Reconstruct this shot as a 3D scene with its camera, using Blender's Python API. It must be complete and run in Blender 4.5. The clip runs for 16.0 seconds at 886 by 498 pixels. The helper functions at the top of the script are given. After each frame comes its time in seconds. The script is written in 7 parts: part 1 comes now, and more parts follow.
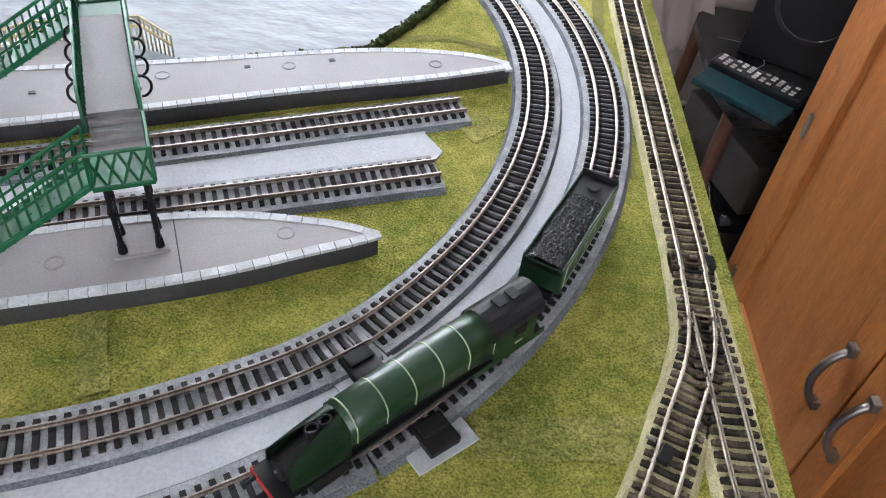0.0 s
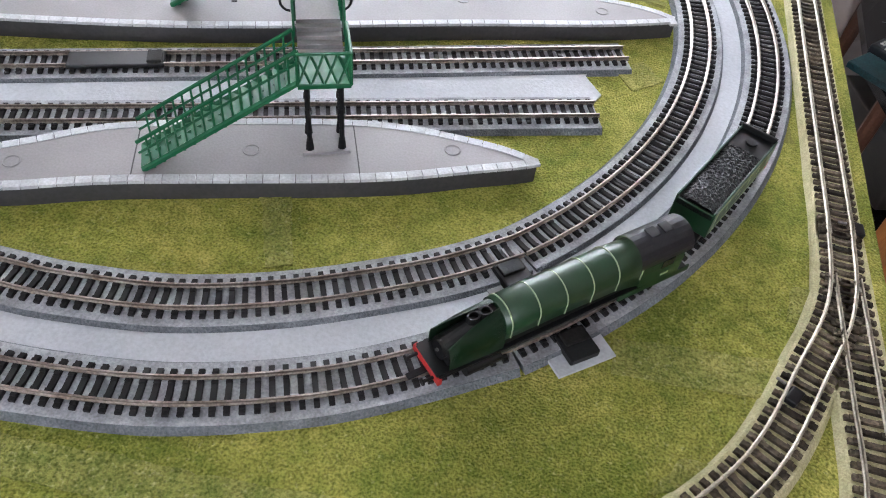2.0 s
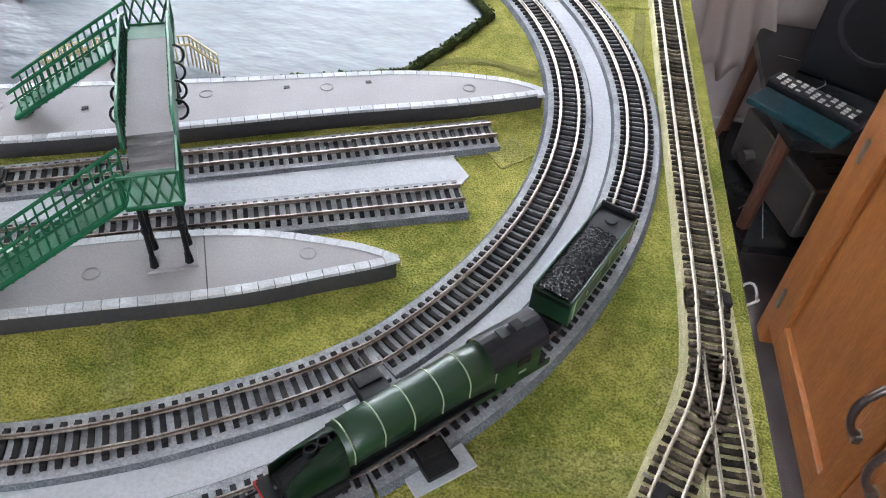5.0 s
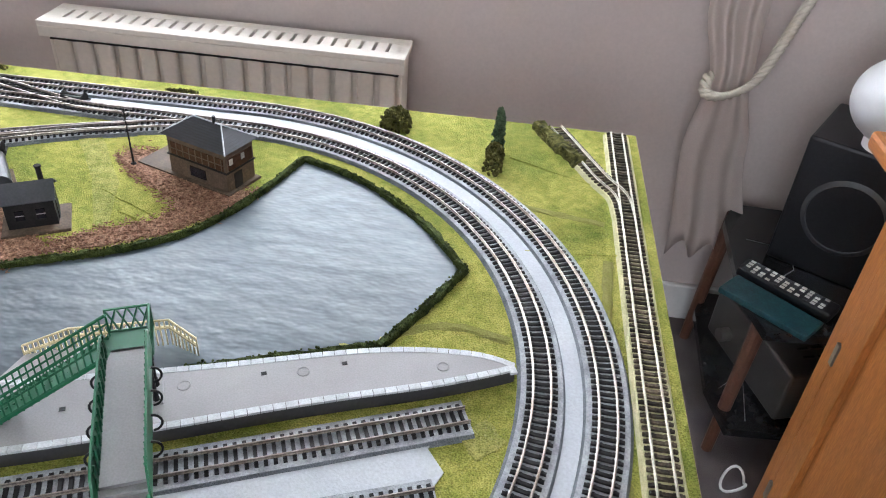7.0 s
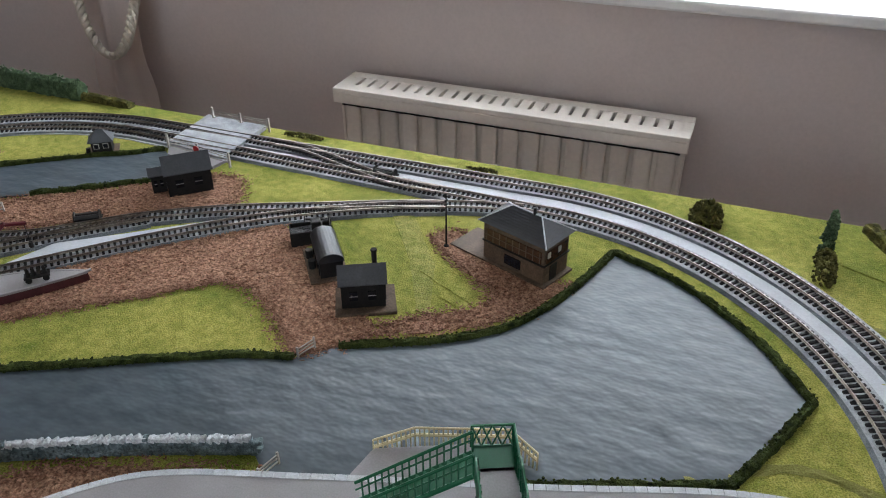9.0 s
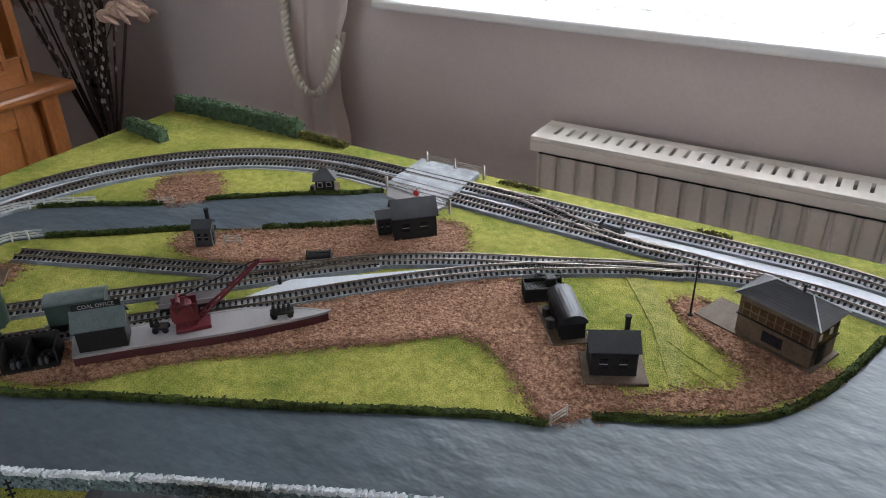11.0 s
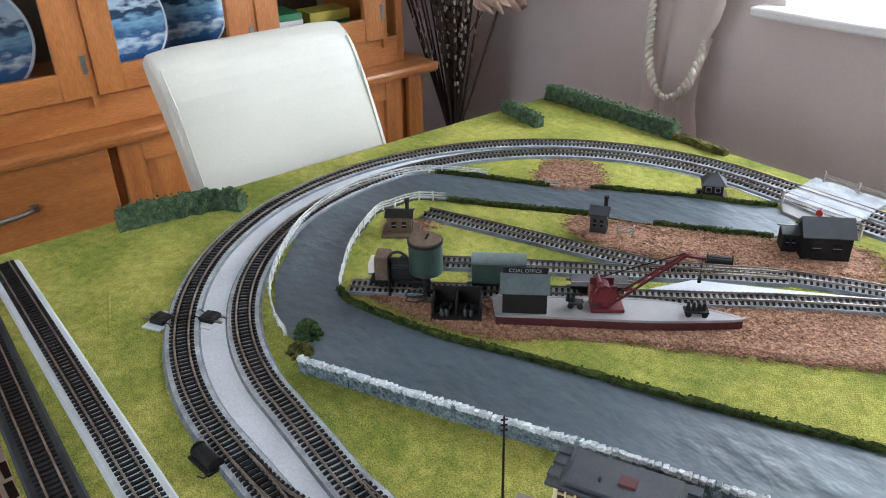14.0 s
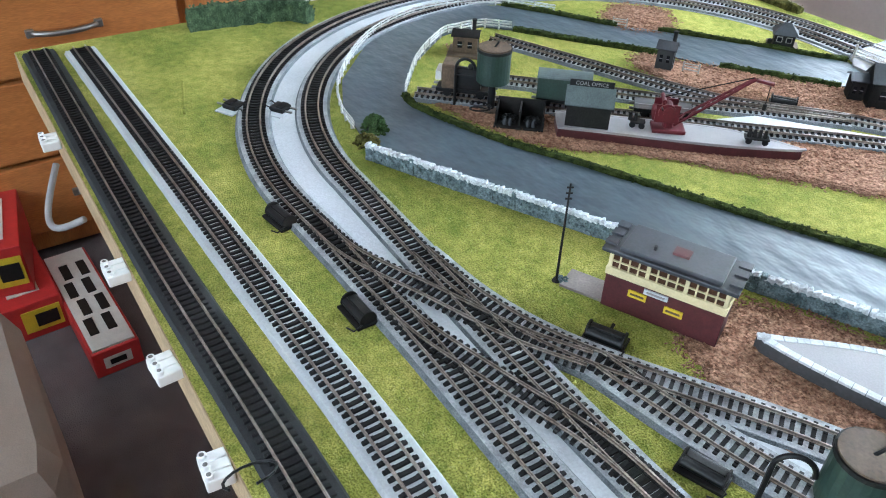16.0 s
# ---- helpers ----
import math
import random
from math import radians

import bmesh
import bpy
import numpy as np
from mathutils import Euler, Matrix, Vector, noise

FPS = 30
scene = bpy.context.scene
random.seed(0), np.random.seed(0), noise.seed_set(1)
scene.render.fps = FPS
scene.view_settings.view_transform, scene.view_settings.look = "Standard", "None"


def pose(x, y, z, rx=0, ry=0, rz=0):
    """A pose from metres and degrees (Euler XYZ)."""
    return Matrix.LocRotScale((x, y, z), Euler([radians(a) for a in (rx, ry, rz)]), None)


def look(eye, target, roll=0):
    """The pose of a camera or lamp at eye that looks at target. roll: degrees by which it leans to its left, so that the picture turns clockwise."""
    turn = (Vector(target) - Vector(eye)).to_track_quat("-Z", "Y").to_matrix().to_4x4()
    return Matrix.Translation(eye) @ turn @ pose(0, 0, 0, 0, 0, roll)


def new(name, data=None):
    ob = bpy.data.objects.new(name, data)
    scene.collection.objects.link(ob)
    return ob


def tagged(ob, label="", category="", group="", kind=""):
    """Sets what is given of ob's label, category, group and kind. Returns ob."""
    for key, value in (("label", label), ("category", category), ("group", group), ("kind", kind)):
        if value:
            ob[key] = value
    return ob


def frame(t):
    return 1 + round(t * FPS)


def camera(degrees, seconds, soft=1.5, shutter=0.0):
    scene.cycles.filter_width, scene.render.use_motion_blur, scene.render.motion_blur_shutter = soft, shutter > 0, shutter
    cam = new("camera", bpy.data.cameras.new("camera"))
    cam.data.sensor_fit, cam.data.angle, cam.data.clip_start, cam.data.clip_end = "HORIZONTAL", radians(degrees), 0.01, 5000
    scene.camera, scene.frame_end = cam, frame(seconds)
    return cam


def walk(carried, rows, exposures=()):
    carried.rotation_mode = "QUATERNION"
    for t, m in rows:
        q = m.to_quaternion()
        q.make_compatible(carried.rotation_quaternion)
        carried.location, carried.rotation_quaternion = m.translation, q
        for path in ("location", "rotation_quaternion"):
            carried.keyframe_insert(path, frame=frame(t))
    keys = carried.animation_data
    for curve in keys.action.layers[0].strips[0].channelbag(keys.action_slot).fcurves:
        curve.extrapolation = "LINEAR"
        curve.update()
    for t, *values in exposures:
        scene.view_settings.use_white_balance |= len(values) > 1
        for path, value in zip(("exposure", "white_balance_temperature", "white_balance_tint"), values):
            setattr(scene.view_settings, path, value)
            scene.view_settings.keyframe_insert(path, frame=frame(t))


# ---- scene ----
cam = camera(60.2, 16.0, soft=1.05)
PATH = [
    (0, (-0.218, 0.047, 1.182), (-0.186, 1.487, -0.205), 7.1),
    (0.5, (-0.261, 0.0, 1.166), (-0.352, 1.392, -0.268), 8.3),
    (1, (-0.277, -0.029, 1.157), (-0.5, 1.314, -0.308), 6.8),
    (1.5, (-0.252, -0.017, 1.171), (-0.474, 1.313, -0.306), 6.9),
    (2, (-0.249, -0.006, 1.186), (-0.455, 1.326, -0.291), 7.4),
    (2.5, (-0.238, -0.005, 1.182), (-0.456, 1.348, -0.275), 6.8),
    (3, (-0.234, 0.002, 1.181), (-0.418, 1.369, -0.267), 7.0),
    (3.2, (-0.229, 0.003, 1.18), (-0.409, 1.371, -0.267), 6.6),
    (5.3, (-0.182, 0.068, 1.222), (-0.296, 1.519, -0.15), 5.2),
    (5.5, (-0.177, 0.08, 1.244), (-0.286, 1.55, -0.109), 5.2),
    (6, (-0.175, 0.104, 1.273), (-0.263, 1.618, -0.031), 5.3),
    (6.5, (-0.19, 0.12, 1.307), (-0.28, 1.684, 0.064), 5.3),
    (7, (-0.2, 0.139, 1.333), (-0.326, 1.762, 0.171), 4.5),
    (7.5, (-0.243, 0.162, 1.35), (-0.511, 1.784, 0.211), 2.6),
    (8, (-0.287, 0.169, 1.358), (-0.747, 1.756, 0.232), 0.5),
    (8.5, (-0.325, 0.169, 1.364), (-0.891, 1.737, 0.26), -0.6),
    (9, (-0.367, 0.167, 1.365), (-0.993, 1.728, 0.283), -0.5),
    (9.2, (-0.387, 0.165, 1.365), (-1.031, 1.724, 0.291), -0.3),
    (11.3, (-0.549, 0.122, 1.369), (-1.531, 1.564, 0.391), -1.5),
    (11.5, (-0.564, 0.109, 1.375), (-1.582, 1.524, 0.395), -1.5),
    (12, (-0.594, 0.091, 1.376), (-1.728, 1.421, 0.403), -2.3),
    (12.5, (-0.628, 0.063, 1.38), (-1.835, 1.336, 0.42), -1.8),
    (13, (-0.657, 0.031, 1.381), (-1.943, 1.228, 0.425), -2.1),
    (13.5, (-0.677, 0.005, 1.367), (-2.045, 1.111, 0.416), -2.6),
    (14, (-0.692, -0.023, 1.355), (-2.086, 1.044, 0.397), -1.5),
    (14.5, (-0.703, -0.055, 1.332), (-2.103, 0.948, 0.315), -0.8),
    (15, (-0.699, -0.075, 1.304), (-2.074, 0.883, 0.213), 0.6),
    (15.5, (-0.67, -0.094, 1.29), (-2.026, 0.832, 0.149), 1.1),
    (16, (-0.643, -0.107, 1.271), (-1.965, 0.812, 0.084), 2.2),
]
walk(cam, [(t, look(eye, target, roll)) for t, eye, target, roll in PATH],
     [(0, 0.03, 6300, 13), (3, 0.0, 6300, 13), (5.5, 0.05, 6200, 11), (7, 0.03, 6200, 9), (8.5, -0.76, 6250, 8), (9, -0.82, 6300, 8), (11.5, -0.72, 6250, 9), (12.5, -0.58, 6200, 9), (14.5, 0.1, 5900, 5), (16, 0.38, 5600, 1)])

# ---------------------------------------------------------------- world, daylight, lamps
world = bpy.data.worlds.new("world")
scene.world = world
world.use_nodes = True
wn = world.node_tree
sky = wn.nodes.new("ShaderNodeTexSky")
sky.sky_type, sky.sun_disc, sky.sun_elevation, sky.sun_rotation = "NISHITA", False, radians(35), radians(20)
wn.links.new(sky.outputs[0], wn.nodes["Background"].inputs[0])
wn.nodes["Background"].inputs[1].default_value = 0.12


def area_lamp(name, m, w, h, power, colour):
    lamp = bpy.data.lights.new(name, "AREA")
    lamp.shape, lamp.size, lamp.size_y, lamp.energy, lamp.color = "RECTANGLE", w, h, power, colour
    ob = new(name, lamp)
    ob.matrix_world = m
    return ob


# sky daylight in the north window opening, and fill added before the windowless south wall
area_lamp("north_window_daylight", pose(-0.82, 1.935, 1.5215, -90, 0, 0), 1.74, 1.119, 92.0, (0.875, 0.93, 1.0))
area_lamp("south_fill_lamp", pose(-0.9, -2.16, 1.35, 90, 0, 0), 2.2, 1.5, 54.0, (0.875, 0.93, 1.0))

# ---------------------------------------------------------------- materials
def material(name, col, rough=0.6, metal=0.0, vary=0.15, scale=40.0, fine=400.0, bump=0.1, bump_scale=None, col2=None, spot=0.5,
             coat=0.0, island=0.0, spec=0.5, bump_dist=0.001, stretch=None):
    m = bpy.data.materials.new(name)
    m.use_nodes = True
    nt = m.node_tree
    b = nt.nodes["Principled BSDF"]
    b.inputs["Roughness"].default_value, b.inputs["Metallic"].default_value = rough, metal
    b.inputs["Coat Weight"].default_value = coat
    b.inputs["Specular IOR Level"].default_value = spec
    tc = nt.nodes.new("ShaderNodeNewGeometry")
    src = tc.outputs["Position"]
    if stretch:
        oc = nt.nodes.new("ShaderNodeTexCoord")
        mp = nt.nodes.new("ShaderNodeMapping")
        mp.inputs["Scale"].default_value = stretch
        nt.links.new(oc.outputs["Object"], mp.inputs[0])
        src = mp.outputs[0]

    def noise_node(s, detail=4.0):
        n = nt.nodes.new("ShaderNodeTexNoise")
        n.inputs["Scale"].default_value, n.inputs["Detail"].default_value = s, detail
        nt.links.new(src, n.inputs["Vector"])
        return n.outputs[0]

    big, small = noise_node(scale), noise_node(fine, 2.0)
    ramp = nt.nodes.new("ShaderNodeValToRGB")
    other = col2 or tuple(c * (1 - vary) for c in col)
    ramp.color_ramp.elements[0].position, ramp.color_ramp.elements[1].position = spot - 0.18, spot + 0.18
    ramp.color_ramp.elements[0].color, ramp.color_ramp.elements[1].color = (*other, 1), (*col, 1)
    nt.links.new(big, ramp.inputs[0])
    mix = nt.nodes.new("ShaderNodeMix")
    mix.data_type, mix.blend_type = "RGBA", "MULTIPLY"
    mix.inputs["Factor"].default_value = 1.0
    r2 = nt.nodes.new("ShaderNodeValToRGB")
    r2.color_ramp.elements[0].position, r2.color_ramp.elements[1].position = 0.3, 0.7
    lo = 1 - vary * 1.2
    r2.color_ramp.elements[0].color, r2.color_ramp.elements[1].color = (lo, lo, lo, 1), (1, 1, 1, 1)
    nt.links.new(small, r2.inputs[0])
    nt.links.new(ramp.outputs[0], mix.inputs[6])
    nt.links.new(r2.outputs[0], mix.inputs[7])
    out = mix.outputs[2]
    if island:
        info = nt.nodes.new("ShaderNodeObjectInfo")
        hs = nt.nodes.new("ShaderNodeHueSaturation")
        mr = nt.nodes.new("ShaderNodeMapRange")
        mr.inputs[3].default_value, mr.inputs[4].default_value = 1 - island, 1 + island
        nt.links.new(info.outputs["Random"], mr.inputs[0])
        nt.links.new(mr.outputs[0], hs.inputs["Value"])
        nt.links.new(out, hs.inputs["Color"])
        out = hs.outputs[0]
    nt.links.new(out, b.inputs["Base Color"])
    if bump:
        bp = nt.nodes.new("ShaderNodeBump")
        bp.inputs["Strength"].default_value, bp.inputs["Distance"].default_value = bump, bump_dist
        nt.links.new(noise_node(bump_scale or fine, 3.0), bp.inputs["Height"])
        nt.links.new(bp.outputs[0], b.inputs["Normal"])
    return m


def grass_material(name, yellow, green, dry, dry_amount):
    """Scatter-grass mat: broad patches of two greens, pale dry flecks, dark fibre gaps."""
    m = bpy.data.materials.new(name)
    m.use_nodes = True
    nt = m.node_tree
    b = nt.nodes["Principled BSDF"]
    b.inputs["Roughness"].default_value, b.inputs["Specular IOR Level"].default_value = 0.95, 0.1
    pos = nt.nodes.new("ShaderNodeNewGeometry").outputs["Position"]

    def field(scale, detail, lo, hi, c0, c1):
        n = nt.nodes.new("ShaderNodeTexNoise")
        n.inputs["Scale"].default_value, n.inputs["Detail"].default_value = scale, detail
        nt.links.new(pos, n.inputs["Vector"])
        r = nt.nodes.new("ShaderNodeValToRGB")
        r.color_ramp.elements[0].position, r.color_ramp.elements[1].position = lo, hi
        r.color_ramp.elements[0].color, r.color_ramp.elements[1].color = (*c0, 1), (*c1, 1)
        nt.links.new(n.outputs[0], r.inputs[0])
        return r.outputs[0], n.outputs[0]

    def mixed(kind, a, c, factor):
        x = nt.nodes.new("ShaderNodeMix")
        x.data_type, x.blend_type = "RGBA", kind
        x.inputs["Factor"].default_value = 1.0
        if factor is not None:
            nt.links.new(factor, x.inputs["Factor"])
        nt.links.new(a, x.inputs[6])
        nt.links.new(c, x.inputs[7])
        return x.outputs[2]

    base = field(9.0, 5.0, 0.36, 0.62, green, yellow)[0]
    mottle = field(75.0, 4.0, 0.32, 0.66, (0.70, 0.78, 0.62), (1.12, 1.06, 1.05))[0]
    fleck = field(330.0, 2.0, 0.60 - dry_amount, 0.74 - dry_amount, (0, 0, 0), (0.5, 0.5, 0.5))[0]
    tone = field(1.0, 0.0, 0.0, 0.001, dry, dry)[0]
    grain, height = field(620.0, 3.0, 0.30, 0.62, (0.42, 0.46, 0.36), (1.08, 1.08, 1.05))
    out = mixed("MULTIPLY", mixed("MIX", mixed("MULTIPLY", base, mottle, None), tone, fleck), grain, None)
    nt.links.new(out, b.inputs["Base Color"])
    bp = nt.nodes.new("ShaderNodeBump")
    bp.inputs["Strength"].default_value, bp.inputs["Distance"].default_value = 1.0, 0.0025
    nt.links.new(height, bp.inputs["Height"])
    nt.links.new(bp.outputs[0], b.inputs["Normal"])
    return m


GRASS = grass_material("grass mat", (0.445, 0.42, 0.115), (0.25, 0.275, 0.06), (0.52, 0.49, 0.22), 0.0)
GRASS_PATCH = grass_material("repaired grass mat", (0.42, 0.395, 0.135), (0.27, 0.285, 0.085), (0.50, 0.47, 0.24), 0.02)
GRASS_DRY = material("dry grass strip", (0.31, 0.30, 0.10), 0.95, vary=0.3, scale=50, fine=600, bump=0.9, col2=(0.27, 0.27, 0.07), spec=0.1, bump_dist=0.002)
BALLAST = material("grey painted trackbed", (0.56, 0.585, 0.615), 0.7, vary=0.13, scale=11, fine=420, bump=0.35, col2=(0.47, 0.495, 0.53), spec=0.3)
# foam grey, darkened further for the shade on sides turned from the window
UNDERLAY = material("grey foam underlay", (0.27, 0.295, 0.32), 0.9, vary=0.35, scale=60, fine=700, bump=1.0, spec=0.2, bump_dist=0.002)
BED_TOP = material("dusty painted bed between sleepers", (0.50, 0.52, 0.55), 0.8, vary=0.3, scale=55, fine=600, bump=0.5, col2=(0.30, 0.31, 0.33), spec=0.2)
SAND = material("sandy ballast", (0.66, 0.61, 0.38), 0.9, vary=0.28, scale=60, fine=700, bump=0.9, spec=0.1, col2=(0.50, 0.47, 0.26))
DARKBED = material("dark foam underlay", (0.05, 0.052, 0.055), 0.9, vary=0.25, scale=30, fine=900, bump=0.6, spec=0.2)
SLEEPER_SAND = material("dusty sleeper plastic", (0.20, 0.16, 0.11), 0.85, vary=0.5, scale=90, fine=500, bump=0.3, col2=(0.05, 0.04, 0.03), island=0.6, spec=0.2)
SLEEPER = material("sleeper plastic", (0.022, 0.021, 0.022), 0.7, vary=0.25, scale=60, fine=900, bump=0.1, island=0.35, spec=0.3)
RAIL_DULL = material("brown weathered rail", (0.60, 0.54, 0.43), 0.42, 0.7, vary=0.35, scale=90, fine=600, bump=0.08)
RAIL = material("nickel silver rail", (0.52, 0.46, 0.41), 0.33, 0.9, vary=0.4, scale=70, fine=600, bump=0.05, col2=(0.30, 0.24, 0.20))
WATER = material("painted water", (0.080, 0.104, 0.124), 0.38, vary=0.2, scale=7, fine=60, bump=0.55, bump_scale=17, spec=0.40, bump_dist=0.007, stretch=(1.0, 1.7, 1.0))
RUST = material("brown earth scatter", (0.56, 0.33, 0.22), 0.95, vary=0.55, scale=170, fine=420, bump=1.0, bump_scale=300, col2=(0.27, 0.135, 0.085), spec=0.1, bump_dist=0.003)
HEDGE = material("hedge flock", (0.105, 0.135, 0.035), 0.95, vary=0.5, scale=120, fine=700, bump=1.0, col2=(0.025, 0.04, 0.012), spec=0.1, bump_dist=0.003)
HEDGE_FAR = material("grey green hedge flock", (0.15, 0.22, 0.12), 0.95, vary=0.5, scale=90, fine=500, bump=1.0, col2=(0.055, 0.09, 0.05), spec=0.1, bump_dist=0.003)
BUSH = material("olive bush flock", (0.24, 0.22, 0.065), 0.95, vary=0.5, scale=120, fine=700, bump=1.0, col2=(0.05, 0.05, 0.015), spec=0.1, bump_dist=0.003)
BUSH_GREEN = material("green bush flock", (0.10, 0.17, 0.06), 0.95, vary=0.5, scale=120, fine=700, bump=1.0, col2=(0.04, 0.07, 0.025), spec=0.1, bump_dist=0.003)
PLATFORM = material("platform tarmac", (0.32, 0.305, 0.31), 0.55, vary=0.12, scale=20, fine=600, bump=0.1, spec=0.4)
SLAB = material("white edging slab", (0.60, 0.62, 0.645), 0.6, vary=0.2, scale=80, fine=600, bump=0.1, island=0.08)
PLATFORM_SIDE = material("platform side plastic", (0.062, 0.06, 0.062), 0.6, vary=0.2, scale=40, fine=300, bump=0.2)
GREEN = material("green bridge plastic", (0.008, 0.125, 0.052), 0.4, vary=0.12, scale=60, fine=500, bump=0.03)
BLACK = material("black plastic", (0.012, 0.012, 0.013), 0.42, vary=0.3, scale=60, fine=500, bump=0.05, spec=0.32)
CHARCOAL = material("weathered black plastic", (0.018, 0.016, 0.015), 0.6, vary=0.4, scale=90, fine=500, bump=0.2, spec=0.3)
LOCO = material("loco green paint", (0.010, 0.046, 0.018), 0.36, vary=0.12, scale=60, fine=500, bump=0.02, coat=0.2)
LOCO_GREY = material("cab roof grey", (0.045, 0.045, 0.052), 0.4, vary=0.15, scale=60, fine=500, bump=0.03)
LINING = material("pale lining", (0.34, 0.42, 0.26), 0.5, vary=0.1)
RED = material("red paint", (0.55, 0.03, 0.03), 0.45, vary=0.15, scale=60, fine=400, bump=0.03)
MAROON = material("maroon crane paint", (0.135, 0.010, 0.018), 0.5, vary=0.25, scale=80, fine=400, bump=0.05)
COAL = material("coal load", (0.010, 0.010, 0.011), 0.45, vary=0.5, scale=300, fine=900, bump=1.0, bump_scale=420, bump_dist=0.004)
STEEL = material("wheel steel", (0.30, 0.29, 0.28), 0.4, 0.8, vary=0.3, scale=100, fine=500, bump=0.05)
CREAM = material("cream plastic", (0.72, 0.62, 0.36), 0.55, vary=0.12, scale=60, fine=500, bump=0.05)
WHITE = material("white painted timber", (0.56, 0.52, 0.46), 0.7, vary=0.25, scale=70, fine=500, bump=0.1)
CHALK = material("chalky white fence paint", (0.72, 0.72, 0.70), 0.75, vary=0.3, scale=110, fine=500, bump=0.2)
PAVING = material("taupe paving", (0.27, 0.225, 0.205), 0.7, vary=0.2, scale=50, fine=400, bump=0.2)
BRICK = material("brown brick paper", (0.15, 0.098, 0.06), 0.75, vary=0.35, scale=80, fine=400, bump=0.2)
BRICK_RED = material("dark red brick", (0.092, 0.016, 0.019), 0.6, vary=0.25, scale=80, fine=500, bump=0.15)
SLATE = material("slate roof", (0.05, 0.053, 0.062), 0.45, vary=0.25, scale=60, fine=400, bump=0.1)
SLATE_GREEN = material("grey green roof", (0.105, 0.135, 0.135), 0.6, vary=0.25, scale=70, fine=500, bump=0.1)
STONE = material("grey dry stone", (0.25, 0.32, 0.34), 0.85, vary=0.5, scale=110, fine=500, bump=0.6, col2=(0.07, 0.105, 0.11))
STONE_CAP = material("white stone capping", (0.70, 0.74, 0.76), 0.85, vary=0.35, scale=110, fine=500, bump=0.6)
GLASS_DARK = material("dark model window", (0.02, 0.02, 0.025), 0.15, vary=0.2)
GLASS_WARM = material("brown model window", (0.10, 0.05, 0.03), 0.2, vary=0.3, scale=120)
YELLOW = material("yellow sign", (0.72, 0.52, 0.03), 0.5, vary=0.15)
PINE = material("honey pine", (0.53, 0.205, 0.055), 0.4, vary=0.25, scale=5.0, fine=60, bump=0.06, col2=(0.42, 0.145, 0.036), stretch=(7.0, 1.0, 7.0), coat=0.15)
PINE_V = material("honey pine upright grain", (0.53, 0.205, 0.055), 0.4, vary=0.25, scale=5.0, fine=60, bump=0.06, col2=(0.42, 0.145, 0.036), stretch=(7.0, 7.0, 1.0), coat=0.15)
PLY = material("plywood edge", (0.50, 0.36, 0.21), 0.7, vary=0.25, scale=40, fine=300, bump=0.1)
WALL = material("taupe emulsion", (0.635, 0.555, 0.525), 0.85, vary=0.05, scale=3, fine=150, bump=0.08, spec=0.2)
CEILING = material("white ceiling", (0.78, 0.77, 0.75), 0.9, vary=0.04, scale=3, fine=150, bump=0.05, spec=0.2)
GLOSS_WHITE = material("white gloss", (0.78, 0.77, 0.75), 0.35, vary=0.05, scale=8, fine=100, bump=0.02)
RADIATOR = material("cream radiator enamel", (0.84, 0.775, 0.70), 0.4, vary=0.06, scale=8, fine=100, bump=0.02)
CARPET = material("mauve grey carpet", (0.20, 0.165, 0.165), 0.95, vary=0.3, scale=12, fine=500, bump=0.9, bump_scale=350, spec=0.1, bump_dist=0.003)
CURTAIN = material("dusky pink satin", (0.86, 0.765, 0.715), 0.42, vary=0.06, scale=8, fine=300, bump=0.1, spec=0.4)
ROPE = material("cream rope", (0.66, 0.60, 0.50), 0.7, vary=0.15, scale=100, fine=500, bump=0.2)
LEATHER = material("cream leather", (0.56, 0.54, 0.475), 0.45, vary=0.05, scale=6, fine=260, bump=0.12, spec=0.4)
BLACK_SATIN = material("black satin cabinet", (0.02, 0.021, 0.026), 0.4, vary=0.25, scale=10, fine=200, bump=0.05)
MESH_GREY = material("grey speaker ring", (0.055, 0.058, 0.065), 0.5, vary=0.1)
MARBLE = material("black marbled glass", (0.03, 0.033, 0.035), 0.12, vary=0.3, scale=9, fine=80, bump=0.0, col2=(0.012, 0.012, 0.013))
VEIN = material("white marble vein", (0.45, 0.45, 0.45), 0.3, vary=0.5, scale=80, fine=300)
DARKWOOD = material("brown stand leg", (0.17, 0.075, 0.045), 0.4, vary=0.25, scale=30, fine=200, bump=0.05)
SILVER = material("brushed pewter", (0.36, 0.34, 0.32), 0.35, 0.9, vary=0.15, scale=60, fine=300, bump=0.05)
AMP = material("silver amplifier case", (0.13, 0.125, 0.12), 0.4, 0.5, vary=0.1, scale=30, fine=300, bump=0.03)
PEARL = material("white frosted globe", (0.74, 0.74, 0.76), 0.3, vary=0.04)
TEAL = material("teal cover print", (0.02, 0.085, 0.10), 0.3, vary=0.5, scale=60, fine=250, bump=0.0, col2=(0.01, 0.04, 0.05))
PLATE = material("blue painted china", (0.13, 0.26, 0.44), 0.15, vary=0.5, scale=26, fine=140, bump=0.0, col2=(0.015, 0.03, 0.07), coat=0.4)


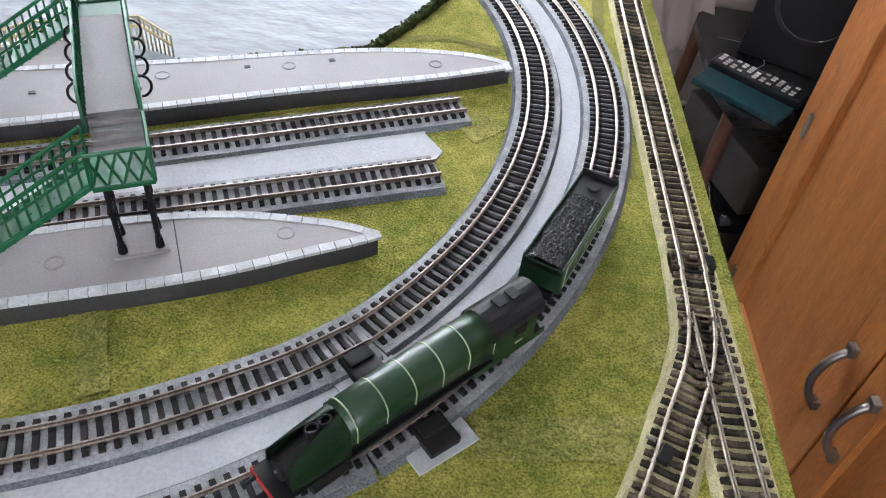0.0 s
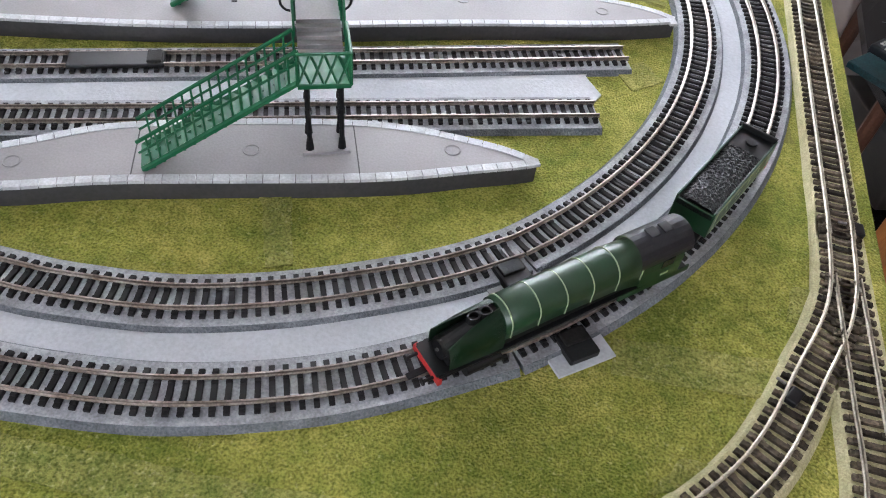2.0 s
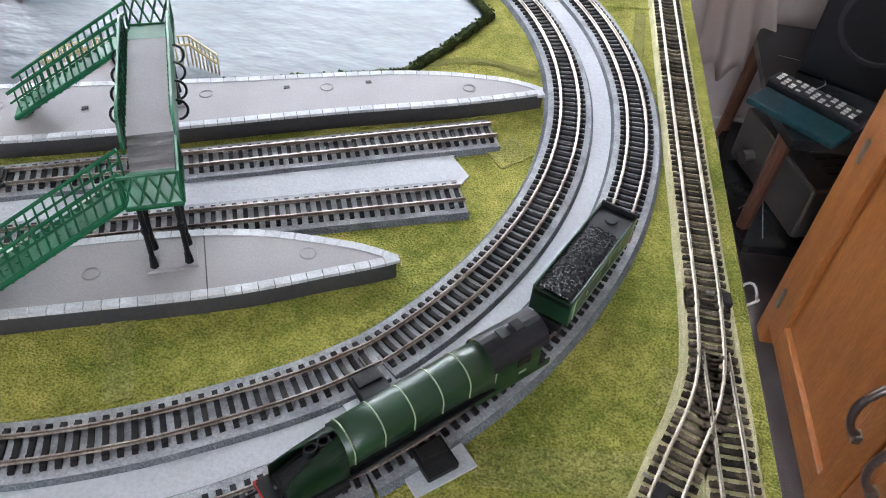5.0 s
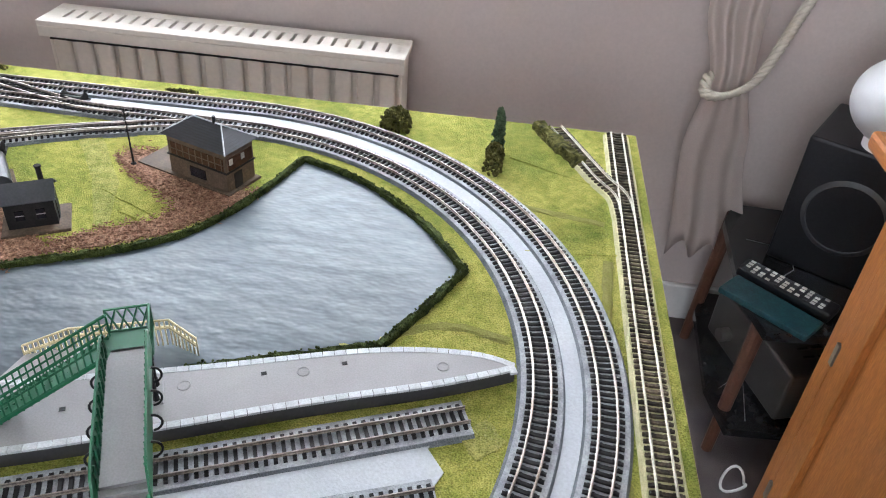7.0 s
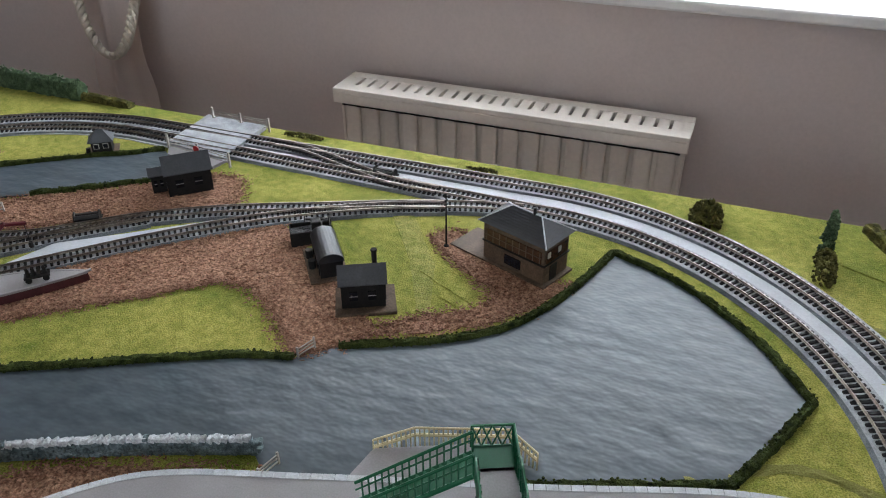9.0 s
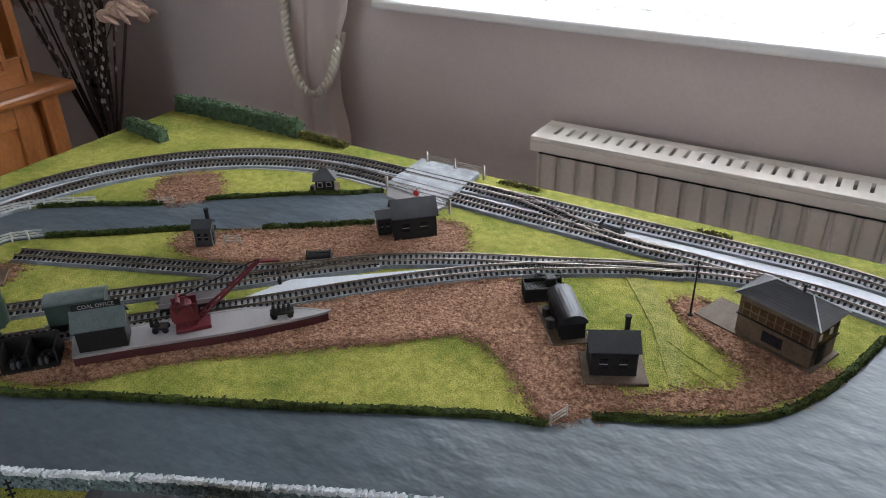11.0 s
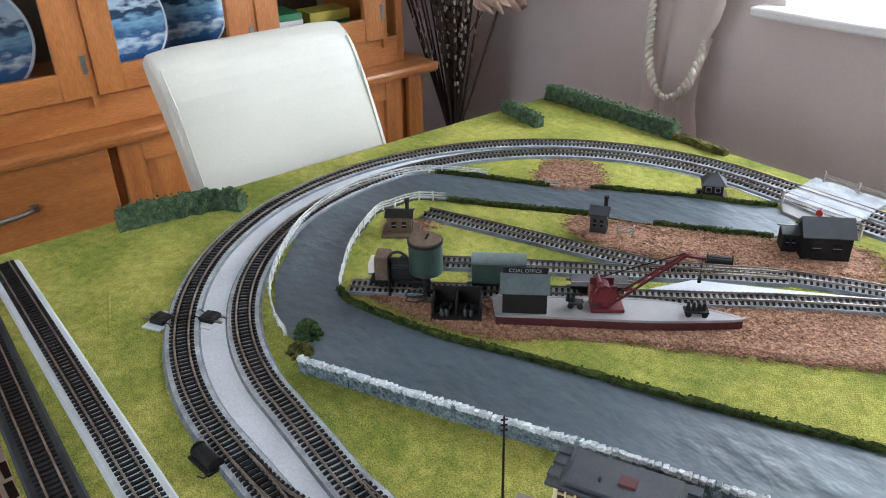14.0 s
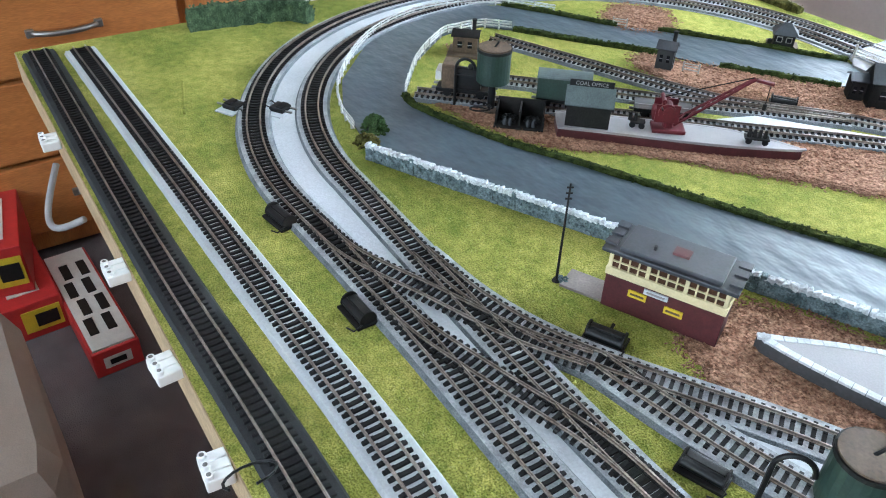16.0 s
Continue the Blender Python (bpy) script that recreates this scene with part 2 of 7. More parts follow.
def seascape(m):
    """Bands of pale sky, a dark far shore and blue, white-crested water, broken up by noise."""
    nt = m.node_tree
    oc = nt.nodes.new("ShaderNodeTexCoord")
    sep = nt.nodes.new("ShaderNodeSeparateXYZ")
    nz = nt.nodes.new("ShaderNodeTexNoise")
    nz.inputs["Scale"].default_value, nz.inputs["Detail"].default_value = 22.0, 5.0
    mp = nt.nodes.new("ShaderNodeMapping")
    mp.inputs["Scale"].default_value = (1.0, 1.0, 2.6)
    nt.links.new(oc.outputs["Object"], mp.inputs[0])
    nt.links.new(mp.outputs[0], nz.inputs["Vector"])
    nt.links.new(oc.outputs["Object"], sep.inputs[0])
    add = nt.nodes.new("ShaderNodeMath")
    add.operation = "MULTIPLY_ADD"
    add.inputs[1].default_value = 0.30
    nt.links.new(nz.outputs[0], add.inputs[0])
    sc = nt.nodes.new("ShaderNodeMath")
    sc.operation = "MULTIPLY_ADD"
    sc.inputs[1].default_value, sc.inputs[2].default_value = 3.6, -0.15
    nt.links.new(sep.outputs["Z"], sc.inputs[0])
    nt.links.new(sc.outputs[0], add.inputs[2])
    ramp = nt.nodes.new("ShaderNodeValToRGB")
    r = ramp.color_ramp
    r.elements[0].position, r.elements[0].color = 0.0, (0.02, 0.06, 0.15, 1)
    r.elements[1].position, r.elements[1].color = 1.0, (0.10, 0.22, 0.38, 1)
    for p, c in ((0.22, (0.03, 0.10, 0.25)), (0.30, (0.55, 0.66, 0.74)), (0.36, (0.03, 0.10, 0.24)), (0.48, (0.22, 0.40, 0.55)), (0.54, (0.02, 0.05, 0.11)), (0.60, (0.03, 0.06, 0.11)), (0.64, (0.45, 0.55, 0.64)), (0.80, (0.32, 0.45, 0.58))):
        e = r.elements.new(p)
        e.color = (*c, 1)
    nt.links.new(add.outputs[0], ramp.inputs[0])
    nt.links.new(ramp.outputs[0], nt.nodes["Principled BSDF"].inputs["Base Color"])


seascape(PLATE)
PLATE_RIM = material("white china rim", (0.72, 0.76, 0.80), 0.15, vary=0.05)
# far darker than the pine: the hutch's inner shade is in this colour
CAB_SHADE = material("shaded cabinet interior", (0.10, 0.06, 0.035), 0.6, vary=0.25, scale=10, fine=80, bump=0.02)
BOOK_GREEN = material("green box card", (0.03, 0.22, 0.08), 0.5, vary=0.2, scale=60)
BOOK_YELLOW = material("yellow box card", (0.55, 0.45, 0.06), 0.5, vary=0.2, scale=60)
PAPER = material("off-white card", (0.70, 0.67, 0.62), 0.6, vary=0.1, scale=50)
STEM = material("dried stems", (0.07, 0.04, 0.028), 0.8, vary=0.4, scale=60, fine=400, bump=0.2)
BUD = material("pale catkins", (0.52, 0.46, 0.38), 0.8, vary=0.3, scale=60)
PETAL = material("peach silk petal", (0.66, 0.46, 0.35), 0.7, vary=0.3, scale=40, fine=300)
SOFA = material("taupe fabric", (0.60, 0.50, 0.42), 0.9, vary=0.1, scale=20, fine=500, bump=0.4)
BLIND = bpy.data.materials.new("translucent blind")
BLIND.use_nodes = True
bb = BLIND.node_tree.nodes["Principled BSDF"]
bb.inputs["Base Color"].default_value, bb.inputs["Roughness"].default_value = (0.85, 0.85, 0.85, 1), 0.8
tl = BLIND.node_tree.nodes.new("ShaderNodeBsdfTranslucent")
tl.inputs[0].default_value = (0.9, 0.9, 0.9, 1)
mx = BLIND.node_tree.nodes.new("ShaderNodeMixShader")
mx.inputs[0].default_value = 0.85
BLIND.node_tree.links.new(bb.outputs[0], mx.inputs[1])
BLIND.node_tree.links.new(tl.outputs[0], mx.inputs[2])
BLIND.node_tree.links.new(mx.outputs[0], BLIND.node_tree.nodes["Material Output"].inputs[0])
BACKDROP = bpy.data.materials.new("bright overcast sky")
BACKDROP.use_nodes = True
be = BACKDROP.node_tree.nodes["Principled BSDF"]
be.inputs["Emission Color"].default_value, be.inputs["Emission Strength"].default_value = (0.97, 0.98, 1, 1), 6.0
GLASS = bpy.data.materials.new("clear glass")
GLASS.use_nodes = True
gb = GLASS.node_tree.nodes["Principled BSDF"]
gb.inputs["Roughness"].default_value, gb.inputs["Transmission Weight"].default_value, gb.inputs["IOR"].default_value = 0.02, 1.0, 1.1

# ---------------------------------------------------------------- mesh helpers
T = 0.80                       # height of the layout's surface
DECK = T + 0.004               # top of the foam underlay
RAILTOP = T + 0.0095


def part(name, bm, mat, parent=None, label="", smooth=False):
    me = bpy.data.meshes.new(name)
    bmesh.ops.recalc_face_normals(bm, faces=bm.faces)
    bm.to_mesh(me)
    bm.free()
    me.materials.append(mat)
    if smooth:
        me.shade_smooth()
    ob = new(name, me)
    if parent:
        ob.parent = parent
    if label:
        ob["label"] = label
    return ob


def thing(name, label, category, m=None, group="", kind=""):
    ob = new(name)
    ob.empty_display_size = 0.02
    if m is not None:
        ob.matrix_world = m
    return tagged(ob, label, category, group, kind)


def B():
    return bmesh.new()


def box(bm, c, s, rz=0.0, bevel=0.0, rx=0.0, ry=0.0):
    r = bmesh.ops.create_cube(bm, size=1.0, matrix=pose(*c, rx, ry, rz) @ Matrix.Diagonal((*s, 1)))
    if bevel:
        vs = r["verts"]
        es = list({e for v in vs for e in v.link_edges})
        bmesh.ops.bevel(bm, geom=es, offset=bevel, segments=2, affect="EDGES", profile=0.5)
    return bm


def rod(bm, a, b, r, seg=8, r2=None):
    a, b = Vector(a), Vector(b)
    d = b - a
    m = Matrix.Translation((a + b) / 2) @ d.to_track_quat("Z", "Y").to_matrix().to_4x4()
    bmesh.ops.create_cone(bm, cap_ends=True, segments=seg, radius1=r, radius2=r if r2 is None else r2, depth=d.length, matrix=m)
    return bm


def tube(bm, pts, r, seg=8):
    """A round bar bent along points in space."""
    pts = [Vector(p) for p in pts]
    rings, up = [], None
    for i, p in enumerate(pts):
        d = (pts[min(i + 1, len(pts) - 1)] - pts[max(i - 1, 0)]).normalized()
        up = d.orthogonal().normalized() if up is None else (up - d * up.dot(d)).normalized()
        v = d.cross(up)
        rings.append([bm.verts.new(p + (up * math.cos(k * math.tau / seg) + v * math.sin(k * math.tau / seg)) * r) for k in range(seg)])
    for q, w_ in zip(rings, rings[1:]):
        for k in range(seg):
            bm.faces.new((q[k], q[(k + 1) % seg], w_[(k + 1) % seg], w_[k]))
    bm.faces.new(rings[0]), bm.faces.new(list(reversed(rings[-1])))
    return bm


def ball(bm, c, s, sub=2):
    bmesh.ops.create_icosphere(bm, subdivisions=sub, radius=1.0, matrix=Matrix.Translation(c) @ Matrix.Diagonal((*s, 1)))
    return bm


def prism(bm, poly, z0, z1, inset=0.0):
    """An upright prism over a plan polygon."""
    lo = [bm.verts.new((x, y, z0)) for x, y in poly]
    n = len(poly)
    cx, cy = sum(p[0] for p in poly) / n, sum(p[1] for p in poly) / n
    hi = [bm.verts.new((x + (cx - x) * inset, y + (cy - y) * inset, z1)) for x, y in poly]
    for i in range(n):
        bm.faces.new((lo[i], lo[(i + 1) % n], hi[(i + 1) % n], hi[i]))
    f1, f2 = bm.faces.new(hi), bm.faces.new(list(reversed(lo)))
    bmesh.ops.triangulate(bm, faces=[f1, f2])
    return bm


def smooth_line(pts, step, closed=False):
    """A Catmull-Rom line through plan points, sampled about every step metres."""
    P = [Vector((p[0], p[1])) for p in pts]
    n = len(P)
    out = []
    for i in range(n if closed else n - 1):
        p0, p1 = P[(i - 1) % n] if closed or i else P[0] * 2 - P[1], P[i]
        p2 = P[(i + 1) % n]
        p3 = P[(i + 2) % n] if closed or i + 2 < n else p2 * 2 - p1
        k = max(1, round((p2 - p1).length / step))
        for j in range(k):
            u = j / k
            out.append(0.5 * (2 * p1 + (p2 - p0) * u + (2 * p0 - 5 * p1 + 4 * p2 - p3) * u * u + (3 * p1 - p0 - 3 * p2 + p3) * u ** 3))
    if not closed:
        out.append(P[-1])
    return out


def straight(a, b, step=0.02):
    a, b = Vector(a), Vector(b)
    k = max(2, round((b - a).length / step))
    return [a.lerp(b, i / k) for i in range(k + 1)]


def arc(c, r, a0, a1, step=0.008):
    k = max(2, round(abs(radians(a1 - a0)) * r / step))
    return [Vector((c[0] + r * math.cos(radians(a0 + (a1 - a0) * i / k)), c[1] + r * math.sin(radians(a0 + (a1 - a0) * i / k)))) for i in range(k + 1)]


def resample(line, step):
    """Evenly spaced points on a line, with their directions."""
    out, d = [], step / 2
    for a, b in zip(line, line[1:]):
        seg = (b - a).length
        while d <= seg:
            out.append((a.lerp(b, d / seg), (b - a).normalized()))
            d += step
        d -= seg
    return out


def sweep(bm, line, profile, closed=False, wob=None):
    """A cross-section of (sideways, up) points drawn along a plan line."""
    n, rings = len(line), []
    for i, p in enumerate(line):
        q0 = line[(i - 1) % n] if closed or i else p
        q1 = line[(i + 1) % n] if closed or i < n - 1 else p
        d = (q1 - q0).normalized()
        side = Vector((-d.y, d.x))
        ring = []
        for j, (s, z) in enumerate(profile):
            if wob:
                w = noise.noise_vector(Vector((p.x * 70, p.y * 70, j * 3.7))) * wob
                s, z = s + w.x, z + (w.z if z > profile[0][1] + 1e-4 else 0)
            ring.append(bm.verts.new((p.x + side.x * s, p.y + side.y * s, z)))
        rings.append(ring)
    m = len(profile)
    for i in range(n if closed else n - 1):
        a, b = rings[i], rings[(i + 1) % n]
        for j in range(m):
            bm.faces.new((a[j], a[(j + 1) % m], b[(j + 1) % m], b[j]))
    if not closed:
        bm.faces.new(rings[0])
        bm.faces.new(list(reversed(rings[-1])))
    return bm


def rough(bm, amount, scale, cuts=0):
    """Breaks up a surface."""
    if cuts:
        bmesh.ops.subdivide_edges(bm, edges=bm.edges, cuts=cuts, use_grid_fill=True)
    for v in bm.verts:
        v.co += noise.noise_vector(v.co * scale) * amount
    return bm


ICO = [(0, 0, 1)] + [(0.894 * math.cos(a), 0.894 * math.sin(a), 0.447) for a in (k * math.tau / 5 for k in range(5))] + \
      [(0.894 * math.cos(a), 0.894 * math.sin(a), -0.447) for a in ((k + 0.5) * math.tau / 5 for k in range(5))] + [(0, 0, -1)]
ICO_FACES = [(0, 1 + k, 1 + (k + 1) % 5) for k in range(5)] + [(1 + k, 6 + k, 1 + (k + 1) % 5) for k in range(5)] + \
            [(1 + (k + 1) % 5, 6 + k, 6 + (k + 1) % 5) for k in range(5)] + [(11, 6 + (k + 1) % 5, 6 + k) for k in range(5)]


def flock(name, spots, mat, parent, label, rng):
    """Many ragged foam crumbs (place, radius) in one mesh."""
    vs, fs = [], []
    for (x, y, z), r in spots:
        q = Euler((rng.random() * 6, rng.random() * 6, rng.random() * 6)).to_matrix()
        n = len(vs)
        for c in ICO:
            p = q @ (Vector(c) * (r * rng.uniform(0.55, 1.35)))
            vs.append((x + p.x, y + p.y, z + p.z))
        fs += [tuple(n + i for i in f) for f in ICO_FACES]
    me = bpy.data.meshes.new(name)
    me.from_pydata(vs, [], fs)
    me.materials.append(mat)
    ob = new(name, me)
    ob.parent = parent
    ob["label"], ob["kind"] = label, "stuff"
    return ob


def clumps(bm, centre, size, n, r, rng):
    """A bush of many small ragged clumps."""
    for _ in range(n):
        d = Vector((rng.uniform(-1, 1), rng.uniform(-1, 1), rng.uniform(0, 1)))
        if d.x * d.x + d.y * d.y + d.z * d.z > 1.1:
            d.normalize()
        c = Vector(centre) + Vector((d.x * size[0], d.y * size[1], d.z * size[2]))
        q = r * rng.uniform(0.6, 1.4)
        bmesh.ops.create_icosphere(bm, subdivisions=1, radius=q, matrix=Matrix.Translation(c) @ Euler((rng.random() * 6, rng.random() * 6, 0)).to_matrix().to_4x4() @ Matrix.Diagonal((1, rng.uniform(0.5, 1.2), rng.uniform(0.5, 1.1), 1)))
    for v in bm.verts:
        v.co += noise.noise_vector(v.co * 400) * r * 0.5
    return bm


# ---------------------------------------------------------------- the room
X0, X1, Y0, Y1, H = -3.06, 0.92, -2.2, 1.83, 2.4
WX0, WX1, WZ0, WZ1 = -1.70, 0.06, 0.955, 2.08


def wall(name, label, boxes):
    bm = B()
    for c, s in boxes:
        box(bm, c, s)
    return tagged(part(name, bm, WALL), label, "wall", kind="structure")


w = 0.25
tagged(part("floor", box(B(), ((X0 + X1) / 2, (Y0 + Y1) / 2, -0.05), (X1 - X0 + 2 * w, Y1 - Y0 + 2 * w, 0.1)), CARPET), "mauve grey cut-pile carpet floor", "floor", kind="structure")
tagged(part("ceiling", box(B(), ((X0 + X1) / 2, (Y0 + Y1) / 2, H + 0.05), (X1 - X0 + 2 * w, Y1 - Y0 + 2 * w, 0.1)), CEILING), "plain white ceiling", "ceiling", kind="structure")
wall("wall_north", "taupe painted wall with a wide window opening",
     [(((X0 - w + WX0) / 2, Y1 + w / 2, H / 2), (WX0 - X0 + w, w, H)), (((WX1 + X1 + w) / 2, Y1 + w / 2, H / 2), (X1 + w - WX1, w, H)),
      (((WX0 + WX1) / 2, Y1 + w / 2, WZ0 / 2), (WX1 - WX0, w, WZ0)), (((WX0 + WX1) / 2, Y1 + w / 2, (WZ1 + H) / 2), (WX1 - WX0, w, H - WZ1))])
wall("wall_south", "taupe painted wall behind the viewer", [(((X0 + X1) / 2, Y0 - w / 2, H / 2), (X1 - X0 + 2 * w, w, H))])
wall("wall_west", "taupe painted wall behind the cabinet", [((X0 - w / 2, (Y0 + Y1) / 2, H / 2), (w, Y1 - Y0, H))])
wall("wall_east", "taupe painted wall behind the sideboard", [((X1 + w / 2, (Y0 + Y1) / 2, H / 2), (w, Y1 - Y0, H))])
tagged(part("baseboard", box(box(B(), ((X0 + X1) / 2, Y1 - 0.009, 0.055), (X1 - X0, 0.018, 0.11), bevel=0.004), (X1 - 0.009, 0.6, 0.055), (0.018, 2.3, 0.11), bevel=0.004), GLOSS_WHITE), "white gloss skirting board", "skirting", kind="structure")
# window: board, frame, panes, blind
win = thing("window_1", "wide white window with vertical blinds, blown out by daylight", "window", kind="structure")
part("window_sill", box(B(), ((WX0 + WX1) / 2, Y1 + 0.005, WZ0 - 0.009), (WX1 - WX0 + 0.12, 0.13, 0.025), bevel=0.006), GLOSS_WHITE, win)
part("inner_board", box(B(), ((WX0 + WX1) / 2, Y1 + 0.105, WZ0 + 0.003), (WX1 - WX0 - 0.004, 0.06, 0.006)), GLOSS_WHITE, win)
bm = B()
for x in (WX0 + 0.03, (2 * WX0 + WX1) / 3, (WX0 + 2 * WX1) / 3, WX1 - 0.03):
    box(bm, (x, Y1 + 0.14, (WZ0 + WZ1) / 2), (0.055, 0.06, WZ1 - WZ0), bevel=0.004)
for z in (WZ0 + 0.018, WZ1 - 0.03):
    box(bm, ((WX0 + WX1) / 2, Y1 + 0.141, z), (WX1 - WX0, 0.058, 0.03), bevel=0.004)
part("window_frame", bm, GLOSS_WHITE, win)
part("pane", box(B(), ((WX0 + WX1) / 2, Y1 + 0.15, (WZ0 + WZ1) / 2), (WX1 - WX0, 0.006, WZ1 - WZ0)), GLASS, win).visible_shadow = False
vb = thing("vertical_blind", "white vertical blind with hem weights and bead chain", "blind")
x = WX0 + 0.05
slat_me = None
i = 0
while x < WX1 - 0.02:
    if slat_me is None:
        bm = B()
        box(bm, (0, 0, 0), (0.084, 0.002, WZ1 - WZ0 - 0.07), bevel=0.0)
        box(bm, (0, 0, -(WZ1 - WZ0 - 0.07) / 2 + 0.02), (0.082, 0.005, 0.035))
        ob = part("slat", bm, BLIND, vb)
        slat_me = ob.data
    else:
        ob = new("slat", slat_me)
        ob.parent = vb
    ob.matrix_world = pose(x, Y1 + 0.055, (WZ0 + WZ1) / 2 + 0.005, 0, 0, 28)
    x += 0.078
    i += 1
bm = B()
for k in range(i - 1):
    a = WX0 + 0.05 + k * 0.078
    line = [(a + 0.078 * u / 6, Y1 + 0.03, WZ0 + 0.045 - 0.025 * (1 - ((u - 3) / 3) ** 2)) for u in range(7)]
    for p, q in zip(line, line[1:]):
        rod(bm, p, q, 0.0022, 5)
part("bead_chain", bm, GLOSS_WHITE, vb)
part("head_rail", box(B(), ((WX0 + WX1) / 2, Y1 + 0.055, WZ1 - 0.02), (WX1 - WX0 - 0.01, 0.045, 0.035), bevel=0.004), GLOSS_WHITE, vb)
tagged(part("backdrop", box(B(), (-0.8, 5.5, 2.2), (14, 0.05, 8.0)), BACKDROP), "bright overcast sky outside the window", "sky", kind="structure")


def radiator():
    x0, x1, yf, zt = -1.235, -0.428, 1.648, 0.722
    th = thing("radiator", "cream panel radiator with a slotted top grille", "radiator")
    top = B()
    # slotted top: frame bars and cross bars with gaps
    y0, y1 = yf, 1.765
    box(top, ((x0 + x1) / 2, y0 + 0.018, zt - 0.006), (x1 - x0, 0.036, 0.012), bevel=0.002)
    box(top, ((x0 + x1) / 2, y1 - 0.016, zt - 0.006), (x1 - x0, 0.032, 0.012), bevel=0.002)
    n = 27
    p = (x1 - x0) / n
    for k in range(n + 1):
        box(top, (min(max(x0 + k * p, x0 + 0.011), x1 - 0.011), (y0 + y1) / 2, zt - 0.0065), (0.0222, y1 - y0 - 0.05, 0.0104))
    part("top_grille", top, RADIATOR, th)
    # black plate added below the slots to stand for the shade inside
    part("grille_shadow_well", box(B(), ((x0 + x1) / 2, (y0 + y1) / 2, zt - 0.045), (x1 - x0 - 0.03, y1 - y0 - 0.03, 0.004)), CHARCOAL, th, "black plate in place of the shade inside the radiator")
    for nm, c, s in (("front_lip", ((x0 + x1) / 2, yf + 0.004, zt - 0.024), (x1 - x0, 0.008, 0.024)),
                     ("side_panel", (x0 + 0.012, (y0 + y1) / 2 + 0.008, zt - 0.32), (0.008, y1 - y0 - 0.03, 0.60)), ("side_panel", (x1 - 0.012, (y0 + y1) / 2 + 0.008, zt - 0.32), (0.008, y1 - y0 - 0.03, 0.60))):
        part(nm, box(B(), c, s, bevel=0.002), RADIATOR, th)
    # fluted front panel: a back sheet with raised pressings
    part("front_panel", box(B(), ((x0 + x1) / 2, yf + 0.031, zt - 0.33), (x1 - x0 - 0.03, 0.006, 0.58)), RADIATOR, th)
    m = 16
    pw = (x1 - x0 - 0.03) / m
    for k in range(m):
        part("pressing", box(B(), (x0 + 0.015 + (k + 0.5) * pw, yf + 0.022, zt - 0.33), (pw * 0.80, 0.016, 0.575), bevel=0.006), RADIATOR, th)
    for x in (x0 + 0.1, x1 - 0.1):
        part("wall_bracket", box(B(), (x, 1.795, 0.45), (0.04, 0.075, 0.3), bevel=0.003), RADIATOR, th)
    part("feed_pipe", rod(rod(B(), (x1 + 0.0, 1.72, 0.0), (x1 + 0.0, 1.72, 0.16), 0.009), (x1, 1.72, 0.155), (x1 - 0.03, 1.72, 0.155), 0.011), GLOSS_WHITE, th)


radiator()


def curtain(rows, rope_pts, folds, hem):
    """A tied-back curtain: rows of (height, one edge, other edge) from the top down, soft deep folds, and a twisted rope."""
    th = thing("curtain", "dusky pink satin curtain tied back with cream rope", "curtain", group="window curtains")
    bm = B()
    nz, nx = 60, 80
    zt, zb = rows[0][0], rows[-1][0]
    grid = []
    for i in range(nz + 1):
        z = zb + (zt - zb) * i / nz
        for (z1, a1, b1), (z0, a0, b0) in zip(rows, rows[1:]):
            if z0 <= z <= z1 + 1e-9:
                u = (z - z0) / (z1 - z0)
                u = u * u * (3 - 2 * u)
                xl, xr = a0 + (a1 - a0) * u, b0 + (b1 - b0) * u
        deep = 0.006 + 0.035 * (xr - xl)
        row = []
        for k in range(nx + 1):
            s = k / nx
            y = 1.735 + deep * math.sin(s * math.tau * folds + 0.5 * math.sin(z * 4)) + 0.005 * math.sin(s * 17 + z * 6)
            drop = hem * (0.5 + 0.5 * math.cos(s * math.tau * folds * 0.98)) if i < 6 else 0.0
            row.append(bm.verts.new((xl + (xr - xl) * s, y, z - drop * (1 - i / 6))))
        grid.append(row)
    for i in range(nz):
        for k in range(nx):
            bm.faces.new((grid[i][k], grid[i][k + 1], grid[i + 1][k + 1], grid[i + 1][k]))
    bmesh.ops.solidify(bm, geom=bm.faces[:], thickness=0.003)
    part("drape", bm, CURTAIN, th, smooth=True)
    P = [Vector(p) for p in rope_pts]
    path = []
    for i in range(len(P) - 1):
        p0, p1, p2, p3 = P[max(i - 1, 0)], P[i], P[i + 1], P[min(i + 2, len(P) - 1)]
        k = max(2, round((p2 - p1).length / 0.005))
        for q in range(k):
            u = q / k
            path.append(0.5 * (2 * p1 + (p2 - p0) * u + (2 * p0 - 5 * p1 + 4 * p2 - p3) * u * u + (3 * p1 - p0 - 3 * p2 + p3) * u ** 3))
    bm = B()
    for ph in (0, math.tau / 3, 2 * math.tau / 3):
        tube(bm, [p + Vector((0.0066 * math.cos(i * 0.7 + ph), 0.0066 * math.sin(i * 0.7 + ph), 0.0066 * math.cos(i * 0.7 + ph + 1.2))) for i, p in enumerate(path)], 0.0070, 8)
    part("tie_rope", bm, ROPE, th, "twisted cream tie-back rope", smooth=True)
    part("hook", rod(B(), path[-1], path[-1] + Vector((0, Y1 - path[-1].y, 0)), 0.006), SILVER, th)
    part("heading", box(B(), ((rows[0][1] + rows[0][2]) / 2, 1.745, zt + 0.01), (rows[0][2] - rows[0][1] + 0.02, 0.05, 0.07), bevel=0.01), CURTAIN, th)


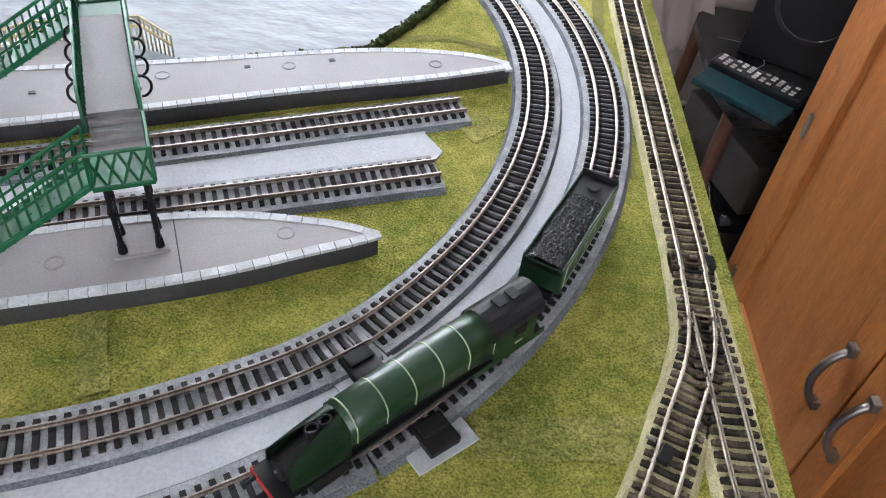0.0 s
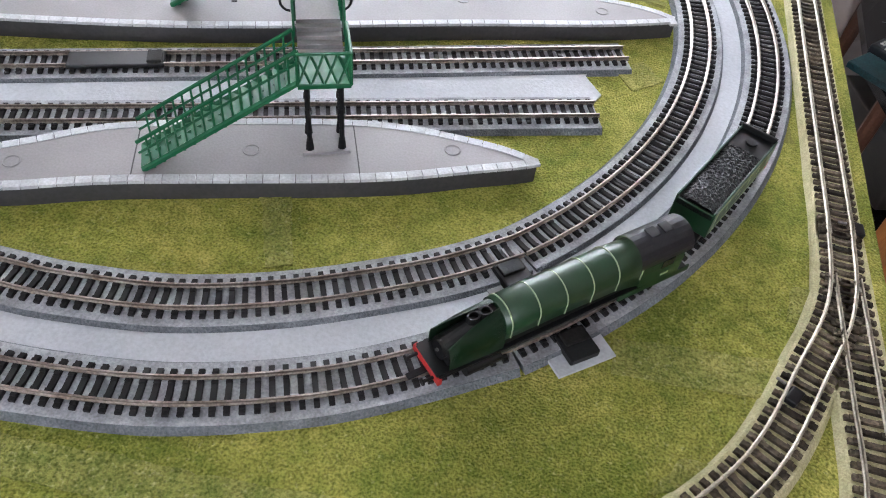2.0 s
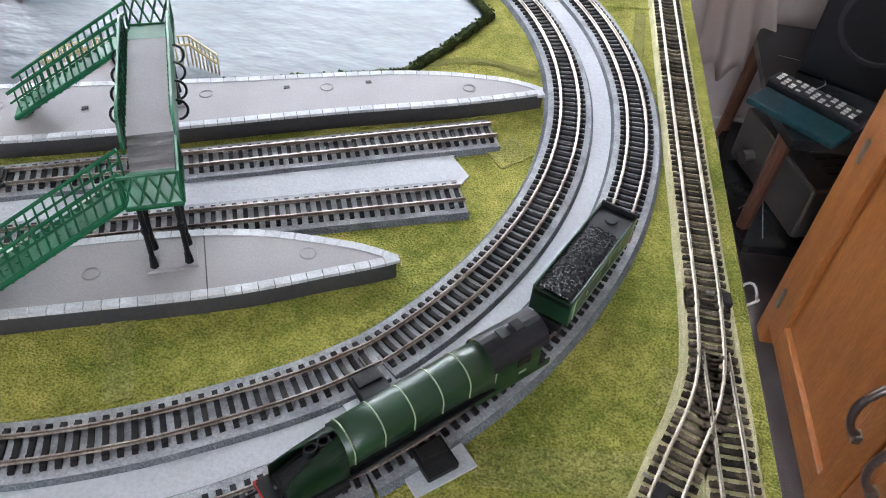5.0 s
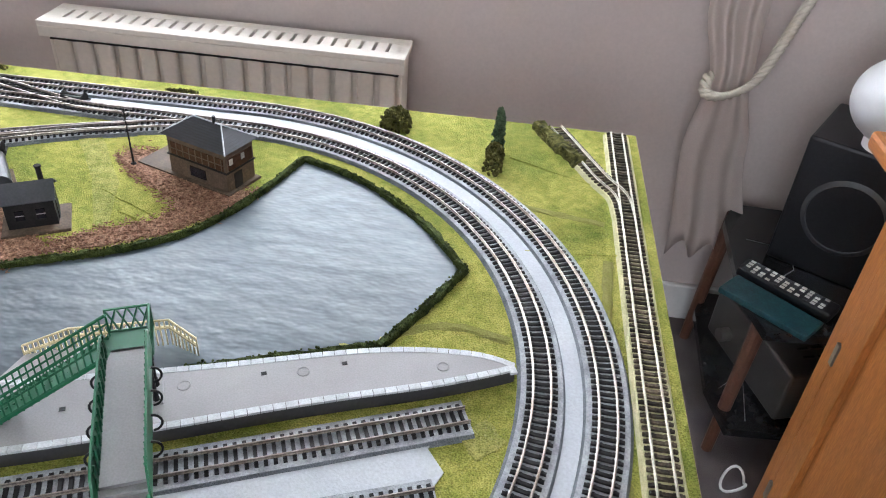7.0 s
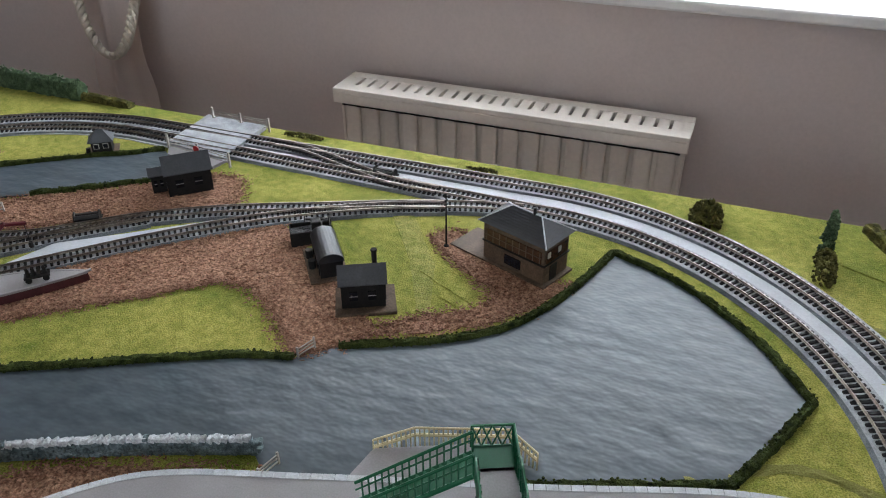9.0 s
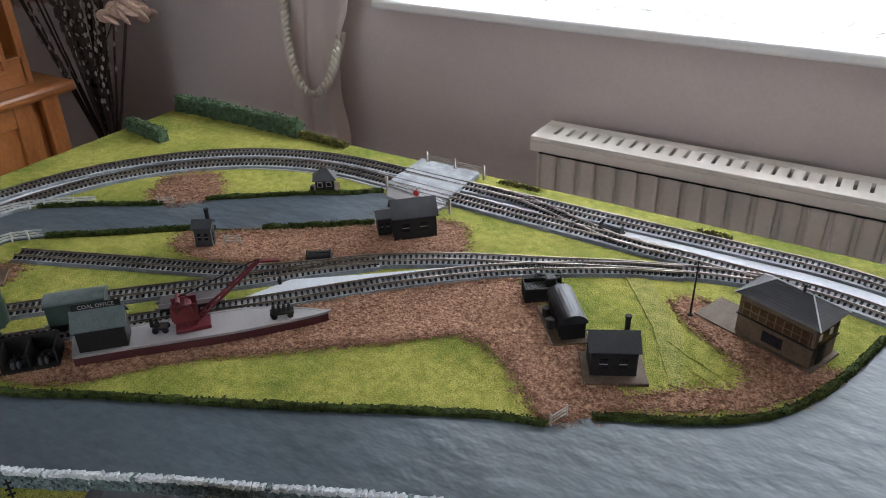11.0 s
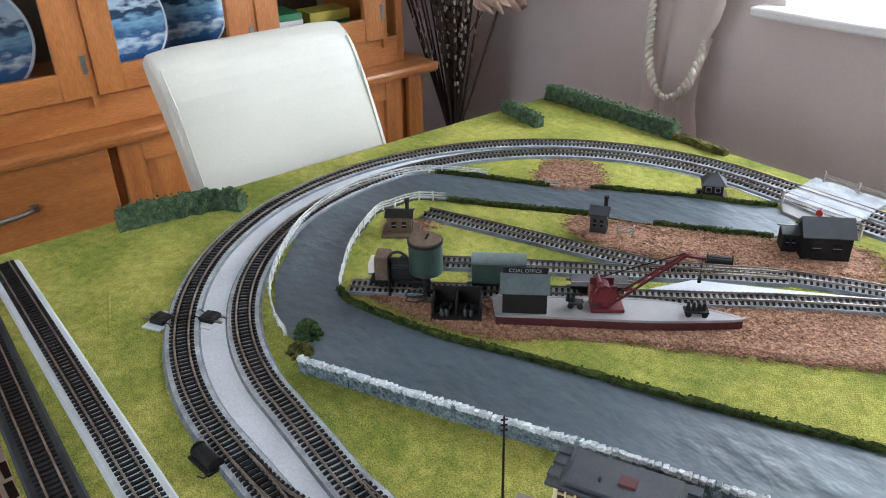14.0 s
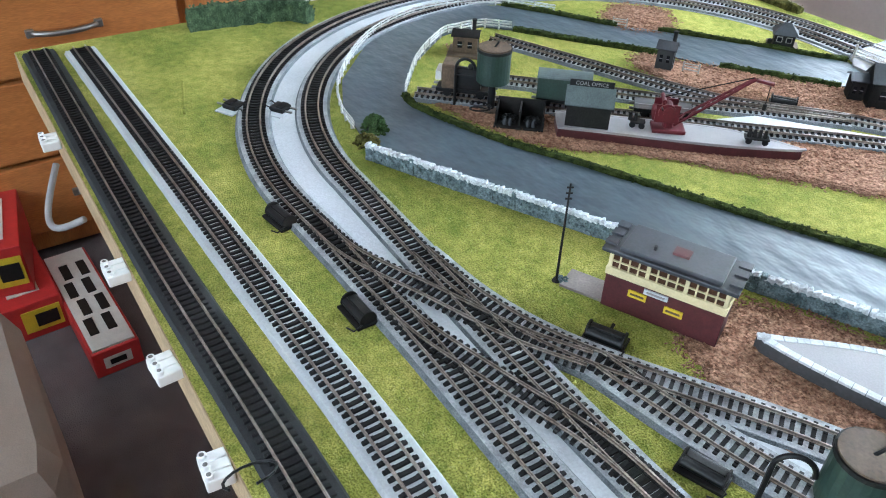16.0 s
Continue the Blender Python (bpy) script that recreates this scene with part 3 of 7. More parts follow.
curtain([(2.25, -2.24, -1.74), (1.4, -2.10, -1.74), (0.96, -2.01, -1.80), (0.83, -2.015, -1.845), (0.70, -2.03, -1.85), (0.60, -2.045, -1.83), (0.10, -2.07, -1.80)],
        [(-1.862, 1.765, 0.86), (-1.850, 1.715, 0.80), (-1.862, 1.690, 0.745), (-1.895, 1.680, 0.712), (-1.932, 1.680, 0.712), (-1.965, 1.682, 0.752), (-1.990, 1.690, 0.83), (-2.006, 1.71, 0.95), (-2.03, 1.74, 1.10), (-2.06, 1.78, 1.22)], 1.6, 0.0)
curtain([(2.25, 0.06, 0.50), (1.3, 0.14, 0.36), (0.88, 0.172, 0.29), (0.715, 0.212, 0.30), (0.57, 0.196, 0.335), (0.31, 0.226, 0.39)],
        [(0.214, 1.745, 0.725), (0.206, 1.715, 0.700), (0.225, 1.690, 0.698), (0.262, 1.683, 0.714), (0.300, 1.695, 0.745), (0.336, 1.72, 0.82), (0.374, 1.75, 0.905), (0.45, 1.80, 1.06)], 2.6, 0.06)
tagged(part("curtain_pole", rod(B(), (-2.3, 1.77, 2.3), (0.6, 1.77, 2.3), 0.014, 12), SILVER), "pewter curtain pole above the window", "curtain pole", kind="structure")


def framed_door(name, parent, cx, y0, y1, z0, z1, sx, glass=None, inset=0.05):
    """A cabinet door facing along x: stiles, rails and a panel or a pane. sx: the way it faces."""
    d = 0.02
    bm = B()
    for y in (y0 + inset / 2, y1 - inset / 2):
        box(bm, (cx, y, (z0 + z1) / 2), (d, inset, z1 - z0), bevel=0.002)
    fr = part(name, bm, PINE_V, parent)
    for z in (z0 + inset / 2, z1 - inset / 2):
        part("rail", box(B(), (cx - 0.0004 * sx, (y0 + y1) / 2, z), (d - 0.0008, y1 - y0 - 2 * inset, inset), bevel=0.002), PINE, fr)
    if glass:
        part("pane", box(B(), (cx, (y0 + y1) / 2, (z0 + z1) / 2), (0.004, y1 - y0 - 2 * inset + 0.006, z1 - z0 - 2 * inset + 0.006)), GLASS, fr).visible_shadow = False
    else:
        part("panel", box(B(), (cx - 0.006 * sx, (y0 + y1) / 2, (z0 + z1) / 2), (0.008, y1 - y0 - 2 * inset + 0.008, z1 - z0 - 2 * inset + 0.008), bevel=0.001), PINE_V, fr)
    return fr


def bow_handle(parent, p, q, out, r=0.0065):
    """A bowed pewter pull between two points."""
    p, q, out = Vector(p), Vector(q), Vector(out)
    bm = B()
    pts = []
    for i in range(13):
        u = i / 12
        pts.append(p.lerp(q, u) + out * (0.032 * math.sin(math.pi * min(1, max(0, u))) ** 0.6))
    tube(bm, pts, r, 10)
    h = part("handle", bm, SILVER, parent, "bowed pewter handle", smooth=True)
    for e in (p, q):
        part("handle_foot", box(B(), e + out * 0.004, (0.014, 0.018, 0.018), bevel=0.002), SILVER, h)
    return h


def sideboard():
    """The low cupboard east of the layout; its doors face the layout."""
    th = thing("sideboard", "honey pine sideboard with panelled doors and pewter handles", "sideboard")
    x, y1, y0, top = 0.392, 1.19, -0.62, 0.845
    part("carcass", box(B(), ((x + X1) / 2 + 0.015, (y0 + y1) / 2, (top + 0.05) / 2 + 0.02), (X1 - x - 0.05, y1 - y0 - 0.004, top - 0.06), bevel=0.003), PINE_V, th)
    part("top_board", box(B(), ((x - 0.055 + X1 - 0.01) / 2, (y0 + y1) / 2 + 0.02, top), (X1 - 0.01 - x + 0.055, y1 - y0 + 0.06, 0.03), bevel=0.008), PINE, th)
    part("corner_post", box(B(), (x + 0.012, y1 - 0.02, top / 2 - 0.005), (0.03, 0.045, top - 0.022), bevel=0.003), PINE_V, th)
    part("plinth", box(B(), (x + 0.05, (y0 + y1) / 2, 0.03), (0.03, y1 - y0 - 0.1, 0.06)), PINE, th)
    ys = [y1 - 0.045, 0.706, 0.267, -0.17, -0.6]
    for k in range(4):
        a, b = ys[k + 1] + 0.003, ys[k] - 0.003
        d = framed_door("door", th, x + 0.002, a, b, 0.07, top - 0.03, -1, inset=0.06)
        hy = a + 0.042 if k % 2 == 0 else b - 0.042
        bow_handle(d, (x - 0.008, hy, 0.27), (x - 0.008, hy, 0.395), (-1, 0, 0))
        for z in (0.145, 0.50):
            yy = b + 0.0005 if k % 2 == 0 else a - 0.0005
            part("hinge", box(B(), (x - 0.009, yy, z), (0.006, 0.012, 0.045), bevel=0.001), SILVER, d)


sideboard()


def display_cabinet():
    """The dresser west of the layout: drawers below, glazed doors above."""
    th = thing("display_cabinet", "honey pine dresser with drawers below and glazed doors above", "cabinet")
    x, yn, ys, top = -2.565, 1.393, -0.75, 0.742
    xb = X0 + 0.01
    part("base_body", box(B(), ((x + xb) / 2 - 0.012, (yn + ys) / 2 - 0.02, 0.365), (x - xb - 0.024, yn - ys - 0.08, 0.69), bevel=0.003), PINE_V, th)
    part("worktop", box(B(), ((x + xb) / 2 + 0.014, (yn + ys) / 2, top - 0.016), (x - xb + 0.03, yn - ys, 0.032), bevel=0.011), PINE, th)
    part("corner_post", box(B(), (x - 0.02, yn - 0.075, 0.355), (0.05, 0.05, 0.71), bevel=0.003), PINE_V, th)
    cols = [-0.70, -0.145, 0.411, 0.838, 1.275]
    for c in range(4):
        a, b = cols[c] + 0.012, cols[c + 1] - 0.012
        if c in (0, 1):
            zs = (0.712, 0.50, 0.29, 0.08)
        else:
            zs = (0.712, 0.08)
        for z1, z0 in zip(zs, zs[1:]):
            if len(zs) == 2:
                d = framed_door("cupboard_door", th, x - 0.006, a, b, z0 + 0.006, z1 - 0.006, 1, inset=0.055)
                bow_handle(d, (x + 0.006, a + 0.03 if c == 3 else b - 0.03, 0.55), (x + 0.006, a + 0.03 if c == 3 else b - 0.03, 0.65), (1, 0, 0))
            else:
                d = part("drawer", box(B(), (x - 0.006, (a + b) / 2, (z0 + z1) / 2), (0.022, b - a, z1 - z0 - 0.012), bevel=0.004), PINE, th)
                m = (a + b) / 2
                bow_handle(d, (x + 0.006, m - 0.075, (z0 + z1) / 2 + 0.0), (x + 0.006, m + 0.075, (z0 + z1) / 2 + 0.0), (1, 0, 0))
    # hutch
    hx, hn, hz1 = x - 0.045, 1.316, 1.75
    bm = B()
    box(bm, ((hx + xb) / 2, hn - 0.012, (top + hz1) / 2), (hx - xb, 0.024, hz1 - top), bevel=0.002)
    box(bm, ((hx + xb) / 2, ys + 0.06, (top + hz1) / 2), (hx - xb, 0.024, hz1 - top), bevel=0.002)
    part("hutch_side", bm, PINE_V, th)
    part("hutch_back", box(B(), (xb + 0.008, (hn + ys) / 2, (top + hz1) / 2), (0.012, hn - ys - 0.1, hz1 - top)), CAB_SHADE, th)
    part("hutch_top", box(B(), ((hx + xb) / 2 + 0.02, (hn + ys) / 2, hz1 + 0.015), (hx - xb + 0.06, hn - ys + 0.06, 0.03), bevel=0.008), PINE, th)
    part("hutch_base", box(B(), ((hx + xb) / 2, (hn + ys) / 2 + 0.03, top + 0.04), (hx - xb, hn - ys - 0.09, 0.08), bevel=0.003), PINE, th)
    for z in (1.26, 1.56):
        part("shelf", box(B(), ((hx + xb) / 2 - 0.01, (hn + ys) / 2 + 0.03, z), (hx - xb - 0.05, hn - ys - 0.1, 0.016)), CAB_SHADE, th)
    cols = [-0.44, -0.014, 0.41, 0.833, 1.242]
    for c in range(4):
        a, b = cols[c] + 0.008, cols[c + 1] - 0.008
        d = framed_door("glazed_door", th, hx + 0.01, a, b, top + 0.083, hz1 - 0.02, 1, glass=True, inset=0.064)
        part("hinge", box(B(), (hx + 0.021, b - 0.003, top + 0.16), (0.004, 0.012, 0.045), bevel=0.001), SILVER, d)
        part("stile_post", box(B(), (hx + 0.004, cols[c + 1], (top + hz1) / 2 + 0.02), (0.018, 0.014, hz1 - top - 0.07)), PINE_V, th)
    # china and boxes on the hutch floor
    zf = top + 0.08
    for k, (y, r) in enumerate(((-0.30, 0.13), (-0.10, 0.13), (0.20, 0.14), (0.525, 0.135), (0.72, 0.135))):
        pl = thing("display_plate", "blue and white seascape china plate on edge", "plate", pose(hx - 0.10 - 0.07 * (k in (1, 4)), y, zf, 0, -12, 0), group="china plates in the dresser")
        bm = B()
        bmesh.ops.create_cone(bm, cap_ends=True, segments=48, radius1=r, radius2=r * 0.97, depth=0.012, matrix=pose(0, 0, r, 0, 90, 0))
        part("rim", bm, PLATE_RIM, pl)
        bm = B()
        bmesh.ops.create_cone(bm, cap_ends=True, segments=48, radius1=r * 0.93, radius2=r * 0.93, depth=0.004, matrix=pose(0.0065, 0, r, 0, 90, 0))
        part("painted_face", bm, PLATE, pl, "blue seascape picture")
    for y, w_, d_, mats in ((0.955, 0.13, 0.12, (BOOK_GREEN, PAPER, BOOK_GREEN, PAPER, BOOK_GREEN)), (1.12, 0.13, 0.09, (BOOK_YELLOW, BOOK_GREEN, BOOK_YELLOW))):
        z = zf
        for m in mats:
            hgt = 0.019 if len(mats) == 5 else 0.028
            bk = tagged(part("model_box", box(B(), (hx - 0.13, y, z + hgt / 2), (d_, w_, hgt), 3 if m is PAPER else -2, bevel=0.0015), m),
                        "green and white card model box in the dresser" if m is BOOK_GREEN else ("yellow windowed card box in the dresser" if m is BOOK_YELLOW else "off-white card box in the dresser"), "box", group="boxes in the dresser")
            z += hgt + 0.0005


display_cabinet()


def leather_chair():
    th = thing("dining_chair", "cream leather high-backed dining chair drawn up to the layout", "chair")
    y0, y1 = 0.385, 0.79
    # back: a swept profile with a rolled top
    prof = [(-1.985, 0.46), (-2.0, 0.70), (-2.02, 0.94), (-2.045, 1.005), (-2.085, 1.03), (-2.12, 1.01), (-2.115, 0.965), (-2.085, 0.93), (-2.075, 0.70), (-2.06, 0.46)]
    bm = B()
    rings = []
    n = 14
    for i in range(n + 1):
        y = y0 + (y1 - y0) * i / n
        edge = 1 - 0.05 * max(0, abs(2 * i / n - 1) - 0.75) / 0.25
        cx = sum(p[0] for p in prof) / len(prof)
        rings.append([bm.verts.new((cx + (x - cx) * (edge if z > 0.5 else 1), y + (1.03 - z) * (0.12 + 0.08 * max(0.0, 2 * i / n - 1)), z * (1 - 0.006 * (1 - edge) * 20 * (z > 0.9)))) for x, z in prof])
    m = len(prof)
    for i in range(n):
        for j in range(m):
            bm.faces.new((rings[i][j], rings[i][(j + 1) % m], rings[i + 1][(j + 1) % m], rings[i + 1][j]))
    bm.faces.new(rings[0])
    bm.faces.new(list(reversed(rings[-1])))
    ob = part("backrest", bm, LEATHER, th, smooth=False)
    md = ob.modifiers.new("round", "BEVEL")
    md.width, md.segments, md.limit_method, md.angle_limit = 0.012, 3, "ANGLE", radians(50)
    sb = ob.modifiers.new("soft", "SUBSURF")
    sb.levels = sb.render_levels = 2
    for y, k in ((y0 + 0.012, 0.0), (y1 - 0.012, 1.0)):
        part("seam_piping", tube(B(), [(p[0] - 0.002, y + (1.03 - p[1]) * (0.12 + 0.08 * k), p[1] - 0.006) for p in prof[1:4]], 0.0022, 6), LEATHER, ob)
    part("seat", box(B(), (-1.79, (y0 + y1) / 2 + 0.075, 0.44), (0.43, y1 - y0 + 0.03, 0.10), bevel=0.025), LEATHER, th)
    for x in (-2.03, -1.62):
        for y in (y0 + 0.09, y1 + 0.06):
            part("leg", rod(B(), (x, y, 0.0), (x, y, 0.40), 0.016, 10, 0.022), PINE_V, th)


leather_chair()


def flower_vase():
    rng = random.Random(5)
    cx, cy = -2.60, 1.50
    vz = thing("vase_of_dried_flowers", "tall floor vase of dried stems with peach silk flowers", "vase")
    bm = B()
    prof = [(0.0, 0.0), (0.09, 0.0), (0.11, 0.12), (0.085, 0.30), (0.055, 0.42), (0.06, 0.46), (0.0, 0.45)]
    vs = [bm.verts.new((r, 0, z)) for r, z in prof]
    es = [bm.edges.new((a, b)) for a, b in zip(vs, vs[1:])]
    bmesh.ops.spin(bm, geom=vs + es, cent=(0, 0, 0), axis=(0, 0, 1), angle=math.tau, steps=28)
    bmesh.ops.remove_doubles(bm, verts=bm.verts, dist=1e-4)
    bmesh.ops.translate(bm, verts=bm.verts, vec=(cx, cy, 0))
    part("vase", bm, BLACK_SATIN, vz, smooth=True)
    bm, bud = B(), B()
    for k in range(26):
        a, lean = rng.uniform(0, math.tau), rng.uniform(0.03, 0.22)
        base = Vector((cx, cy, 0.40))
        tip = Vector((cx + lean * math.cos(a), cy + lean * math.sin(a), rng.uniform(0.95, 1.35)))
        rod(bm, base, tip, 0.0045, 6, 0.002)
        if k < 18:
            for j in range(16):
                p = base.lerp(tip, 0.35 + 0.65 * j / 16) + Vector((rng.uniform(-1, 1), rng.uniform(-1, 1), 0)) * 0.008
                ball(bud, p, (0.0045, 0.0045, 0.009), 1)
    for k in range(7):
        a = rng.uniform(0, math.tau)
        for j in range(20):
            u = j / 19
            p = Vector((cx + 0.12 * u * math.cos(a), cy + 0.12 * u * math.sin(a), 0.55 + 0.75 * u))
            ball(bm, p, (0.012, 0.012, 0.022), 1)
    pts = [Vector((cx + 0.05 + 0.42 * u, cy - 0.02, 0.75 + 0.28 * math.sin(u * 1.9))) for u in (i / 12 for i in range(13))]
    for p, q in zip(pts, pts[1:]):
        rod(bm, p, q, 0.002, 5)
    part("dried_stem", bm, STEM, vz)["kind"] = "stuff"
    part("catkin_spray", bud, BUD, vz)["kind"] = "stuff"
    for c in ((cx - 0.18, cy - 0.06, 0.93), (cx + 0.26, cy - 0.04, 0.92), (cx - 0.08, cy + 0.05, 1.2)):
        bm = B()
        for k in range(26):
            u = k / 26
            a, rr = k * 2.4, 0.012 + 0.05 * u
            mm = Matrix.Translation((c[0] + rr * math.cos(a), c[1] + rr * math.sin(a), c[2] + 0.03 * (1 - u))) @ Euler((rng.uniform(-0.5, 0.5) + 0.9, rng.uniform(-0.5, 0.5), a)).to_matrix().to_4x4() @ Matrix.Diagonal((0.024, 0.007, 0.026, 1))
            bmesh.ops.create_icosphere(bm, subdivisions=2, radius=1, matrix=mm)
        part("bloom", bm, PETAL, vz, "peach silk flower", smooth=True)
        part("bloom_stem", rod(B(), (cx, cy, 0.42), c, 0.004, 6), STEM, vz)


flower_vase()


def hifi_stand():
    th = thing("hifi_stand", "three-legged stand with black marbled shelves", "stand")
    legs = ((0.337, 1.74), (0.337, 1.36), (0.74, 1.54))
    for x, y in legs:
        part("leg", rod(B(), (x, y, 0.0), (x + (0.54 - x) * 0.08, y + (1.54 - y) * 0.08, 0.40), 0.013, 12, 0.017), DARKWOOD, th)
    for z in (0.11, 0.382):
        poly = [(0.31, 1.42), (0.335, 1.30), (0.66, 1.32), (0.78, 1.42), (0.78, 1.66), (0.66, 1.76), (0.36, 1.77), (0.325, 1.69)]
        sh = part("shelf", prism(B(), poly, z, z + 0.02), MARBLE, th, "black marbled shelf")
        bm = B()
        for a, b in (((0.34, 1.42), (0.44, 1.52)), ((0.44, 1.52), (0.47, 1.70)), ((0.38, 1.33), (0.40, 1.46)), ((0.36, 1.62), (0.44, 1.60))):
            rod(bm, (*a, z + 0.0202), (*b, z + 0.0202), 0.0011, 5)
        part("vein", bm, VEIN, sh)
    sp = thing("loudspeaker", "black loudspeaker with a grey cone ring on the stand", "loudspeaker", pose(0.545, 1.60, 0.402, 0, 0, 59))
    part("cabinet", box(B(), (0, 0, 0.145), (0.22, 0.23, 0.29), bevel=0.006), BLACK_SATIN, sp)
    for z, r in ((0.145, 0.085),):
        bm = B()
        bmesh.ops.create_cone(bm, cap_ends=False, segments=40, radius1=r, radius2=r - 0.012, depth=0.006, matrix=pose(-0.112, 0, z, 0, -90, 0))
        bmesh.ops.solidify(bm, geom=bm.faces[:], thickness=0.004)
        part("cone_ring", bm, MESH_GREY, sp)
        bm = B()
        bmesh.ops.create_cone(bm, cap_ends=True, segments=40, radius1=r - 0.012, radius2=0.02, depth=0.02, matrix=pose(-0.102, 0, z, 0, 90, 0))
        part("cone", bm, BLACK_SATIN, sp)
    lm = thing("globe_lamp", "unlit white frosted globe lamp on the loudspeaker", "lamp", pose(0.53, 1.54, 0.692))
    part("globe", ball(B(), (0, 0, 0.095), (0.10, 0.10, 0.085), 4), PEARL, lm, smooth=True)
    part("base", rod(B(), (0, 0, 0), (0, 0, 0.02), 0.05, 24), PEARL, lm)
    rc = thing("remote_control", "black remote control with pale buttons", "remote control", pose(0.40, 1.43, 0.402, 0, 0, -40))
    body = part("case", box(B(), (0, 0, 0.012), (0.20, 0.05, 0.022), bevel=0.005), BLACK_SATIN, rc)
    for i in range(11):
        for j in range(4):
            part("button", box(B(), (-0.085 + i * 0.016, -0.017 + j * 0.011, 0.0238), (0.009, 0.006, 0.002)), PAPER if (i + j) % 4 else MESH_GREY, body)
    cs = thing("disc_case", "disc case with a teal cover picture", "disc case", pose(0.355, 1.372, 0.409, 0, 0, -42))
    part("cover", box(B(), (0, 0, 0.0), (0.188, 0.07, 0.013), bevel=0.002), TEAL, cs, "teal printed cover")
    am = thing("amplifier", "silver amplifier with a vented top on the lower shelf", "amplifier", pose(0.53, 1.52, 0.13, 0, 0, 18))
    part("case", box(B(), (0, 0, 0.075), (0.30, 0.30, 0.13), bevel=0.006), AMP, am)
    for i in range(5):
        for j in range(9):
            part("vent", box(B(), (-0.08 + i * 0.035, -0.1 + j * 0.025, 0.1405), (0.026, 0.005, 0.002)), BLACK, am)
    part("knob", rod(B(), (-0.15, 0.07, 0.06), (-0.175, 0.07, 0.06), 0.016, 20), SILVER, am)
    for y in (-0.1, 0.1):
        part("foot", rod(B(), (0.1, y, 0), (0.1, y, 0.012), 0.014, 12), BLACK, am)
        part("foot", rod(B(), (-0.1, y, 0), (-0.1, y, 0.012), 0.014, 12), BLACK, am)
    bm = B()
    pts = [Vector((0.37 + 0.022 * math.cos(a), 1.25 + 0.03 * math.sin(a), 0.006 + 0.02 * (1 + math.sin(a * 1.5)))) for a in (i * 0.33 for i in range(20))]
    tube(bm, pts, 0.003, 8)
    tagged(part("cable", bm, GLOSS_WHITE, smooth=True), "loop of white cable on the carpet", "cable")


hifi_stand()


def floor_boxes():
    th = thing("model_box", "white and red card locomotive box lying on the carpet", "box", pose(-2.06, -0.002, 0, 0, 0, 3))
    # long box: red sides, white lid with printed locomotive picture
    part("carton", box(B(), (-0.20, 0, 0.035), (0.42, 0.105, 0.07), bevel=0.003), RED, th)
    part("lid", box(B(), (-0.20, 0, 0.0725), (0.405, 0.092, 0.006), bevel=0.001), PAPER, th, "off-white printed lid")
    for i, y in enumerate((-0.02, 0.02)):
        bm = B()
        for k in range(4):
            box(bm, (-0.08 - 0.078 * k, y + (0.004 if k % 2 else -0.004), 0.0765), (0.062, 0.020, 0.002))
        part("printed_picture", bm, CHARCOAL, th, "dark printed locomotive picture")
    part("end_label", box(B(), (0.0105, 0, 0.036), (0.002, 0.06, 0.03)), PAPER, th)
    part("barcode", box(B(), (0.012, 0, 0.036), (0.002, 0.035, 0.014)), CHARCOAL, th)
    for (x, y, z0, sx, sy, sz, rz) in ((-2.40, -0.142, 0, 0.28, 0.14, 0.10, 3), (-2.44, -0.155, 0.1025, 0.26, 0.13, 0.13, -8)):
        bx = thing("model_box", "red and yellow card model box in a stack", "box", pose(x, y, z0, 0, 0, rz), group="stacked model boxes")
        part("carton", box(B(), (0, 0, sz / 2), (sx, sy, sz), bevel=0.003), RED, bx)
        part("yellow_panel", box(B(), (sx / 2 + 0.001, 0.02, sz / 2), (0.003, sy * 0.6, sz * 0.6)), YELLOW, bx, "yellow printed panel")
        part("picture", box(B(), (sx / 2 + 0.003, 0.03, sz / 2), (0.003, sy * 0.35, sz * 0.35)), CHARCOAL, bx)
        part("lid_label", box(B(), (0, 0, sz + 0.001), (sx * 0.7, sy * 0.5, 0.002)), PAPER, bx)
    af = thing("armchair", "taupe fabric armchair beside the layout", "armchair")
    part("seat", box(B(), (-1.66, -0.62, 0.22), (0.46, 0.66, 0.40), bevel=0.07), SOFA, af)
    part("arm", box(B(), (-1.655, -0.225, 0.235), (0.46, 0.15, 0.43), bevel=0.072), SOFA, af)
    part("arm", box(B(), (-1.655, -1.015, 0.235), (0.46, 0.15, 0.43), bevel=0.072), SOFA, af)
    part("back", box(B(), (-1.40, -0.66, 0.42), (0.14, 0.78, 0.80), bevel=0.06), SOFA, af)
    for x in (-1.82, -1.48):
        for y in (-0.25, -0.98):
            part("foot", rod(B(), (x, y, 0), (x, y, 0.05), 0.02, 10), DARKWOOD, af)


floor_boxes()

# ---------------------------------------------------------------- the layout's board and ground
BX0, BX1, BY0, BY1 = -1.93, 0.003, -0.025, 1.252
tbl = thing("trestle_table", "dark wooden table under the model railway board", "table")
for x in (-1.65, -0.25):
    for y in (0.2, 1.03):
        part("leg", box(B(), (x, y, 0.36), (0.06, 0.06, 0.72), bevel=0.004), DARKWOOD, tbl)
part("table_top", box(B(), (-0.95, 0.615, 0.735), (1.6, 1.0, 0.03), bevel=0.004), DARKWOOD, tbl)
bd = thing("railway_baseboard", "plywood model railway board covered with grass mat", "baseboard", kind="structure")
part("plywood", box(B(), ((BX0 + BX1) / 2, (BY0 + BY1) / 2, T - 0.026), (BX1 - BX0, BY1 - BY0, 0.048)), PLY, bd)
bm = B()
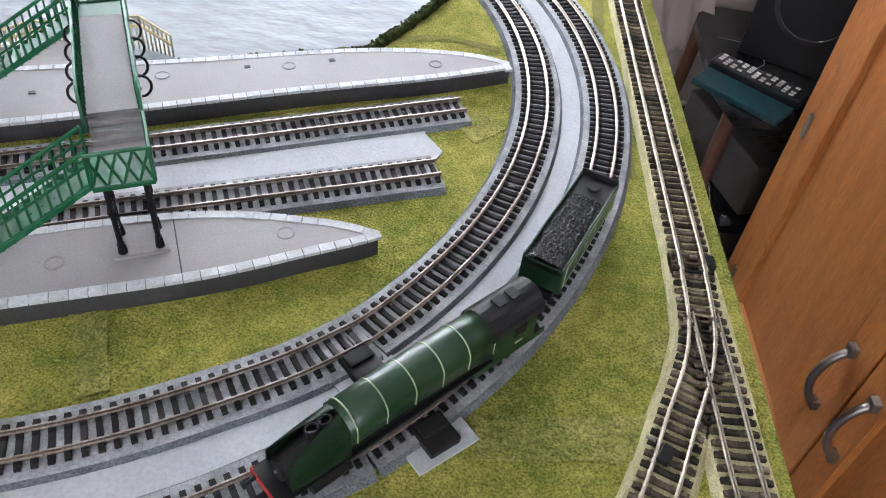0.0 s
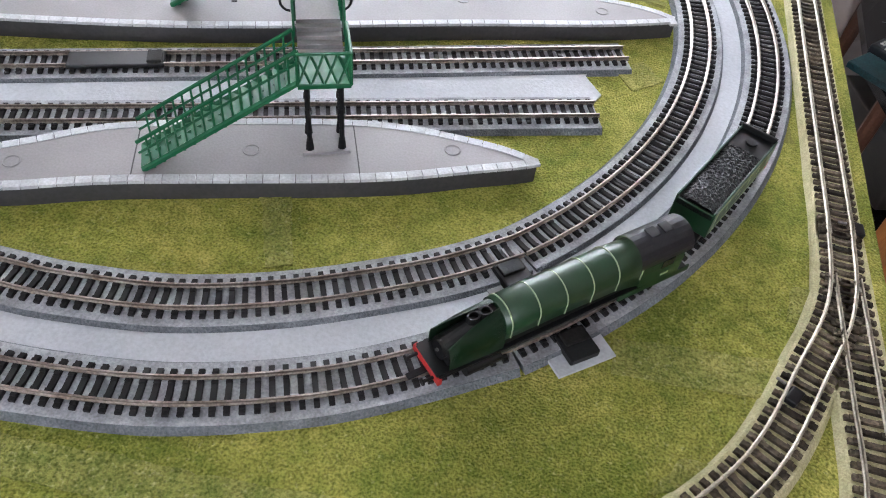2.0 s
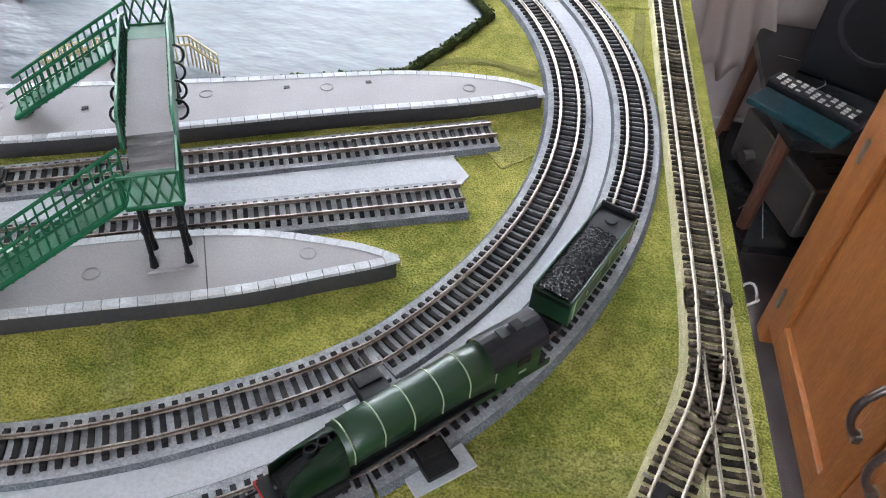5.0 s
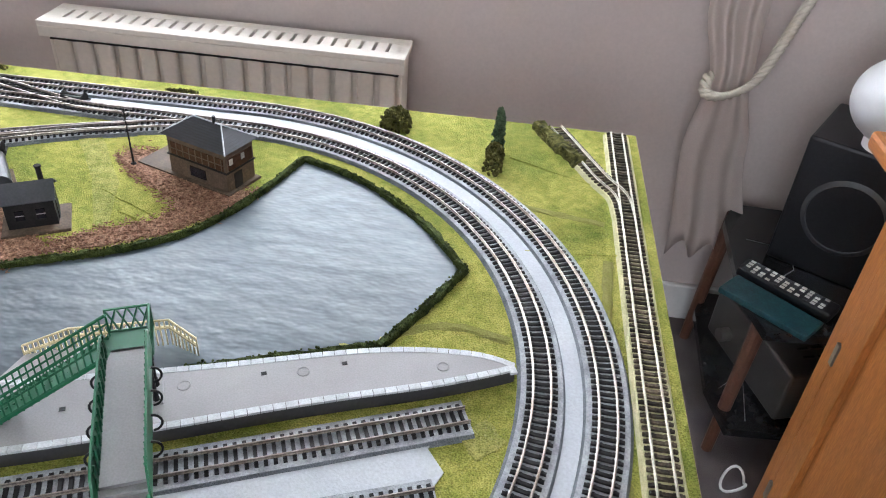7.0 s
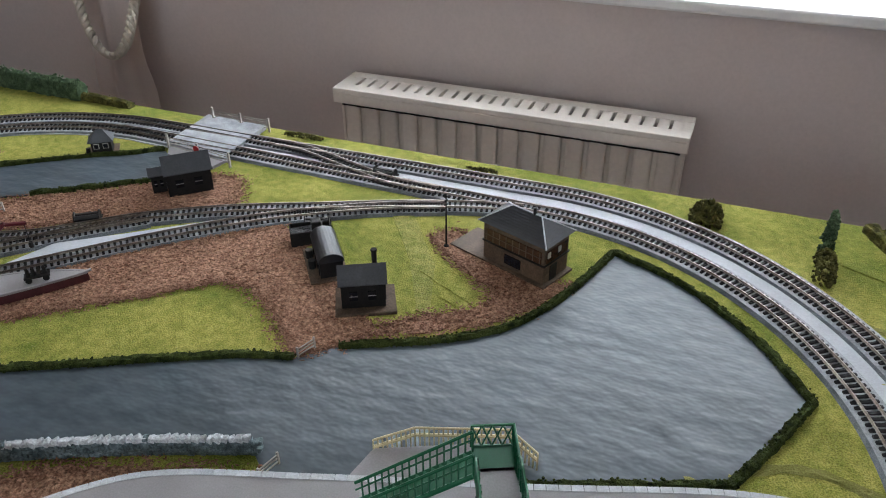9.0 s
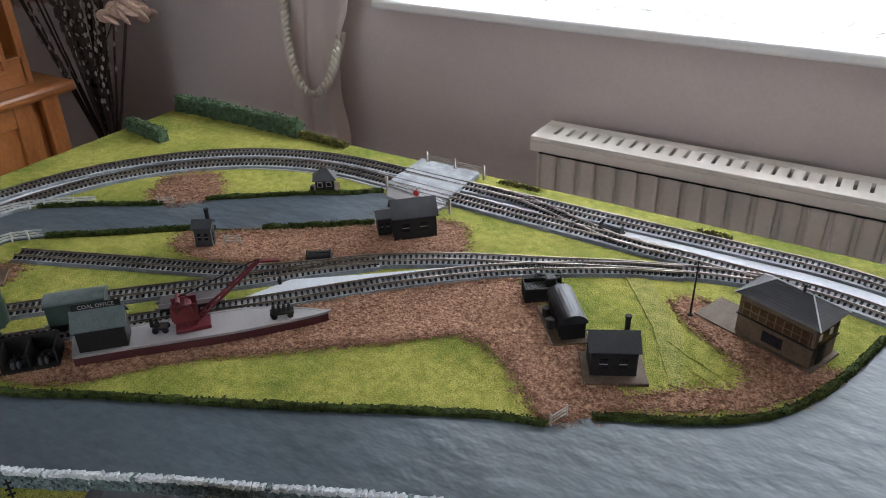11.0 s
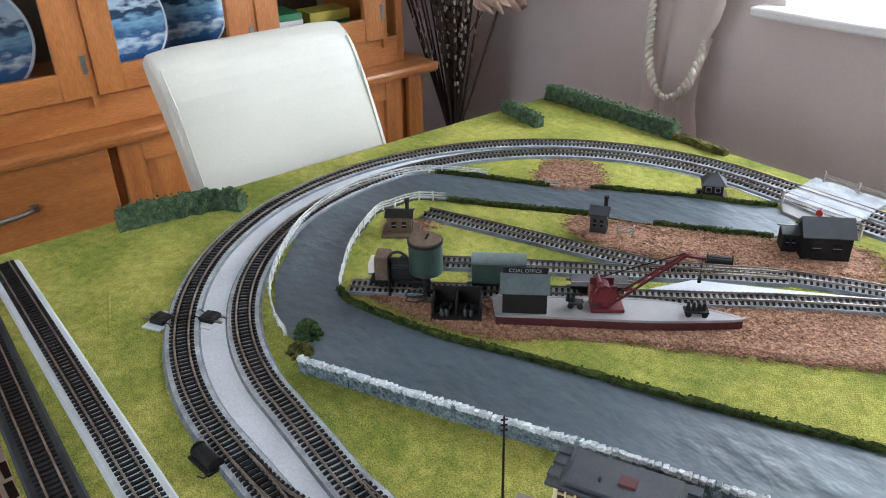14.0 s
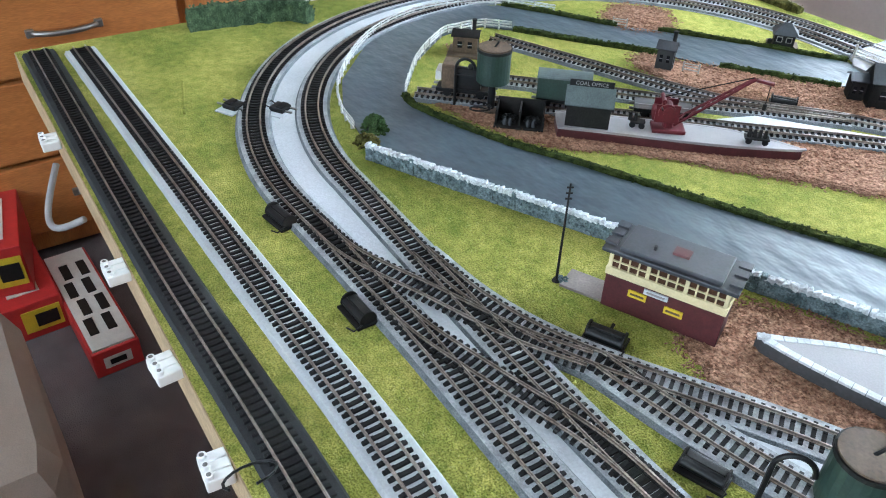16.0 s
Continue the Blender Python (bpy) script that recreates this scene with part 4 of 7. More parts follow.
bmesh.ops.create_grid(bm, x_segments=150, y_segments=100, size=0.5, matrix=Matrix.Translation(((BX0 + BX1) / 2, (BY0 + BY1) / 2, T)) @ Matrix.Diagonal((BX1 - BX0 - 0.002, BY1 - BY0 - 0.002, 1, 1)))
for v in bm.verts:
    v.co.z += 0.0005 * noise.noise(v.co * 25) - 0.0004
part("grass_mat", bm, GRASS, bd, "yellow-green scatter grass mat", smooth=True)
for k, line in enumerate(([(-0.24, 0.15), (-0.2, 0.165), (-0.17, 0.18)],
                          [(-0.34, 0.695), (-0.24, 0.745), (-0.17, 0.735)], [(-0.06, 0.55), (-0.07, 0.70), (-0.06, 0.9)], [(-0.06, 0.98), (-0.16, 1.0), (-0.2, 1.02)])):
    wd = 0.013 if k == 0 else 0.006
    part("dry_strip", sweep(B(), smooth_line(line, 0.01), [(-wd, T), (-wd * 0.7, T + 0.0009), (wd * 0.7, T + 0.0009), (wd, T)], wob=0.003), GRASS_DRY, bd, "worn brownish mat joint")
for a, b in (((-0.19, 1.13), (-0.03, 1.06)), ((-0.16, 0.90), (-0.03, 0.915)), ((-1.70, 0.04 + 0.12), (-1.60, 0.13)), ((-0.60, 0.87), (-0.70, 0.92)), ((-0.62, 0.86), (-0.66, 0.88))):
    part("mat_crease", sweep(B(), straight(a, b, 0.006), [(-0.002, T), (0, T + 0.0014), (0.002, T)], wob=0.0008), GRASS, bd)

OUTER_SHORE = [(-0.228, 0.843), (-0.262, 0.77), (-0.30, 0.697), (-0.40, 0.655), (-0.52, 0.61), (-0.62, 0.575), (-0.70, 0.552), (-0.73, 0.577), (-0.85, 0.53), (-0.96, 0.482), (-1.03, 0.449), (-1.135, 0.397), (-1.255, 0.338), (-1.375, 0.284),
               (-1.42, 0.302), (-1.505, 0.317), (-1.59, 0.36), (-1.704, 0.467), (-1.767, 0.59), (-1.766, 0.701), (-1.742, 0.758), (-1.65, 0.82), (-1.556, 0.879), (-1.506, 0.929), (-1.36, 1.034), (-1.25, 1.098)]
INNER_SHORE = [(-1.17, 1.05), (-1.202, 1.0), (-1.355, 0.89), (-1.447, 0.841), (-1.539, 0.773), (-1.63, 0.708), (-1.669, 0.671), (-1.672, 0.62), (-1.666, 0.583), (-1.596, 0.492), (-1.499, 0.411), (-1.452, 0.409), (-1.322, 0.45), (-1.221, 0.501),
               (-1.034, 0.589), (-0.95, 0.632), (-0.839, 0.687), (-0.766, 0.711), (-0.728, 0.746), (-0.612, 0.804), (-0.549, 0.862), (-0.508, 0.945), (-0.474, 1.052), (-0.385, 1.012), (-0.293, 0.933)]
tagged(part("water", prism(B(), OUTER_SHORE + INNER_SHORE, T - 0.001, T + 0.0016), WATER), "grey-blue painted river and pond with ripples", "river", kind="structure")


def patch(name, pts, z, mat, label):
    """A patch of scatter with a ragged edge, and loose chips thinning out beyond it."""
    line = smooth_line(pts, 0.006, True)
    poly = [(p.x + 0.007 * noise.noise(Vector((p.x * 90, p.y * 90, 1))) + 0.004 * noise.noise(Vector((p.x * 260, p.y * 260, 4))),
             p.y + 0.007 * noise.noise(Vector((p.x * 90, p.y * 90, 7))) + 0.004 * noise.noise(Vector((p.x * 260, p.y * 260, 9)))) for p in line]
    ob = part(name, prism(B(), poly, T - 0.001, T + z * 0.6), mat, bd, label)
    pr = random.Random(len(line))
    cx, cy = sum(p[0] for p in poly) / len(poly), sum(p[1] for p in poly) / len(poly)
    vs, fs = [], []

    def inside(x, y):
        c = False
        for (xa, ya), (xb, yb) in zip(poly, poly[1:] + poly[:1]):
            if (ya > y) != (yb > y) and x < (xb - xa) * (y - ya) / (yb - ya) + xa:
                c = not c
        return c

    def chip(x, y):
        a, l, w_ = pr.uniform(0, math.tau), pr.uniform(0.0016, 0.0042), pr.uniform(0.0006, 0.0012)
        u, v, n, zc = Vector((math.cos(a), math.sin(a))) * l, Vector((-math.sin(a), math.cos(a))) * w_, len(vs), T + z * 0.6 + pr.uniform(-0.0004, 0.0010)
        for q, dz in ((u, pr.uniform(-0.0003, 0.0012)), (v, 0.0004), (-u, pr.uniform(-0.0003, 0.0012)), (-v, 0.0004)):
            vs.append((x + q.x, y + q.y, zc + dz))
        vs.append((x, y, zc - 0.0012))
        fs.extend([(n, n + 1, n + 2, n + 3), (n + 1, n, n + 4), (n + 2, n + 1, n + 4), (n + 3, n + 2, n + 4), (n, n + 3, n + 4)])

    for k, (x, y) in enumerate(poly):
        d = Vector((x - cx, y - cy)).normalized()
        for _ in range(16):
            e = pr.gauss(0, 0.007)
            chip(x + d.x * e + pr.gauss(0, 0.004), y + d.y * e + pr.gauss(0, 0.004))
        for _ in range(14):
            f = math.sqrt(pr.random())
            px, py = cx + (x - cx) * f, cy + (y - cy) * f
            if inside(px, py):
                chip(px, py)
    me = bpy.data.meshes.new("loose_chips")
    me.from_pydata(vs, [], fs)
    me.materials.append(mat)
    chips = new("loose_chips", me)
    chips.parent = ob
    chips["kind"] = "stuff"


E1 = "reddish brown earth scatter"
patch("earth_patch", [(-1.451, 0.444), (-1.35, 0.466), (-1.277, 0.503), (-1.205, 0.585), (-1.115, 0.660), (-1.059, 0.703), (-0.981, 0.765), (-0.929, 0.808), (-0.877, 0.801), (-0.835, 0.774), (-0.785, 0.730), (-0.765, 0.718),
                      (-0.735, 0.742), (-0.705, 0.780), (-0.735, 0.82), (-0.79, 0.865), (-0.87, 0.912), (-0.93, 0.955), (-1.0, 0.90), (-1.08, 0.83), (-1.14, 0.77), (-1.24, 0.67), (-1.34, 0.56), (-1.44, 0.475)], 0.0022, RUST, E1)
patch("earth_patch", [(-0.70, 0.786), (-0.65, 0.805), (-0.58, 0.852), (-0.54, 0.905), (-0.515, 0.955), (-0.56, 0.965), (-0.69, 1.03), (-0.715, 1.0), (-0.66, 0.955), (-0.60, 0.905), (-0.615, 0.865), (-0.68, 0.82)], 0.0018, RUST, E1)
patch("earth_patch", [(-1.44, 0.822), (-1.365, 0.875), (-1.21, 0.98), (-1.12, 1.055), (-1.07, 1.05), (-1.035, 0.99), (-1.12, 0.925), (-1.20, 0.872), (-1.31, 0.80), (-1.40, 0.785)], 0.0022, RUST, E1)
patch("earth_patch", [(-1.575, 0.878), (-1.50, 0.940), (-1.575, 1.012), (-1.635, 0.955)], 0.002, RUST, E1)
patch("earth_patch", [(-0.94, 0.375), (-0.85, 0.345), (-0.77, 0.40), (-0.72, 0.47), (-0.70, 0.545), (-0.80, 0.53), (-0.93, 0.47)], 0.0022, RUST, E1)
patch("loose_scatter", [(-1.625, 0.60), (-1.585, 0.63), (-1.56, 0.60), (-1.60, 0.57)], 0.0015, RUST, E1)
# squares of mat let in over worn places
for quad in (((-0.438, 0.348), (-0.418, 0.355), (-0.393, 0.296), (-0.409, 0.288)), ((-0.181, 0.303), (-0.076, 0.318), (-0.084, 0.286), (-0.180, 0.276)),
             ((-0.065, 0.385), (-0.048, 0.387), (-0.054, 0.354), (-0.071, 0.352)), ((-0.134, 0.232), (-0.118, 0.232), (-0.130, 0.212), (-0.154, 0.203)),
             ((-0.800, 1.045), (-0.765, 1.050), (-0.689, 0.941), (-0.654, 0.837), (-0.674, 0.842), (-0.726, 0.942)),
             ((-0.53, 0.116), (-0.454, 0.118), (-0.397, 0.122), (-0.34, 0.127), (-0.27, 0.148), (-0.296, 0.156), (-0.378, 0.147), (-0.439, 0.143), (-0.53, 0.134)),
             ((-0.21, 0.60), (-0.185, 0.625), (-0.165, 0.60), (-0.19, 0.575))):
    edge = []
    for a, b in zip(quad, quad[1:] + quad[:1]):
        for k in range(8):
            x, y = a[0] + (b[0] - a[0]) * k / 8, a[1] + (b[1] - a[1]) * k / 8
            w_ = noise.noise_vector(Vector((x * 120, y * 120, 2.0))) * 0.0022
            edge.append((x + w_.x, y + w_.y))
    part("mat_patch", prism(B(), edge, T - 0.001, T + 0.0009), GRASS_PATCH, bd, "paler let-in piece of grass mat")


def hedge(pts, label="low dark green flock hedge along the water", w=0.0045, h=0.008, mat=HEDGE, closed=False, base=T, group="hedges by the water"):
    line = smooth_line(pts, 0.004, closed)
    th = thing("hedge", label, "hedge", group=group)
    part("core", sweep(B(), line, [(-w, base - 0.001), (-w * 1.05, base + h * 0.45), (-w * 0.75, base + h * 0.88), (0, base + h * 0.94), (w * 0.75, base + h * 0.88), (w * 1.05, base + h * 0.45), (w, base - 0.001)], closed, wob=w * 0.6), mat, th)
    hr = random.Random(int(abs(pts[0][0]) * 1000))
    tall = h > 0.02
    spots, step = [], 0.0022 if tall else 0.0019
    for p, d in resample(line, step):
        for _ in range(5 if tall else 2):
            s, u = hr.uniform(-1, 1), hr.random() ** 0.7
            if abs(s) < 0.75 and u < 0.75:
                s = math.copysign(0.95, s)
            spots.append(((p.x - d.y * s * w * 1.1, p.y + d.x * s * w * 1.1, base + h * (0.04 + 0.96 * u)), hr.uniform(0.0014, 0.0030) if tall else hr.uniform(0.0009, 0.0019)))
    flock("foliage", spots, mat, th, "crumbly flock foliage", hr)
    return th


hedge([(-0.474, 1.052), (-0.385, 1.012), (-0.293, 0.933), (-0.228, 0.843)])
hedge([(-0.228, 0.843), (-0.262, 0.77), (-0.30, 0.697)])
hedge([(-0.30, 0.699), (-0.38, 0.668), (-0.475, 0.631)])
hedge([(-0.622, 0.575), (-0.66, 0.562), (-0.70, 0.552)])
hedge([(-0.728, 0.746), (-0.612, 0.804), (-0.549, 0.862), (-0.508, 0.945), (-0.474, 1.052)])
hedge([(-1.499, 0.411), (-1.452, 0.409), (-1.322, 0.45), (-1.221, 0.501), (-1.034, 0.589), (-0.839, 0.687), (-0.766, 0.711)])
hedge([(-1.63, 0.708), (-1.539, 0.773), (-1.447, 0.841), (-1.41, 0.857)])
hedge([(-1.345, 0.897), (-1.27, 0.95), (-1.2, 1.0)])
hedge([(-1.742, 0.768), (-1.65, 0.825), (-1.556, 0.879)])
hedge([(-1.506, 0.929), (-1.43, 0.985), (-1.36, 1.034), (-1.29, 1.075), (-1.258, 1.105)])
FAR = "tall grey-green hedge at the board's edge"
hedge([(-1.92, 1.238), (-1.80, 1.243), (-1.66, 1.243), (-1.56, 1.24)], FAR, 0.012, 0.037, HEDGE_FAR, group="tall hedges")
hedge([(-1.56, 1.24), (-1.50, 1.238), (-1.44, 1.235)], "low olive hedge at the board's edge", 0.008, 0.014, BUSH, group="tall hedges")
hedge([(-1.918, 1.10), (-1.86, 1.095), (-1.79, 1.082)], FAR, 0.010, 0.028, HEDGE_FAR, group="tall hedges")
hedge([(-1.895, 0.235), (-1.885, 0.30), (-1.87, 0.385)], FAR, 0.012, 0.038, HEDGE_FAR, group="tall hedges")
hedge([(-1.87, 0.385), (-1.855, 0.41), (-1.83, 0.425)], FAR, 0.012, 0.034, HEDGE_FAR, group="tall hedges")

rng = random.Random(3)


def bush(x, y, size, n, r, mat=BUSH, label="ragged olive bush of flock foliage"):
    th = thing("bush", label, "bush", group="bushes")
    spots = []
    for _ in range(int(n * 2.2)):
        d = Vector((rng.uniform(-1, 1), rng.uniform(-1, 1), rng.uniform(0, 1)))
        if d.length > 1:
            d.normalize()
        k = 1.15 - 0.35 * d.z
        spots.append(((x + d.x * size[0] * k, y + d.y * size[1] * k, T + d.z * size[2]), r * rng.uniform(0.35, 0.85)))
    flock("foliage", spots, mat, th, "crumbly flock foliage", rng)
    part("stem", rod(B(), (x, y, T - 0.001), (x, y, T + size[2] * 0.6), 0.002, 6), STEM, th)


bush(-0.368, 1.188, (0.024, 0.02, 0.034), 150, 0.0045)
bush(-0.213, 1.108, (0.014, 0.034, 0.030), 130, 0.0045)
bush(-0.210, 1.160, (0.008, 0.009, 0.066), 120, 0.0045, HEDGE_FAR, "slim dark conifer of flock foliage")
hedge([(-0.152, 1.238), (-0.125, 1.19), (-0.088, 1.128)], "low straggling olive hedge beside the branch track", 0.010, 0.013, BUSH, group="tall hedges")
bush(-1.43, 0.325, (0.017, 0.015, 0.022), 130, 0.004, BUSH_GREEN, "small light green bush by the stone wall")
bush(-1.405, 0.30, (0.016, 0.014, 0.012), 90, 0.0035)
bush(-0.72, 1.222, (0.03, 0.006, 0.006), 40, 0.003)
bush(-1.06, 1.235, (0.04, 0.006, 0.007), 60, 0.0032)

# ---------------------------------------------------------------- track
IE, IER, IW, IWR = (-0.5955, 0.6626), 0.460, (-1.329, 0.6888), 0.453
OE, OER, OW, OWR = (-0.5975, 0.6667), 0.5245, (-1.3347, 0.6721), 0.512
GAUGE, PITCH = 0.0172, 0.0080
bm = B()
box(bm, (0, 0, 0.0011), (0.030, 0.0034, 0.0026))
for s in (-1, 1):
    for o in (-0.0028, 0.0028):
        box(bm, (s * GAUGE / 2 + o, 0, 0.0027), (0.0022, 0.0034, 0.0012))
SLEEPER_MESH = bpy.data.meshes.new("sleeper")
bm.to_mesh(SLEEPER_MESH)
bm.free()
SLEEPER_MESH.materials.append(SLEEPER)
SAND_SLEEPER_MESH = SLEEPER_MESH.copy()
SAND_SLEEPER_MESH.materials[0] = SLEEPER_SAND


def rail_profile(off, z):
    a, b, t = 0.0012, 0.00048, z
    return [(off - a, t), (off - a, t + 0.0007), (off - b * 0.6, t + 0.0012), (off - b * 0.6, t + 0.0024), (off - b * 1.1, t + 0.0027), (off - b * 1.1, t + 0.0036),
            (off + b * 1.1, t + 0.0036), (off + b * 1.1, t + 0.0027), (off + b * 0.6, t + 0.0024), (off + b * 0.6, t + 0.0012), (off + a, t + 0.0007), (off + a, t)]


def track(line, label, bed=UNDERLAY, bed_w=0.0208, z=DECK, sleepers=True, skip=None, group="railway tracks", bed_edge=0.0035):
    th = thing("railway_track", label, "railway track", group=group)
    if bed:
        part("underlay", sweep(B(), line, [(-bed_w - bed_edge, T - 0.001), (-bed_w, z), (bed_w, z), (bed_w + bed_edge, T - 0.001)]), bed, th, "foam underlay strip")
        if bed is UNDERLAY:
            part("bed_top", sweep(B(), line, [(-bed_w + 0.0004, z - 0.002), (-bed_w + 0.0004, z + 0.0003), (bed_w - 0.0004, z + 0.0003), (bed_w - 0.0004, z - 0.002)], wob=0.0003), BED_TOP, th, "dusty pale painted bed")
    if sleepers:
        for p, d in resample(line, PITCH):
            if skip and skip(p):
                continue
            ob = new("sleeper", SAND_SLEEPER_MESH if bed is SAND else SLEEPER_MESH)
            ob.parent = th
            ob.matrix_basis = pose(p.x, p.y, z, 0, 0, math.degrees(math.atan2(d.y, d.x)) + 90 + rng.uniform(-0.8, 0.8))
    for s in (-1, 1):
        part("rail", sweep(B(), line, rail_profile(s * GAUGE / 2, z + 0.0021)), RAIL_DULL if bed is SAND else RAIL, th)
    return th


GREY = "dark sleepered model track on grey foam underlay"
# pale paint under both loops
SOUTH_IN = smooth_line([(-1.329, 0.2358), (-1.15, 0.2285), (-1.0, 0.2232), (-0.85, 0.2210), (-0.70, 0.2245), (-0.60, 0.2285), (-0.55, 0.2302), (-0.517, 0.2322), (-0.451, 0.2437), (-0.388, 0.2675), (-0.333, 0.2970), (-0.290, 0.3245), (-0.2537, 0.3548)], 0.012)
SOUTH_OUT = smooth_line([(-1.3347, 0.1601), (-1.2, 0.164), (-1.05, 0.165), (-0.90, 0.1625), (-0.75, 0.1605), (-0.62, 0.1615), (-0.547, 0.1645), (-0.483, 0.1710), (-0.423, 0.1830), (-0.365, 0.2040), (-0.3155, 0.2295), (-0.2465, 0.2769)], 0.012)
SOUTH_MID = smooth_line([(-1.33, 0.199), (-1.05, 0.194), (-0.90, 0.191), (-0.75, 0.191), (-0.62, 0.1945), (-0.55, 0.1975), (-0.50, 0.2015), (-0.437, 0.2135), (-0.376, 0.2355), (-0.324, 0.2630), (-0.2496, 0.3188)], 0.02)
ring = arc(OE, 0.492, -45, 90) + straight((-0.60, 1.158), (-1.33, 1.160))[1:-1] + arc((-1.332, 0.68), 0.482, 90, 270) + SOUTH_MID[1:-1]
bm = sweep(B(), ring, [(-0.046, T - 0.001), (-0.046, T + 0.001), (0.046, T + 0.001), (0.046, T - 0.001)], True)
tagged(part("painted_trackbed", bm, BALLAST), "pale grey painted strip between the two loops", "trackbed", kind="structure")
track(arc(IE, IER, -42, 90), GREY)
track(arc(OE, OER, -48, 90), GREY)
track(arc(IW, IWR, 90, 270), GREY)
track(arc(OW, OWR, 90, 270), GREY)
track(straight((IE[0], IE[1] + IER), (IW[0], IW[1] + IWR)), GREY)
track(straight((OE[0], OE[1] + OER), (OW[0], OW[1] + OWR)), GREY)
track(SOUTH_IN, GREY)
track(SOUTH_OUT, GREY)
# crossovers and station throat
Z2 = DECK + 0.0006
POINT = "diverging point track of the crossover"
track(smooth_line([(-1.28, 0.1615), (-1.20, 0.170), (-1.11, 0.204), (-1.02, 0.238), (-0.96, 0.272)], 0.012), POINT, None, z=Z2)
track(smooth_line([(-1.15, 0.1645), (-1.07, 0.170), (-0.98, 0.192), (-0.89, 0.216), (-0.80, 0.2218)], 0.012), POINT, None, z=Z2)
S1 = smooth_line([(-1.17, 0.231), (-1.08, 0.238), (-1.0, 0.26), (-0.92, 0.300), (-0.80, 0.370), (-0.686, 0.418), (-0.441, 0.520), (-0.203, 0.621)], 0.012)
S2 = smooth_line([(-0.96, 0.279), (-0.88, 0.292), (-0.78, 0.315), (-0.646, 0.360), (-0.416, 0.451), (-0.219, 0.528)], 0.012)
track(S1, "station siding of dark sleepered track", z=DECK)
track(S2, "station siding of dark sleepered track", z=DECK)
tagged(part("painted_trackbed", prism(B(), [(-0.234, 0.581), (-0.217, 0.558), (-0.235, 0.515), (-0.65, 0.35), (-0.78, 0.30), (-0.92, 0.27), (-1.0, 0.25), (-0.80, 0.375), (-0.68, 0.43), (-0.21, 0.628)], T - 0.001, T + 0.0014), BALLAST), "pale grey slab between the station sidings", "trackbed", kind="structure")
# island sidings
track(smooth_line([(-1.612, 0.650), (-1.448, 0.716), (-1.276, 0.785), (-1.200, 0.838), (-1.134, 0.895), (-1.028, 0.960), (-0.908, 1.014), (-0.80, 1.062), (-0.70, 1.098), (-0.62, 1.118)], 0.012), "island siding of dark sleepered track", bed_w=0.017)
track(smooth_line([(-1.50, 0.530), (-1.390, 0.640), (-1.270, 0.752), (-1.19, 0.835), (-1.12, 0.90)], 0.012), "island siding of dark sleepered track", bed_w=0.017)
track(smooth_line([(-1.495, 0.428), (-1.410, 0.514), (-1.309, 0.620), (-1.188, 0.742), (-1.095, 0.840), (-0.99, 0.938), (-0.90, 1.002), (-0.81, 1.052), (-0.73, 1.085)], 0.012), "island siding of dark sleepered track", bed_w=0.017)
tagged(part("painted_trackbed", prism(B(), [(-1.20, 0.80), (-1.12, 0.86), (-1.0, 0.955), (-0.97, 0.965), (-1.05, 0.88), (-1.17, 0.76), (-1.235, 0.705)], T - 0.001, T + 0.003), BALLAST), "pale grey slab between the island sidings", "trackbed", kind="structure")
# crossover on the far side
track(smooth_line([(-1.10, 1.186), (-1.02, 1.18), (-0.93, 1.153), (-0.84, 1.127), (-0.76, 1.123)], 0.012), POINT, None, z=Z2)
# sidings along the near edge and the east edge
track(smooth_line([(-1.905, 0.006), (-1.35, 0.004), (-1.0, 0.011), (-0.75, 0.008), (-0.6, 0.003), (-0.46, -0.001), (-0.36, 0.012)], 0.012), "edge siding on dark foam underlay", DARKBED)
track(smooth_line([(-0.36, 0.012), (-0.24, 0.034), (-0.13, 0.072), (-0.055, 0.135), (-0.029, 0.22), (-0.0275, 0.30), (-0.029, 0.40)], 0.012), "sandy ballasted edge siding", SAND, bed_w=0.017)
track(smooth_line([(-1.885, 0.062), (-1.28, 0.071), (-0.97, 0.078), (-0.75, 0.069), (-0.60, 0.052), (-0.46, 0.045), (-0.36, 0.060)], 0.012), "edge siding on pale underlay", BALLAST)
track(smooth_line([(-0.36, 0.060), (-0.29, 0.085), (-0.19, 0.137), (-0.101, 0.225), (-0.057, 0.316), (-0.034, 0.38), (-0.0285, 0.46)], 0.012), "sandy ballasted edge siding", SAND, bed_w=0.017)
track(straight((-0.0285, 0.44), (-0.030, 1.238)), "sandy ballasted edge siding", SAND, bed_w=0.017)
track(smooth_line([(-0.030, 1.0), (-0.036, 1.05), (-0.064, 1.10), (-0.124, 1.235)], 0.012), "sandy ballasted edge siding", SAND, z=DECK + 0.0003, bed_w=0.017)
bm = B()
prism(bm, [(-0.047, 0.46), (-0.010, 0.46), (-0.008, 0.33), (-0.030, 0.325), (-0.052, 0.30), (-0.078, 0.30), (-0.066, 0.345), (-0.053, 0.385)], T - 0.001, T + 0.0022)
tagged(part("sandy_trackbed", bm, SAND), "sandy ballast round the edge sidings' points", "trackbed", kind="structure")


